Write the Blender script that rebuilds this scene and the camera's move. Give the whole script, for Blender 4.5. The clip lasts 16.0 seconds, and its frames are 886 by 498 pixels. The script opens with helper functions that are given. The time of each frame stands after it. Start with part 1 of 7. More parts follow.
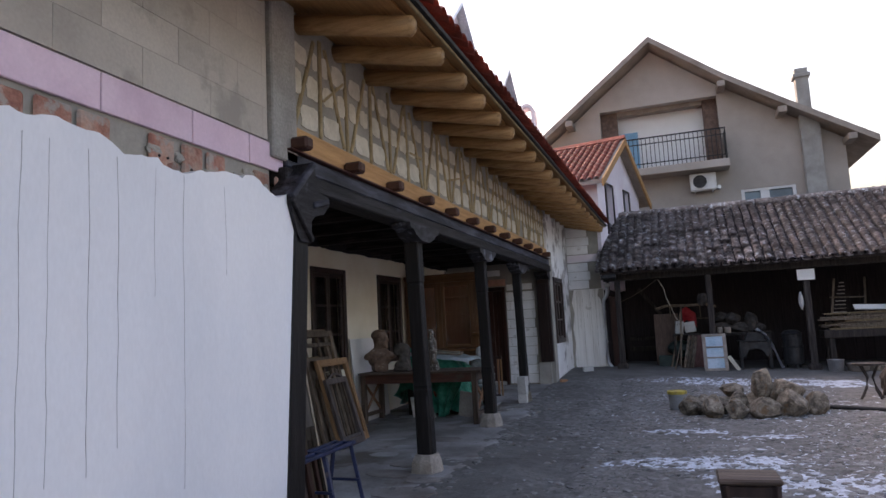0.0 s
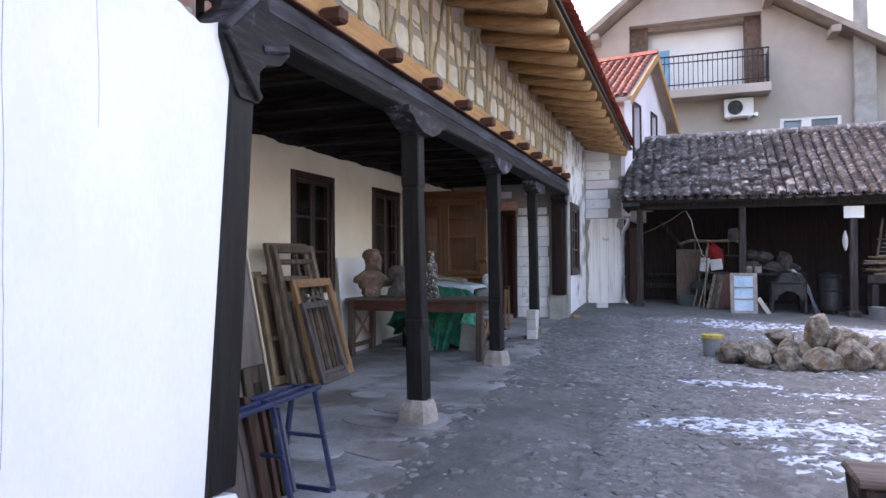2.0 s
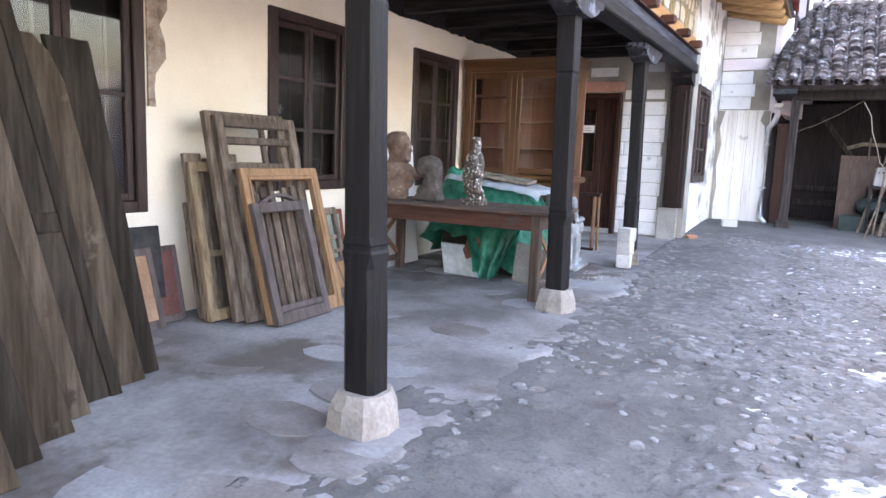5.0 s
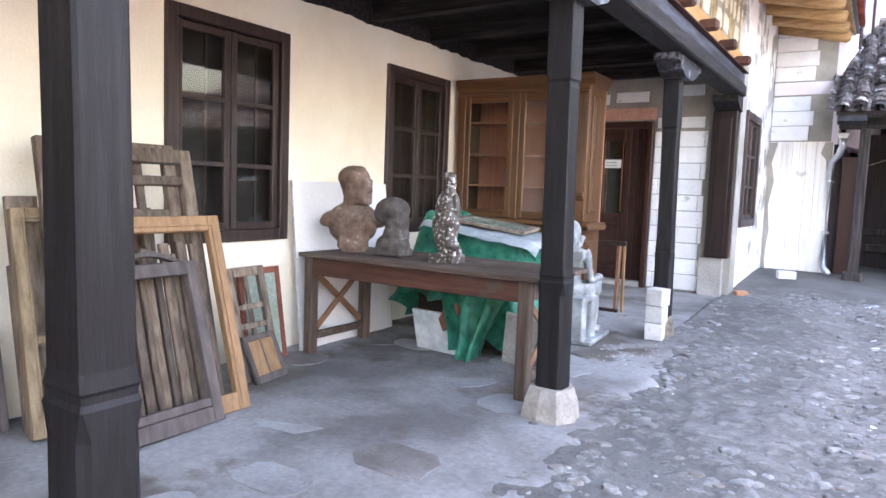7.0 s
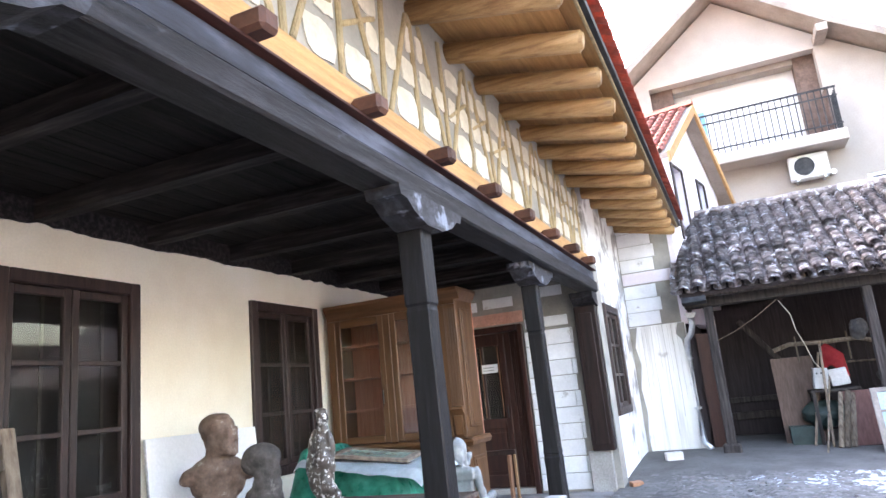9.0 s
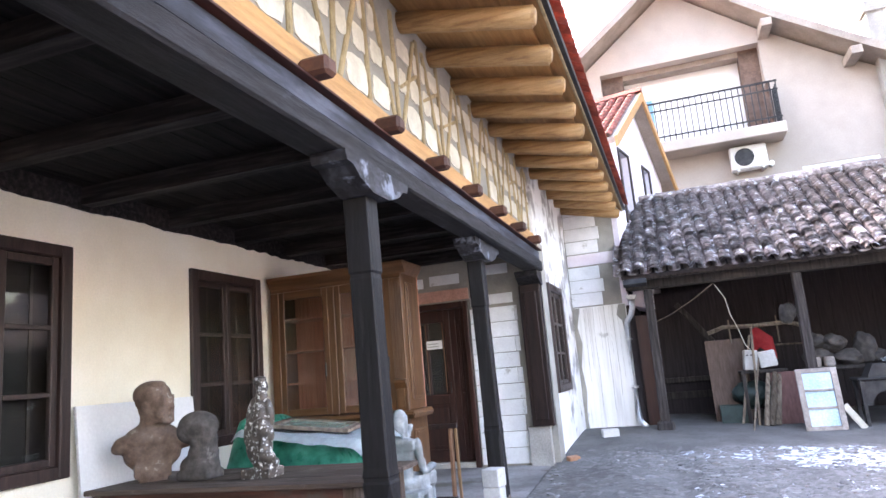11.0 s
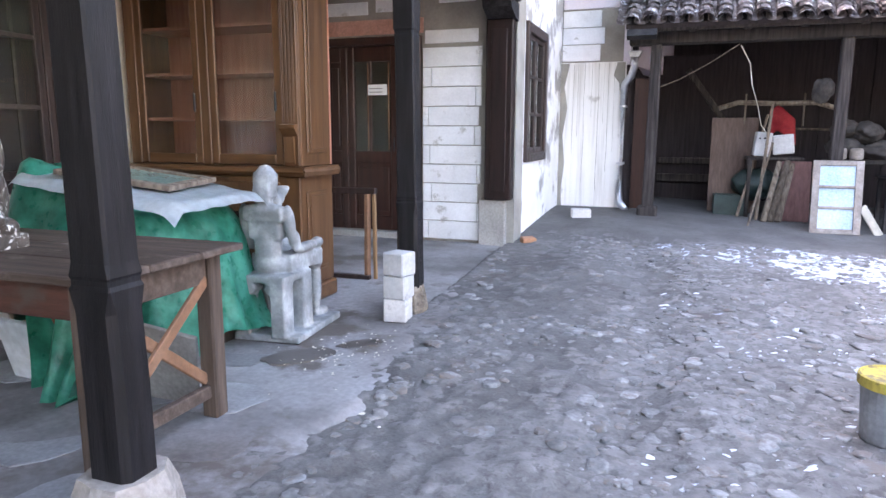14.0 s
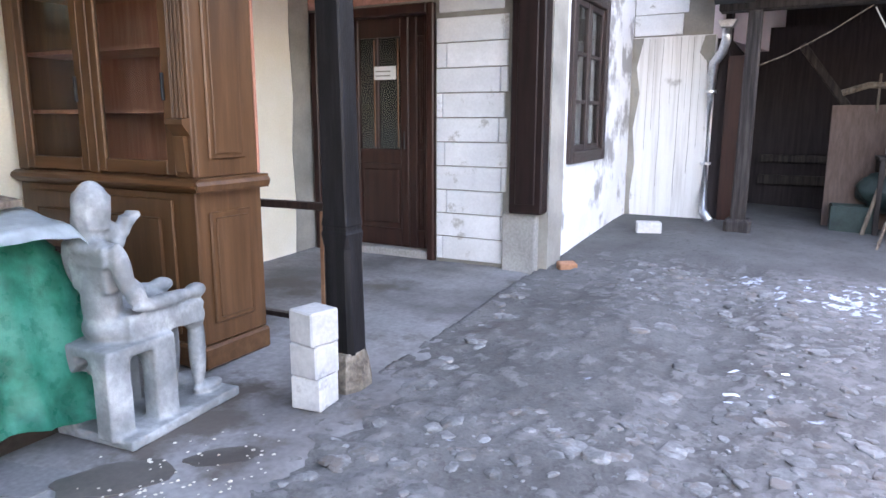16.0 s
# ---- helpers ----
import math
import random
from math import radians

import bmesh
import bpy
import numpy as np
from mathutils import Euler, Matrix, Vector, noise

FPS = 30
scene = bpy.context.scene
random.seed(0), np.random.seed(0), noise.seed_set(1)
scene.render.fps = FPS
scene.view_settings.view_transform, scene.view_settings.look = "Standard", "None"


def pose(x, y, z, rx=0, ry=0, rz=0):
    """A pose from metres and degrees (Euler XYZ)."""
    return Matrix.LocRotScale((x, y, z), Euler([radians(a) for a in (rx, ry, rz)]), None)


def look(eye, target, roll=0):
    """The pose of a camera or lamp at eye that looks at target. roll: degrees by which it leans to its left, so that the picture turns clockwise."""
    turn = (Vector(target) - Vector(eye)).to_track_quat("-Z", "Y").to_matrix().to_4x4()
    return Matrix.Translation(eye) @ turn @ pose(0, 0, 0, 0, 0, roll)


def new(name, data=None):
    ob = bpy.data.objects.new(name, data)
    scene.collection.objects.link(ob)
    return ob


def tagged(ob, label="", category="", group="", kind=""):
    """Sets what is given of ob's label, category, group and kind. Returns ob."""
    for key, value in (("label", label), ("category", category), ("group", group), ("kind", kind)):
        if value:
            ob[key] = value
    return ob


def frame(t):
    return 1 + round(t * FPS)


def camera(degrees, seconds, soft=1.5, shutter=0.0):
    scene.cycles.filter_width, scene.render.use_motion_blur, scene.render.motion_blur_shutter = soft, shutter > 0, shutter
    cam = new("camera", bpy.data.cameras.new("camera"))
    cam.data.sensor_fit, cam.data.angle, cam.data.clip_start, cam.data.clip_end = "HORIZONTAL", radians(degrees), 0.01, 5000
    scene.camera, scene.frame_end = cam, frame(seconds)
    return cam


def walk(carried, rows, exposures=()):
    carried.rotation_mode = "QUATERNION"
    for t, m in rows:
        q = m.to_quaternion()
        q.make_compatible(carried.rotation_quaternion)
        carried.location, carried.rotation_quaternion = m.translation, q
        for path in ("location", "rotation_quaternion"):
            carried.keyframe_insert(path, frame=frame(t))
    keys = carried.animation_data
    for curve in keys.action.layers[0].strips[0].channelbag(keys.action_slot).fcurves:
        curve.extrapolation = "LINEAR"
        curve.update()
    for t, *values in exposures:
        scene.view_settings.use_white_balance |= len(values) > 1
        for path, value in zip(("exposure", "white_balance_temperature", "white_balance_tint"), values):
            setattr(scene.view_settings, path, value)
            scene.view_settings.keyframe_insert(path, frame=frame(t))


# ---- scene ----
cam = camera(66.8, 16.0)
METRES, EYE, TILT, LEAN, TURN = 10.714, 1.5, 0.0, 0.0, 19.2
ROWS = [
    (0.0, 0.0, 0.0, 0.0, 0.35, 6.72, 2.99),
    (0.5, -0.0104, 0.0332, 0.0005, -0.89, 6.88, 2.51),
    (1.0, -0.0186, 0.0727, -0.0089, -1.85, 4.8, 2.06),
    (1.5, -0.0143, 0.1091, -0.0092, -0.94, 1.58, 1.1),
    (2.0, -0.0012, 0.1513, -0.0108, 0.56, 0.81, 0.37),
    (2.5, 0.0104, 0.1947, -0.0133, -2.61, -3.36, -0.28),
    (3.0, 0.0215, 0.2416, -0.0135, -2.36, -6.29, 0.66),
    (3.5, 0.0268, 0.2849, -0.0129, 1.71, -5.71, 1.07),
    (4.0, 0.035, 0.3274, -0.0157, 4.57, -6.54, -0.02),
    (4.2, 0.0409, 0.346, -0.0172, 5.9, -7.06, -0.6),
    (6.3, 0.0765, 0.535, -0.0166, 13.9, -7.95, -2.9),
    (6.5, 0.079, 0.5521, -0.0166, 13.63, -7.86, -3.11),
    (7.0, 0.0809, 0.584, -0.0124, 13.88, -5.06, -2.11),
    (7.5, 0.0845, 0.6004, -0.0116, 14.15, -2.11, -0.89),
    (8.0, 0.0879, 0.6014, -0.0087, 10.11, 0.56, 0.11),
    (8.5, 0.0895, 0.5986, -0.0069, 5.11, 3.93, 2.46),
    (9.0, 0.0892, 0.5946, -0.0021, 4.53, 12.52, 5.64),
    (9.2, 0.0888, 0.594, 0.0, 3.95, 16.4, 6.8),
    (10.1, 0.0885, 0.594, 0.0, 1.5, 23.0, 7.0),
    (11.3, 0.0922, 0.599, -0.0125, -0.98, 4.24, 4.0),
    (11.5, 0.0933, 0.6024, -0.0142, -2.2, 0.53, 3.23),
    (12.0, 0.1079, 0.6269, -0.015, -8.07, -4.6, 0.89),
    (12.5, 0.1133, 0.652, -0.0154, -6.51, -5.42, 0.51),
    (13.0, 0.1244, 0.6888, -0.0144, -3.81, -6.75, -0.14),
    (13.5, 0.1391, 0.726, -0.015, -3.89, -8.13, -0.24),
    (14.0, 0.1562, 0.7677, -0.0161, 0.17, -9.76, -0.23),
    (14.5, 0.1742, 0.8066, -0.0123, 0.56, -10.96, -1.71),
    (15.0, 0.1949, 0.8457, -0.011, 0.45, -11.31, -1.8),
    (15.5, 0.2075, 0.8856, -0.0142, 3.75, -12.7, -1.47),
    (16.0, 0.2258, 0.9222, -0.0115, 8.84, -10.74, -0.13),
]
EXPOSURES = [(0.0, 1.5, 6700, 25), (1.0, 2.13, 6450, 25), (1.5, 2.43, 6350, 26), (2.0, 2.7, 6450, 27), (2.5, 3.0, 6600, 26), (4.0, 3.75, 6800, 26), (6.5, 4.2, 6900, 27), (7.0, 4.25, 6900, 27), (8.0, 4.25, 6900, 26), (8.5, 4.2, 6800, 26), (9.0, 4.15, 6600, 22), (11.5, 3.9, 6700, 26), (12.5, 3.88, 6750, 26), (14.5, 3.88, 6800, 27), (16.0, 3.9, 6800, 27)]
walk(cam, [(t, pose(0, 0, EYE, TILT, LEAN, TURN) @ pose(METRES * x, METRES * y, METRES * z, 90 + pitch, roll, yaw)) for t, x, y, z, yaw, pitch, roll in ROWS],
     exposures=EXPOSURES)

# ---- world, sun ----
world = bpy.data.worlds.new("sky")
scene.world = world
world.use_nodes = True
_nt = world.node_tree
_sky = _nt.nodes.new("ShaderNodeTexSky")
_sky.sky_type = "NISHITA"
_sky.sun_disc = False
_sky.sun_elevation, _sky.sun_rotation = radians(32), radians(305)
_sky.air_density, _sky.dust_density, _sky.ozone_density = 1.6, 7.0, 1.0
_bg = _nt.nodes["Background"]
_bg.inputs["Strength"].default_value = 0.15
_nt.links.new(_sky.outputs[0], _bg.inputs["Color"])
sun = new("sun", bpy.data.lights.new("sun", "SUN"))
sun.data.energy, sun.data.angle, sun.data.color = 0.9, radians(16), (1.0, 0.95, 0.87)
sun.matrix_world = look((-15, 10.5, 11.5), (0, 0, 0))


# ---- materials ----
def mat(name, cols, scale=4.0, stretch=(1, 1, 1), rough=0.8, bump=0.25, fine=45.0, metal=0.0, rnd=0.0, contrast=0.5, dirt=None, dirt_scale=1.2, dirt_amount=0.5, fvar=0.2, spec=0.4):
    """Noise-driven colour at two scales, optional dirt patches, bump; rnd varies brightness piece by piece."""
    m = bpy.data.materials.new(name)
    m.use_nodes = True
    nt = m.node_tree
    n, l = nt.nodes, nt.links
    b = n["Principled BSDF"]
    geo = n.new("ShaderNodeNewGeometry")
    mp = n.new("ShaderNodeMapping")
    mp.inputs["Scale"].default_value = stretch
    l.new(geo.outputs["Position"], mp.inputs["Vector"])
    vec = mp.outputs["Vector"]
    if rnd:
        oi = n.new("ShaderNodeObjectInfo")
        add = n.new("ShaderNodeVectorMath")
        add.operation = "MULTIPLY_ADD"
        add.inputs[1].default_value = (1, 1, 1)
        cmb = n.new("ShaderNodeMath")
        cmb.operation = "MULTIPLY"
        cmb.inputs[1].default_value = 30.0
        l.new(oi.outputs["Random"], cmb.inputs[0])
        l.new(vec, add.inputs[0])
        l.new(cmb.outputs[0], add.inputs[2])
        vec = add.outputs[0]
    a = n.new("ShaderNodeTexNoise")
    a.inputs["Scale"].default_value, a.inputs["Detail"].default_value, a.inputs["Roughness"].default_value = scale, 6, 0.6
    l.new(vec, a.inputs["Vector"])
    r = n.new("ShaderNodeValToRGB")
    lo, hi = 0.5 - contrast / 2 * 0.6, 0.5 + contrast / 2 * 0.6
    r.color_ramp.elements[0].position, r.color_ramp.elements[1].position = lo, hi
    r.color_ramp.elements[0].color = (*cols[0], 1)
    r.color_ramp.elements[1].color = (*cols[-1], 1)
    for i, c in enumerate(cols[1:-1]):
        e = r.color_ramp.elements.new(lo + (hi - lo) * (i + 1) / (len(cols) - 1))
        e.color = (*c, 1)
    l.new(a.outputs["Fac"], r.inputs["Fac"])
    f = n.new("ShaderNodeTexNoise")
    f.inputs["Scale"].default_value, f.inputs["Detail"].default_value = fine, 4
    l.new(vec, f.inputs["Vector"])
    mr = n.new("ShaderNodeMapRange")
    mr.inputs["From Min"].default_value, mr.inputs["From Max"].default_value = 0.25, 0.75
    mr.inputs["To Min"].default_value, mr.inputs["To Max"].default_value = 1 - fvar, 1 + fvar
    l.new(f.outputs["Fac"], mr.inputs["Value"])
    mx = n.new("ShaderNodeMix")
    mx.data_type, mx.blend_type = "RGBA", "MULTIPLY"
    mx.inputs["Factor"].default_value = 1.0
    l.new(r.outputs["Color"], mx.inputs["A"])
    l.new(mr.outputs["Result"], mx.inputs["B"])
    col = mx.outputs["Result"]
    if dirt:
        d = n.new("ShaderNodeTexNoise")
        d.inputs["Scale"].default_value, d.inputs["Detail"].default_value, d.inputs["Roughness"].default_value = dirt_scale, 9, 0.65
        l.new(geo.outputs["Position"], d.inputs["Vector"])
        dr = n.new("ShaderNodeMapRange")
        dr.inputs["From Min"].default_value, dr.inputs["From Max"].default_value = 0.64 - dirt_amount * 0.25, 0.72 - dirt_amount * 0.25
        l.new(d.outputs["Fac"], dr.inputs["Value"])
        dm = n.new("ShaderNodeMix")
        dm.data_type = "RGBA"
        l.new(dr.outputs["Result"], dm.inputs["Factor"])
        l.new(col, dm.inputs["A"])
        dm.inputs["B"].default_value = (*dirt, 1)
        col = dm.outputs["Result"]
    if rnd:
        v = n.new("ShaderNodeMapRange")
        v.inputs["To Min"].default_value, v.inputs["To Max"].default_value = 1 - rnd, 1 + rnd
        l.new(oi.outputs["Random"], v.inputs["Value"])
        m2 = n.new("ShaderNodeMix")
        m2.data_type, m2.blend_type = "RGBA", "MULTIPLY"
        m2.inputs["Factor"].default_value = 1.0
        l.new(col, m2.inputs["A"])
        l.new(v.outputs["Result"], m2.inputs["B"])
        col = m2.outputs["Result"]
    l.new(col, b.inputs["Base Color"])
    b.inputs["Metallic"].default_value = metal
    b.inputs["Specular IOR Level"].default_value = spec
    rr = n.new("ShaderNodeMapRange")
    rr.inputs["To Min"].default_value, rr.inputs["To Max"].default_value = max(0.02, rough - 0.15), min(1, rough + 0.12)
    l.new(f.outputs["Fac"], rr.inputs["Value"])
    l.new(rr.outputs["Result"], b.inputs["Roughness"])
    if bump:
        s = n.new("ShaderNodeMath")
        s.operation = "MULTIPLY_ADD"
        s.inputs[1].default_value = 0.35
        l.new(f.outputs["Fac"], s.inputs[0])
        l.new(a.outputs["Fac"], s.inputs[2])
        bp = n.new("ShaderNodeBump")
        bp.inputs["Strength"].default_value, bp.inputs["Distance"].default_value = bump, 0.02
        l.new(s.outputs[0], bp.inputs["Height"])
        l.new(bp.outputs["Normal"], b.inputs["Normal"])
    return m


def glass(name, tint=(0.9, 0.93, 0.92), rough=0.03):
    m = bpy.data.materials.new(name)
    m.use_nodes = True
    nt = m.node_tree
    n, l = nt.nodes, nt.links
    out = n["Material Output"]
    g = n.new("ShaderNodeBsdfGlossy")
    g.inputs["Roughness"].default_value = rough
    t = n.new("ShaderNodeBsdfTransparent")
    t.inputs["Color"].default_value = (*tint, 1)
    lw = n.new("ShaderNodeLayerWeight")
    lw.inputs["Blend"].default_value = 0.5
    pw = n.new("ShaderNodeMath")
    pw.operation = "POWER"
    pw.inputs[1].default_value = 5.0
    l.new(lw.outputs["Facing"], pw.inputs[0])
    fr = n.new("ShaderNodeMath")
    fr.operation = "MULTIPLY_ADD"
    fr.inputs[1].default_value, fr.inputs[2].default_value = 0.9, 0.045
    l.new(pw.outputs[0], fr.inputs[0])
    mix = n.new("ShaderNodeMixShader")
    l.new(fr.outputs[0], mix.inputs["Fac"])
    l.new(t.outputs[0], mix.inputs[1])
    l.new(g.outputs[0], mix.inputs[2])
    l.new(mix.outputs[0], out.inputs["Surface"])
    return m


WOODZ, WOODX, WOODY = (9, 9, 0.7), (0.7, 9, 9), (9, 0.7, 9)
M = {
    "black_z": mat("black stained oak", [(0.0045, 0.0038, 0.0041), (0.0075, 0.0065, 0.0071), (0.014, 0.0125, 0.0142)], 3, WOODZ, 0.55, 0.3, fvar=0.12, spec=0.28),
    "black_y": mat("black stained beam", [(0.006, 0.0052, 0.0058), (0.0125, 0.011, 0.0122), (0.034, 0.031, 0.036)], 3, WOODY, 0.6, 0.5, dirt=(0.12, 0.12, 0.15), dirt_scale=2.2, dirt_amount=0.10, spec=0.3),
    "capital": mat("weathered bracket", [(0.012, 0.011, 0.0125), (0.026, 0.025, 0.029), (0.055, 0.055, 0.066)], 3, (5, 2, 5), 0.6, 0.4, dirt=(0.20, 0.22, 0.27), dirt_scale=5, dirt_amount=0.30, spec=0.3),
    "plate_y": mat("blue-grey weathered plate", [(0.014, 0.014, 0.018), (0.036, 0.038, 0.052), (0.085, 0.090, 0.118)], 2.2, (5, 0.8, 5), 0.6, 0.4, spec=0.3),
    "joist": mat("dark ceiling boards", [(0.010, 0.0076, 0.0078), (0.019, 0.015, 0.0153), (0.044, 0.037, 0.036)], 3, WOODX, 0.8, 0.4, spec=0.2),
    "ceilboard": mat("shade-toned ceiling boards", [(0.0045, 0.0033, 0.0033), (0.009, 0.0068, 0.0066), (0.018, 0.014, 0.0135)], 2.5, WOODY, 0.8, 0.25, fvar=0.1, spec=0.15),
    "cream": mat("cream lime plaster", [(0.77, 0.695, 0.545), (0.83, 0.77, 0.625), (0.87, 0.82, 0.70)], 1.0, (1, 1, 1), 0.85, 0.22, 60, fvar=0.05),
    "white_render": mat("white render board", [(0.74, 0.76, 0.80), (0.82, 0.83, 0.86), (0.85, 0.86, 0.88)], 0.7, (1, 1, 0.4), 0.75, 0.05, 60, fvar=0.03),
    "pink": mat("pink insulation board", [(0.64, 0.47, 0.57), (0.74, 0.58, 0.67)], 3, rough=0.7, bump=0.1, rnd=0.05, fvar=0.05),
    "greyblock": mat("grey aerated block", [(0.38, 0.35, 0.31), (0.50, 0.465, 0.41)], 0.9, rough=0.9, bump=0.2, rnd=0.03, dirt=(0.34, 0.315, 0.28), dirt_scale=1.5, dirt_amount=0.3, fvar=0.07),
    "mortar": mat("grey mortar", [(0.24, 0.23, 0.205), (0.36, 0.34, 0.30)], 2.2, rough=0.95, bump=0.2, fvar=0.08),
    "brick": mat("old red brick", [(0.24, 0.105, 0.078), (0.32, 0.16, 0.12), (0.38, 0.25, 0.195), (0.33, 0.25, 0.21)], 5, rough=0.95, bump=0.8, rnd=0.2, dirt=(0.30, 0.265, 0.235), dirt_scale=6, dirt_amount=0.48),
    "concrete": mat("grey concrete", [(0.26, 0.25, 0.23), (0.38, 0.37, 0.35)], 2.5, rough=0.9, bump=0.3),
    "whiteblock": mat("white aerated block", [(0.70, 0.71, 0.72), (0.82, 0.83, 0.84)], 3, rough=0.85, bump=0.25, rnd=0.05, dirt=(0.45, 0.44, 0.42), dirt_scale=5, dirt_amount=0.15, fvar=0.06),
    "patchwall": mat("white wall with grey mortar patches", [(0.74, 0.74, 0.75), (0.84, 0.84, 0.84)], 2.0, rough=0.85, bump=0.3, dirt=(0.33, 0.32, 0.31), dirt_scale=1.6, dirt_amount=0.5, fvar=0.06),
    "patchwall2": mat("white wall with runs", [(0.62, 0.60, 0.57), (0.80, 0.79, 0.77), (0.84, 0.83, 0.81)], 1.6, (7, 7, 0.35), rough=0.85, bump=0.25, dirt=(0.42, 0.40, 0.37), dirt_scale=2.4, dirt_amount=0.13, fvar=0.06),
    "plasterpatch": mat("white plaster infill", [(0.50, 0.465, 0.385), (0.66, 0.62, 0.53)], 6, rough=0.9, bump=0.4, rnd=0.06, fvar=0.08),
    "stick": mat("weathered yellow timber", [(0.26, 0.20, 0.11), (0.42, 0.33, 0.19)], 6, (3, 3, 1), 0.85, 0.4, rnd=0.15),
    "orange_x": mat("new pine rafter", [(0.25, 0.135, 0.055), (0.38, 0.225, 0.095), (0.46, 0.29, 0.135)], 3, WOODX, 0.6, 0.2, rnd=0.12),
    "orange_y": mat("new pine board", [(0.36, 0.19, 0.07), (0.50, 0.285, 0.115)], 3, WOODY, 0.6, 0.2, rnd=0.1),
    "tail": mat("brown joist end", [(0.055, 0.022, 0.015), (0.105, 0.046, 0.030)], 4, rough=0.65, rnd=0.2),
    "redstrip": mat("red brown strip", [(0.045, 0.014, 0.011), (0.085, 0.028, 0.02)], 4, WOODY, 0.6, 0.2),
    "redtile": mat("new red clay tile", [(0.15, 0.038, 0.026), (0.27, 0.075, 0.05)], 5, rough=0.75, bump=0.2, rnd=0.2),
    "oldtile": mat("weathered clay tile", [(0.10, 0.080, 0.074), (0.20, 0.168, 0.158), (0.33, 0.285, 0.272)], 9, rough=0.95, bump=0.5, rnd=0.4, dirt=(0.66, 0.67, 0.70), dirt_scale=8, dirt_amount=0.31),
    "metal": mat("galvanised steel", [(0.55, 0.56, 0.58), (0.72, 0.73, 0.75)], 5, rough=0.35, bump=0.05, metal=0.9),
    "dark_metal": mat("dark iron", [(0.02, 0.02, 0.022), (0.05, 0.05, 0.052)], 6, rough=0.55, bump=0.2, metal=0.5),
    "darkwood": mat("dark brown window paint", [(0.018, 0.011, 0.010), (0.045, 0.026, 0.022)], 3, WOODZ, 0.45, 0.25),
    "doorwood": mat("mahogany brown door", [(0.022, 0.0075, 0.006), (0.044, 0.0155, 0.0105)], 2, WOODZ, 0.4, 0.12, fvar=0.1),
    "cabinet": mat("varnished brown wood", [(0.084, 0.038, 0.015), (0.114, 0.053, 0.022), (0.148, 0.072, 0.032)], 1.6, WOODZ, 0.38, 0.06, fvar=0.06),
    "oldwood": mat("grey weathered wood", [(0.075, 0.055, 0.04), (0.15, 0.115, 0.085), (0.21, 0.172, 0.132)], 3, WOODZ, 0.85, 0.5, rnd=0.35),
    "barnwood": mat("dark barn timber", [(0.018, 0.014, 0.013), (0.055, 0.045, 0.040)], 3, WOODZ, 0.9, 0.5, rnd=0.25),
    "barnpost": mat("grey brown barn post", [(0.018, 0.0145, 0.0135), (0.038, 0.031, 0.029), (0.066, 0.056, 0.052)], 3, WOODZ, 0.9, 0.5, rnd=0.15),
    "barnback": mat("very dark barn boards", [(0.021, 0.0155, 0.0165), (0.038, 0.0285, 0.030)], 3, WOODZ, 0.9, 0.4, rnd=0.04),
    "stone": mat("pale field stone", [(0.085, 0.070, 0.053), (0.19, 0.158, 0.122), (0.31, 0.27, 0.215)], 9, rough=0.95, bump=1.0, fine=36, rnd=0.22, dirt=(0.17, 0.11, 0.062), dirt_scale=6, dirt_amount=0.25),
    "basestone": mat("post base limestone", [(0.24, 0.215, 0.19), (0.37, 0.335, 0.30)], 6, rough=0.95, bump=0.6, dirt=(0.25, 0.22, 0.19), dirt_scale=6, dirt_amount=0.3),
    "house": mat("grey beige house render", [(0.36, 0.32, 0.28), (0.46, 0.41, 0.37)], 0.6, rough=0.9, bump=0.15, fine=30, fvar=0.06),
    "house_white": mat("white house paint", [(0.72, 0.71, 0.70), (0.80, 0.80, 0.79)], 1, rough=0.8, bump=0.05, fvar=0.06),
    "eaves": mat("house eaves boards", [(0.25, 0.21, 0.18), (0.36, 0.31, 0.27)], 2, rough=0.85),
    "housebrown": mat("brown balcony cladding", [(0.10, 0.065, 0.05), (0.18, 0.12, 0.095)], 8, rough=0.9, bump=0.5),
    "gablepaint": mat("pale pink gable boards", [(0.70, 0.62, 0.68), (0.82, 0.78, 0.82)], 1.2, rough=0.8, bump=0.1, fvar=0.06),
    "skyglass": mat("window glass far", [(0.10, 0.14, 0.18), (0.20, 0.28, 0.34)], 0.8, rough=0.12, bump=0.0),
    "bluewin": mat("blue balcony door", [(0.16, 0.34, 0.50), (0.22, 0.42, 0.58)], 2, rough=0.4, bump=0.0),
    # near-black stands in for the darkness of unlit depth
    "black": mat("black for unlit depth", [(0.008, 0.008, 0.009), (0.014, 0.013, 0.013)], 3, rough=0.8, bump=0.0),
}
M["closing"] = mat("grey of the added walls", [(0.27, 0.29, 0.32), (0.37, 0.39, 0.425)], 0.8, rough=0.9, bump=0.3, dirt=(0.17, 0.18, 0.19), dirt_scale=0.9, dirt_amount=0.35)
M["oldblock"] = mat("dusty aerated block", [(0.44, 0.43, 0.42), (0.60, 0.59, 0.57)], 5, rough=0.9, bump=0.35, rnd=0.1, dirt=(0.34, 0.33, 0.31), dirt_scale=7, dirt_amount=0.2, fvar=0.1)
M["enddark"] = mat("dark mahogany end post", [(0.010, 0.005, 0.0048), (0.022, 0.0105, 0.0095)], 2, WOODZ, 0.45, 0.2, spec=0.3)
M["brace"] = mat("orange brown brace", [(0.17, 0.08, 0.04), (0.26, 0.14, 0.08)], 4, rough=0.7)
M["glass"] = glass("window glass")


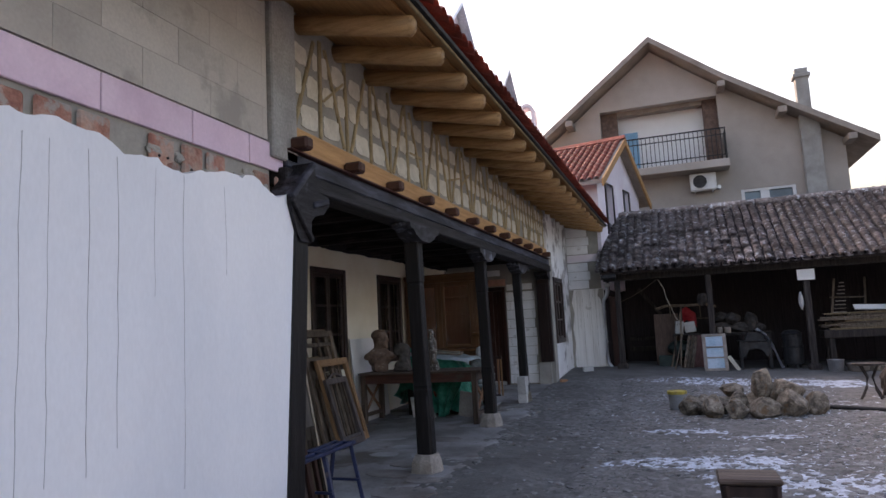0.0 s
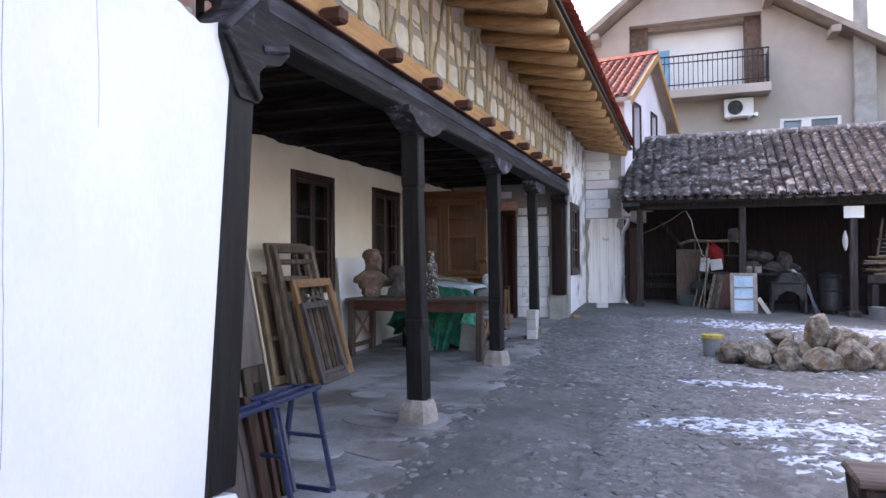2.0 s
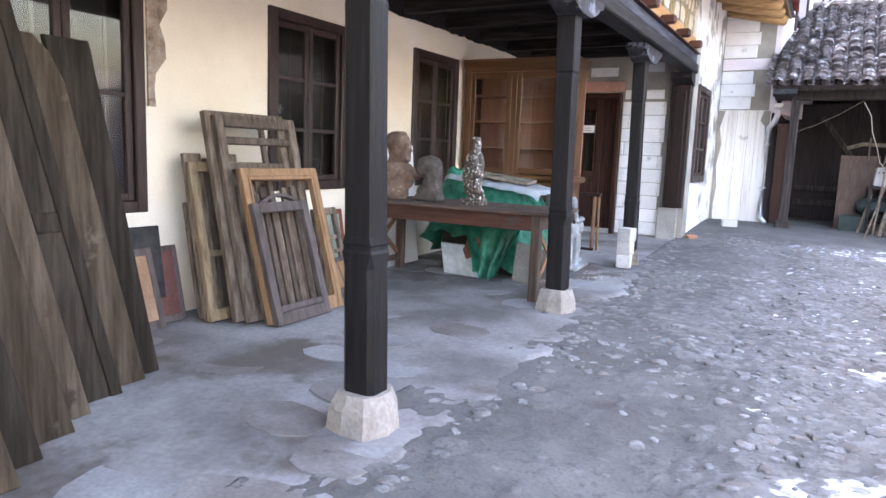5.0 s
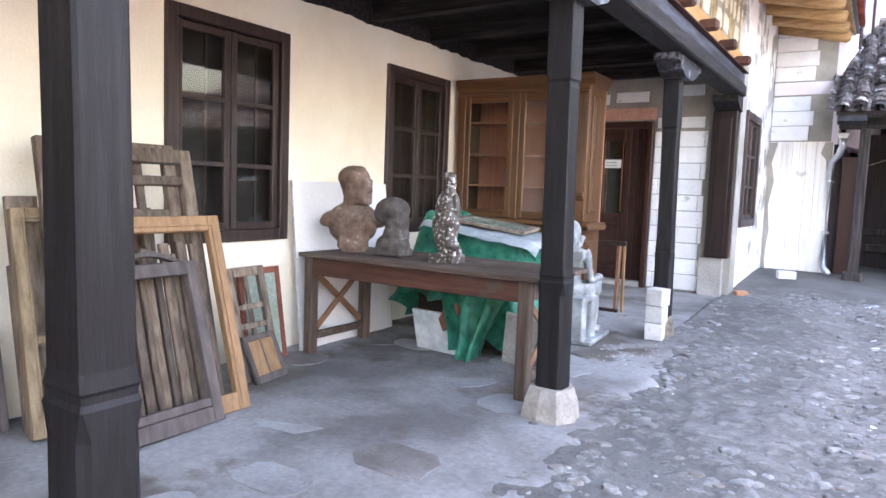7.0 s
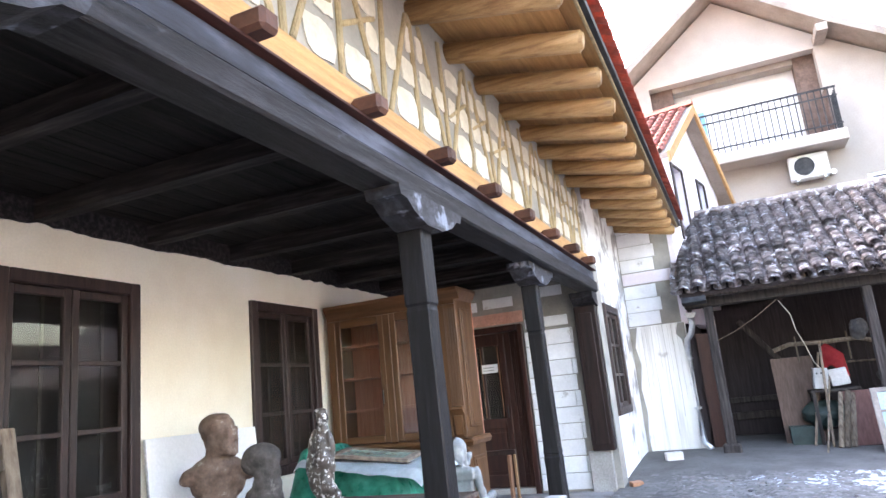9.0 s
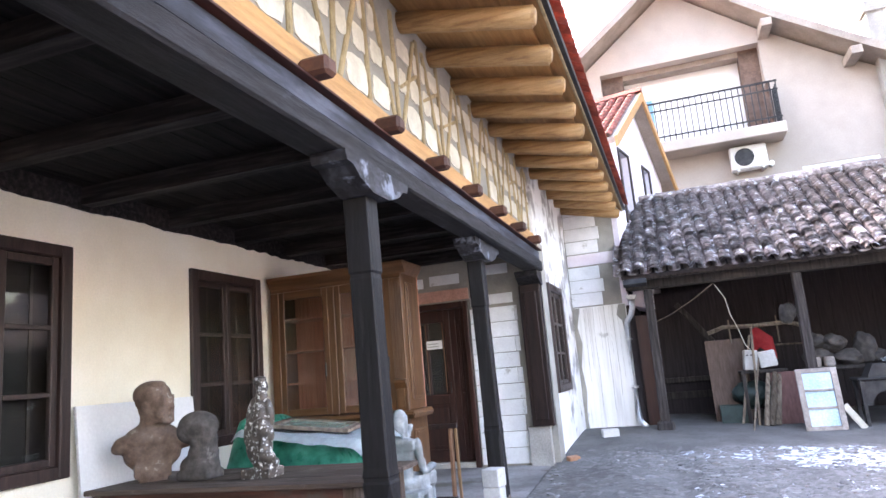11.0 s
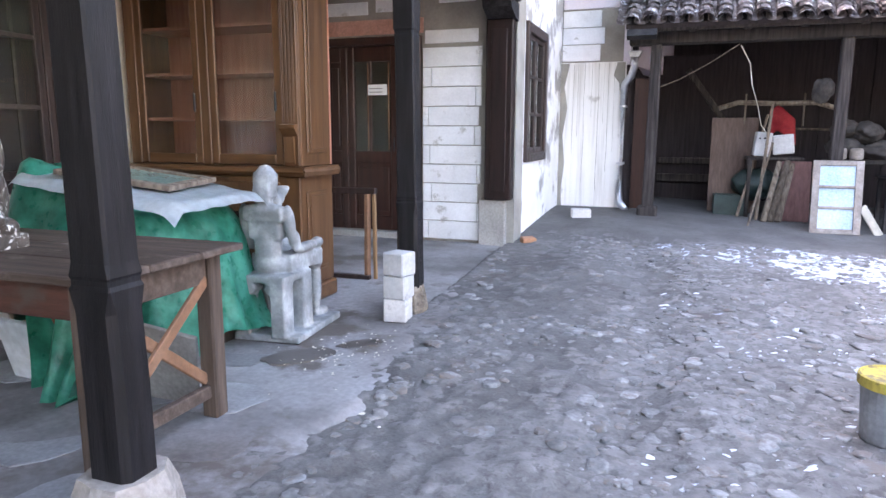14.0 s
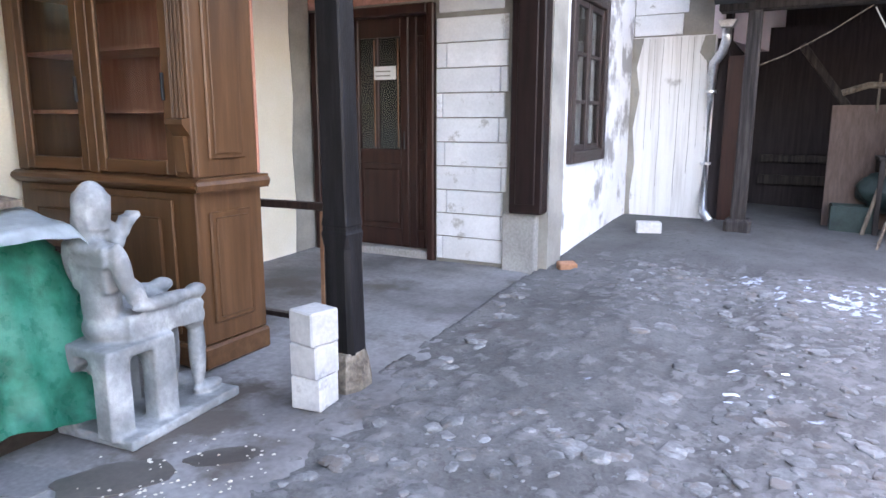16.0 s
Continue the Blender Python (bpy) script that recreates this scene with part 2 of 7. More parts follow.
# ---- mesh helpers ----
def add_box(bm, c, s, rot=None, bevel=0.0):
    r = bmesh.ops.create_cube(bm, size=1.0)
    vs = r["verts"]
    m = Matrix.Translation(c) @ (rot.to_4x4() if rot is not None else Matrix.Identity(4)) @ Matrix.Diagonal((*s, 1))
    bmesh.ops.transform(bm, matrix=m, verts=vs)
    if bevel:
        es = list({e for v in vs for e in v.link_edges})
        bmesh.ops.bevel(bm, geom=es, offset=bevel, segments=1, affect="EDGES")
    return bm


def box(c, s, rot=None, bevel=0.0):
    return add_box(bmesh.new(), c, s, rot, bevel)


def span(x0, x1, y0, y1, z0, z1, bevel=0.0):
    return box(((x0 + x1) / 2, (y0 + y1) / 2, (z0 + z1) / 2), (abs(x1 - x0), abs(y1 - y0), abs(z1 - z0)), None, bevel)


def add_prism(bm, pts, axis, a, b, bevel=0.0):
    """A polygon (two coordinates) pushed along an axis from a to b."""
    def p3(p, v):
        return {"x": (v, p[0], p[1]), "y": (p[0], v, p[1]), "z": (p[0], p[1], v)}[axis]
    lo = [bm.verts.new(p3(p, a)) for p in pts]
    hi = [bm.verts.new(p3(p, b)) for p in pts]
    bm.faces.new(lo)
    bm.faces.new(hi)
    k = len(pts)
    for i in range(k):
        bm.faces.new((lo[i], lo[(i + 1) % k], hi[(i + 1) % k], hi[i]))
    bmesh.ops.recalc_face_normals(bm, faces=bm.faces)
    if bevel:
        bmesh.ops.bevel(bm, geom=list(bm.edges), offset=bevel, segments=1, affect="EDGES")
    return bm


def prism(pts, axis, a, b, bevel=0.0):
    return add_prism(bmesh.new(), pts, axis, a, b, bevel)


def add_rod(bm, p, q, r0, r1=None, seg=10):
    p, q = Vector(p), Vector(q)
    d = q - p
    m = Matrix.Translation((p + q) / 2) @ d.to_track_quat("Z", "Y").to_matrix().to_4x4()
    bmesh.ops.create_cone(bm, cap_ends=True, segments=seg, radius1=r0, radius2=r0 if r1 is None else r1, depth=d.length, matrix=m)
    return bm


def rod(p, q, r0, r1=None, seg=10):
    return add_rod(bmesh.new(), p, q, r0, r1, seg)


def bar(p, q, w, h, bevel=0.004, up=(0, 0, 1)):
    """A squared bar from p to q."""
    return add_bar(bmesh.new(), p, q, w, h, bevel)


def add_bar(bm, p, q, w, h, bevel=0.0):
    p, q = Vector(p), Vector(q)
    d = q - p
    return add_box(bm, (p + q) / 2, (w, h, d.length), d.to_track_quat("Z", "Y").to_matrix(), bevel)


def lathe(prof, seg=20, c=(0, 0, 0)):
    bm = bmesh.new()
    rings = []
    for r, z in prof:
        rings.append([bm.verts.new((c[0] + r * math.cos(2 * math.pi * i / seg), c[1] + r * math.sin(2 * math.pi * i / seg), c[2] + z)) for i in range(seg)])
    for a, b in zip(rings, rings[1:]):
        for i in range(seg):
            bm.faces.new((a[i], a[(i + 1) % seg], b[(i + 1) % seg], b[i]))
    bm.faces.new(rings[0][::-1])
    bm.faces.new(rings[-1])
    return bm


def to_mesh(name, bm, material, smooth=False):
    me = bpy.data.meshes.new(name)
    bm.to_mesh(me)
    bm.free()
    if material is not None:
        me.materials.append(material)
    if smooth:
        me.polygons.foreach_set("use_smooth", [True] * len(me.polygons))
    return me


def solid(name, bm, material, label="", category="", kind="", group="", smooth=False):
    return tagged(new(name, to_mesh(name, bm, material, smooth)), label, category, group, kind)


def part(name, bm, material, parent, label="", smooth=False, kind=""):
    ob = new(name, to_mesh(name, bm, material, smooth))
    ob.parent = parent
    ob.matrix_parent_inverse = parent.matrix_world.inverted() if parent.type != "EMPTY" else parent.matrix_basis.inverted()
    if label:
        ob["label"] = label
    if kind:
        ob["kind"] = kind
    return ob


def empty(name, at, label, category, kind="", group=""):
    ob = new(name)
    ob.empty_display_size = 0.1
    ob.matrix_basis = Matrix.Translation(at)
    return tagged(ob, label, category, group, kind)


def zg(y, x=0.0):
    """Height of the yard: it rises gently towards the barn, and falls to the east."""
    z = float(np.interp(y, [-30, 0, 5, 7.2, 10.2, 12.5, 15.5, 18.0, 22.0], [-0.2, -0.15, -0.1, -0.05, 0.0, 0.03, 0.14, 0.25, 0.27]))
    k = min(1.0, max(0.0, (y - 12.0) / 5.0))
    return z - 0.035 * k * min(5.0, max(0.0, x + 1.5))


# ---- the yard's ground ----
def hash2(i, j, k):
    v = np.sin(i * 127.1 + j * 311.7 + k * 74.7) * 43758.5453
    return v - np.floor(v)


def smooth_noise(x, y, s, k):
    x, y = x / s, y / s
    i, j = np.floor(x), np.floor(y)
    u, v = x - i, y - j
    u, v = u * u * (3 - 2 * u), v * v * (3 - 2 * v)
    return (hash2(i, j, k) * (1 - u) + hash2(i + 1, j, k) * u) * (1 - v) + (hash2(i, j + 1, k) * (1 - u) + hash2(i + 1, j + 1, k) * u) * v


GROUND = []
def on_ground(x, y):
    """Height of the uneven earth at a place."""
    fx, fy, z = GROUND[0]
    i, j = int(np.searchsorted(fx, x)) - 1, int(np.searchsorted(fy, y)) - 1
    u, v = (x - fx[i]) / (fx[i + 1] - fx[i]), (y - fy[j]) / (fy[j + 1] - fy[j])
    return float((z[j, i] * (1 - u) + z[j, i + 1] * u) * (1 - v) + (z[j + 1, i] * (1 - u) + z[j + 1, i + 1] * u) * v)


def ground():
    fx = np.concatenate([-2.0 ** np.arange(8, 2.2, -0.7) , np.arange(-4.6, -3.0, 0.2), np.arange(-3.0, 2.4, 0.023), np.arange(2.4, 3.2, 0.06), np.arange(3.3, 8, 0.3), 2.0 ** np.arange(3.1, 8.2, 0.7)])
    fy = np.concatenate([-2.0 ** np.arange(8, 1, -0.7), np.arange(-1, 4.4, 0.3), np.arange(4.5, 7.0, 0.04), np.arange(7.0, 13.2, 0.024), np.arange(13.2, 16.2, 0.034), np.arange(16.4, 24, 0.3), 2.0 ** np.arange(4.65, 8.4, 0.5)])
    x, y = np.meshgrid(fx, fy)
    base = np.vectorize(lambda b, a: zg(b, a))(y, x)
    near = (x > -3.1) & (x < 3.3) & (y > 4.4) & (y < 16.3)
    # angular cobbles set flush in the earth, thinning out towards the porch and the trodden strip
    h = np.zeros_like(x)
    stone = np.zeros_like(x)
    gap = np.ones_like(x)
    wx = x + (smooth_noise(x, y, 0.07, 51) - 0.5) * 0.035
    wy = y + (smooth_noise(x, y, 0.07, 52) - 0.5) * 0.035
    for cell, amp, keep, seed in ((0.115, 0.011, 0.78, 3), (0.062, 0.009, 0.85, 9), (0.20, 0.012, 0.34, 5)):
        ci, cj = np.floor(wx / cell), np.floor(wy / cell)
        d1, d2 = np.full_like(x, 9.0), np.full_like(x, 9.0)
        pick, tone = np.zeros_like(x), np.zeros_like(x)
        for di in (-1, 0, 1):
            for dj in (-1, 0, 1):
                i, j = ci + di, cj + dj
                px = (i + 0.1 + 0.8 * hash2(i, j, seed)) * cell
                py = (j + 0.1 + 0.8 * hash2(i, j, seed + 1)) * cell
                asp = 0.78 + 0.44 * hash2(i, j, seed + 2)
                d = np.hypot((wx - px) * asp, (wy - py) / asp) / cell
                upd = d < d1
                d2 = np.where(upd, d1, np.minimum(d2, d))
                d1 = np.where(upd, d, d1)
                pick = np.where(upd, hash2(i, j, seed + 3), pick)
                tone = np.where(upd, hash2(i, j, seed + 6), tone)
        trod = np.clip((x + 1.5) * 2.2, 0, 1) + np.clip((y - 8.8) * 0.7, 0, 1)
        dens = keep * np.clip(trod, 0.12, 1) * np.clip(0.45 + 0.55 * (x + 2.4) / 1.5, 0.3, 1.0) * np.clip(0.30 + smooth_noise(x, y, 0.9, 2) * 1.2, 0, 1.15)
        edge = np.clip((d2 - d1) * 4.5, 0, 1) * np.clip((0.62 - d1) * 5, 0, 1)
        on = pick < dens
        dome = np.where(on, np.sqrt(edge) * amp * (0.45 + 0.9 * tone), 0)
        stone = np.where(on & (dome >= h), edge * (0.25 + 0.75 * tone), stone)
        gap = np.where(on & (dome >= h), edge, gap)
        h = np.maximum(h, dome)
    rough = (smooth_noise(x, y, 0.5, 21) - 0.5) * 0.030 + (smooth_noise(x, y, 0.13, 22) - 0.5) * 0.016 + (smooth_noise(x, y, 0.045, 23) - 0.5) * 0.012
    rut = -0.035 * np.exp(-((x + 1.35 + 0.12 * np.sin(y * 0.9)) / 0.22) ** 2)
    z = base + np.where(near, h + rough + rut, (smooth_noise(x, y, 2.5, 21) - 0.5) * 0.04)
    z = np.where((x < -2.9) & (y < 16) & (y > 4.4), base - 0.08, z)
    # snow lies in drifts
    n1 = smooth_noise(x, y, 0.32, 31) * 0.26 + smooth_noise(x, y, 0.11, 32) * 0.34 + smooth_noise(x, y, 0.05, 33) * 0.40
    snow = np.zeros_like(x)
    for cx, cy, rx, ry, turn, amt in ((0.20, 7.72, 1.35, 0.42, 0.15, 1.2), (0.70, 7.0, 0.75, 0.65, 0.2, 1.0), (1.5, 6.8, 0.9, 0.7, 0.1, 1.05), (-0.1, 9.5, 0.65, 0.24, 0.0, 0.95), (1.0, 9.2, 0.9, 0.22, 0.2, 0.7),
                                      (1.6, 15.2, 3.2, 0.95, -0.15, 1.12), (0.2, 13.0, 1.9, 1.3, 0.2, 0.42), (0.1, 11.2, 1.5, 1.4, 0.2, 0.40), (2.6, 12.0, 1.8, 1.6, 0, 0.55), (4.5, 8.0, 2.5, 3.0, 0, 0.6)):
        c, s = math.cos(turn), math.sin(turn)
        u, v = ((x - cx) * c + (y - cy) * s) / rx, (-(x - cx) * s + (y - cy) * c) / ry
        snow = np.maximum(snow, amt * np.clip(1.25 - (u * u + v * v), 0, 1))
    fill = np.clip((snow * 0.60 + n1 - 0.22 * np.clip(gap * h / 0.006, 0, 1) - 0.80) * 6, 0, 1)
    stone, fill = np.where(near, stone, 0), np.where(near, fill, 0)
    GROUND.append((fx, fy, z))
    nx, ny = len(fx), len(fy)
    idx = np.arange(nx * ny).reshape(ny, nx)
    faces = np.stack([idx[:-1, :-1], idx[:-1, 1:], idx[1:, 1:], idx[1:, :-1]], -1).reshape(-1, 4)
    me = bpy.data.meshes.new("ground")
    me.from_pydata(np.stack([x, y, z], -1).reshape(-1, 3).tolist(), [], faces.tolist())
    for key, arr in (("stone", stone), ("snow", fill)):
        me.attributes.new(key, "FLOAT", "POINT").data.foreach_set("value", arr.astype(np.float32).ravel())
    me.polygons.foreach_set("use_smooth", [True] * len(me.polygons))
    me.materials.append(ground_material())
    return tagged(new("ground", me), "grey trodden earth yard with embedded cobbles and thin snow drifts", "ground", kind="structure")


def ground_material():
    m = mat("yard earth", [(0.086, 0.082, 0.077), (0.124, 0.120, 0.114), (0.160, 0.157, 0.151)], 1.6, rough=0.95, bump=0.9, fine=55, contrast=0.7, dirt=(0.10, 0.088, 0.080), dirt_scale=0.7, dirt_amount=0.16)
    nt = m.node_tree
    n, l = nt.nodes, nt.links
    b = n["Principled BSDF"]
    col = b.inputs["Base Color"].links[0].from_socket
    for key, ramp, scale in (("stone", ((0.139, 0.132, 0.129), (0.270, 0.261, 0.254)), 14.0), ("snow", ((0.40, 0.44, 0.51), (0.62, 0.67, 0.75)), 12.0)):
        at = n.new("ShaderNodeAttribute")
        at.attribute_name = key
        ns = n.new("ShaderNodeTexNoise")
        ns.inputs["Scale"].default_value, ns.inputs["Detail"].default_value = scale, 5
        geo = n.new("ShaderNodeNewGeometry")
        l.new(geo.outputs["Position"], ns.inputs["Vector"])
        rp = n.new("ShaderNodeValToRGB")
        rp.color_ramp.elements[0].position, rp.color_ramp.elements[1].position = 0.35, 0.65
        rp.color_ramp.elements[0].color, rp.color_ramp.elements[1].color = (*ramp[0], 1), (*ramp[1], 1)
        l.new(ns.outputs["Fac"], rp.inputs["Fac"])
        f2 = n.new("ShaderNodeTexNoise")
        f2.inputs["Scale"].default_value, f2.inputs["Detail"].default_value, f2.inputs["Roughness"].default_value = 26 if key == "snow" else 42, 6, 0.75
        l.new(geo.outputs["Position"], f2.inputs["Vector"])
        add = n.new("ShaderNodeMath")
        add.operation = "ADD"
        l.new(at.outputs["Fac"], add.inputs[0])
        wide = n.new("ShaderNodeMapRange")
        wide.inputs["From Min"].default_value, wide.inputs["From Max"].default_value = 0.25, 0.75
        wide.inputs["To Min"].default_value, wide.inputs["To Max"].default_value = (0.0, 1.0) if key == "snow" else (0.2, 0.8)
        l.new(f2.outputs["Fac"], wide.inputs["Value"])
        l.new(wide.outputs["Result"], add.inputs[1])
        mr = n.new("ShaderNodeMapRange")
        mr.inputs["From Min"].default_value, mr.inputs["From Max"].default_value = (0.80, 1.25) if key == "snow" else (0.80, 1.02)
        mr.inputs["To Max"].default_value = 0.5 if key == "stone" else 1.0
        l.new(add.outputs[0], mr.inputs["Value"])
        mx = n.new("ShaderNodeMix")
        mx.data_type = "RGBA"
        l.new(mr.outputs["Result"], mx.inputs["Factor"])
        l.new(col, mx.inputs["A"])
        l.new(rp.outputs["Color"], mx.inputs["B"])
        col = mx.outputs["Result"]
    # random dark speckles paint the shade of crevices in the rough earth
    dn = n.new("ShaderNodeTexNoise")
    dn.inputs["Scale"].default_value, dn.inputs["Detail"].default_value, dn.inputs["Roughness"].default_value = 17, 7, 0.7
    l.new(geo.outputs["Position"], dn.inputs["Vector"])
    dr = n.new("ShaderNodeMapRange")
    dr.inputs["From Min"].default_value, dr.inputs["From Max"].default_value, dr.inputs["To Max"].default_value = 0.55, 0.62, 0.6
    l.new(dn.outputs["Fac"], dr.inputs["Value"])
    dx = n.new("ShaderNodeMix")
    dx.data_type = "RGBA"
    l.new(dr.outputs["Result"], dx.inputs["Factor"])
    l.new(col, dx.inputs["A"])
    dx.inputs["B"].default_value = (0.075, 0.068, 0.064, 1)
    l.new(dx.outputs["Result"], b.inputs["Base Color"])
    return m


yard = ground()

# ---- porch floor ----
def slab():
    ys = np.arange(4.55, 15.51, 0.12)
    xs = np.concatenate([np.arange(-5.5, -3.0, 0.16), np.arange(-3.0, -2.35, 0.05)])
    bm = bmesh.new()
    rows = []
    for y in ys:
        edge = float(np.interp(y, [4.5, 7, 9, 10.6, 12.6, 13.4, 15.6], [-2.42, -2.36, -2.42, -2.46, -2.56, -2.66, -2.86])) + 0.05 * math.sin(y * 5.1) + 0.035 * math.sin(y * 13.7 + 1)
        r = []
        for x in xs:
            xx = min(x, edge)
            drop = 0.06 * max(0.0, 1 - (edge - xx) / 0.12) ** 2
            r.append(bm.verts.new((xx, y, zg(y) + 0.012 + 0.010 * noise.noise((x * 1.3, y * 1.3, 0)) - drop)))
        r.append(bm.verts.new((edge + 0.01, y, zg(y) - 0.14)))
        rows.append(r)
    for a, b in zip(rows, rows[1:]):
        for i in range(len(a) - 1):
            if (a[i].co - a[i + 1].co).length > 1e-4 or (b[i].co - b[i + 1].co).length > 1e-4:
                bm.faces.new((a[i], a[i + 1], b[i + 1], b[i]))
    bmesh.ops.remove_doubles(bm, verts=bm.verts, dist=0.0005)
    bmesh.ops.recalc_face_normals(bm, faces=bm.faces)
    m = mat("worn porch concrete", [(0.135, 0.126, 0.122), (0.217, 0.210, 0.207), (0.296, 0.291, 0.294)], 1.0, rough=0.8, bump=0.25, fine=30, contrast=0.42, dirt=(0.117, 0.100, 0.087), dirt_scale=1.1, dirt_amount=0.42)
    return solid("porch_floor", bm, m, "worn grey concrete porch floor with damp stains", "floor", "structure", smooth=True)


floor = slab()

# ---- main building: walls ----
BX, FX = -5.3, -2.8            # back wall face, street-side face
def wall_with_openings(name, axis_x, thick, y0, y1, z0, z1, holes, material, label):
    """A wall in a plane of constant x with rectangular holes through it."""
    bm = bmesh.new()
    ys = sorted({y0, y1, *[h[0] for h in holes], *[h[1] for h in holes]})
    zs = sorted({z0, z1, *[h[2] for h in holes], *[h[3] for h in holes]})
    for a, b in zip(ys, ys[1:]):
        for c, d in zip(zs, zs[1:]):
            if any(h[0] <= a and b <= h[1] and h[2] <= c and d <= h[3] for h in holes):
                continue
            add_box(bm, (axis_x - thick / 2, (a + b) / 2, (c + d) / 2), (thick, b - a, d - c))
    bmesh.ops.remove_doubles(bm, verts=bm.verts, dist=0.0005)
    return solid(name, bm, material, label, "wall", "structure")


WIN = [(8.98, 10.09, 0.92, 2.55), (11.37, 12.46, 0.92, 2.55)]
DOOR1 = (6.56, 7.74, 0.80, 2.53)
wall_west = wall_with_openings("wall_west", BX, 0.4, 4.0, 15.9, -0.2, 3.1, WIN + [DOOR1], M["cream"], "cream lime-plastered porch wall with ragged top edge")

# ragged strip under the ceiling, coloured dark to paint the black between joists
def ragged_strip(y0, y1, zfun, x, thick, top):
    bm = bmesh.new()
    pts = [(y, zfun(y)) for y in np.arange(y0, y1, 0.06)]
    add_prism(bm, pts + [(pts[-1][0], top), (pts[0][0], top)], "x", x, x + thick)
    return bm


part("bare_mortar", ragged_strip(4.7, 15.4, lambda y: 2.86 + 0.035 * noise.noise((y * 2.2, 1, 0)) + 0.02 * noise.noise((y * 9, 4, 0)), BX + 0.002, 0.03, 3.03), M["joist"], wall_west, "added dark strip painting the blackness along the ceiling edge")
def rough_ring(y0, y1, z0, z1, w, x, seed):
    bm = bmesh.new()
    rnd = random.Random(seed)
    outer, inner = [], []
    path = [(y0, z0 + (z1 - z0) * i / 12) for i in range(12)] + [(y0 + (y1 - y0) * i / 10, z1) for i in range(11)] + [(y1, z1 - (z1 - z0) * 0.55 * i / 8) for i in range(1, 9)]
    cy = (y0 + y1) / 2
    for i, (y, z) in enumerate(path):
        k = w * rnd.uniform(0.6, 1.15) * (0.45 if i > len(path) - 4 else 1)
        if z >= z1 - 1e-6:
            inner.append((y, z)), outer.append((y + (0.6 * k if y > cy + 0.5 else (-0.6 * k if y < cy - 0.5 else 0)), z + k * 0.75))
        else:
            inner.append((y, z)), outer.append((y + (k if y > cy else -k), z))
    for i in range(len(path) - 1):
        vs = [bm.verts.new((x, *p)) for p in (inner[i], inner[i + 1], outer[i + 1], outer[i])]
        bm.faces.new(vs)
    bmesh.ops.remove_doubles(bm, verts=bm.verts, dist=0.0005)
    bmesh.ops.recalc_face_normals(bm, faces=bm.faces)
    r = bmesh.ops.extrude_face_region(bm, geom=list(bm.faces))
    bmesh.ops.translate(bm, vec=(0.02, 0, 0), verts=[v for v in r["geom"] if isinstance(v, bmesh.types.BMVert)])
    bmesh.ops.recalc_face_normals(bm, faces=bm.faces)
    return bm


part("bare_stone", rough_ring(DOOR1[0] - 0.02, DOOR1[1] + 0.01, 0.8, 2.54, 0.16, BX + 0.002, 4), mat("rubble and mortar", [(0.16, 0.13, 0.10), (0.33, 0.27, 0.21), (0.42, 0.37, 0.31)], 9, rough=0.95, bump=0.9), wall_west, "bare rubble where the plaster was cut away")

part("bare_strip", prism([(15.18, -0.1), (15.22, 0.6), (15.19, 1.1), (15.23, 1.6), (15.20, 2.2), (15.22, 2.85), (15.495, 2.85), (15.495, -0.1)], "x", BX + 0.001, BX + 0.010), M["mortar"], wall_west, "unplastered grey mortar strip")
# closing room behind the windows, painted black in place of its shade
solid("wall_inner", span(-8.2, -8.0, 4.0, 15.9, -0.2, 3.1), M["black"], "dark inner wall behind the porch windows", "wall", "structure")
solid("floor_inner", span(-8.0, -5.7, 4.0, 15.9, -0.25, -0.2), M["black"], "inner floor painted black, standing in for an unlit room", "floor", "structure")

# added black panel paints the dark behind the entrance glass
solid("wall_inner", span(-5.65, -2.9, 15.95, 16.0, -0.2, 3.1), M["black"], "added black wall behind the entrance, standing in for unlit depth", "wall", "structure")

# end wall with the entrance
wall_end = None
def end_wall():
    y = 15.5
    bm = bmesh.new()
    for x0, x1, z0, z1 in ((-5.7, -5.27, -0.2, 3.1), (-5.27, -3.90, 2.40, 3.1), (-3.90, -2.82, -0.2, 3.1)):
        add_box(bm, ((x0 + x1) / 2, y + 0.18, (z0 + z1) / 2), (x1 - x0, 0.36, z1 - z0))
    bmesh.ops.remove_doubles(bm, verts=bm.verts, dist=0.0005)
    return solid("wall_porch_end", bm, M["mortar"], "grey mortar wall with white aerated blocks at the porch end", "wall", "structure")


wall_end = end_wall()
z = 0.14
k = 0
while z < 2.25:
    cuts = [-3.885, -3.26 + 0.02 * math.sin(k * 2.3), -3.205 + 0.015 * math.sin(k * 3.1)] if k % 2 else [-3.885, -3.82 + 0.02 * (k % 3), -3.215 + 0.02 * math.cos(k * 1.7)]
    for a, b in zip(cuts, cuts[1:]):
        part("block", span(a + 0.004, b - 0.004, 15.5 - 0.022, 15.505, z + 0.004, z + 0.206, 0.004), M["whiteblock"], wall_end)
    z += 0.212
    k += 1
part("lintel", span(-5.29, -3.88, 15.48, 15.505, 2.42, 2.58, 0.004), mat("salmon lintel paint", [(0.45, 0.24, 0.18), (0.58, 0.33, 0.26)], 4), wall_end, "salmon-pink lintel over the entrance")
for a, b, c in ((-5.1, -4.55, 2.64), (-4.45, -4.0, 2.66), (-3.70, -3.28, 2.72), (-3.86, -3.25, 2.30)):
    part("block", span(a, b, 15.484, 15.505, c, c + 0.14, 0.006), M["whiteblock"], wall_end)

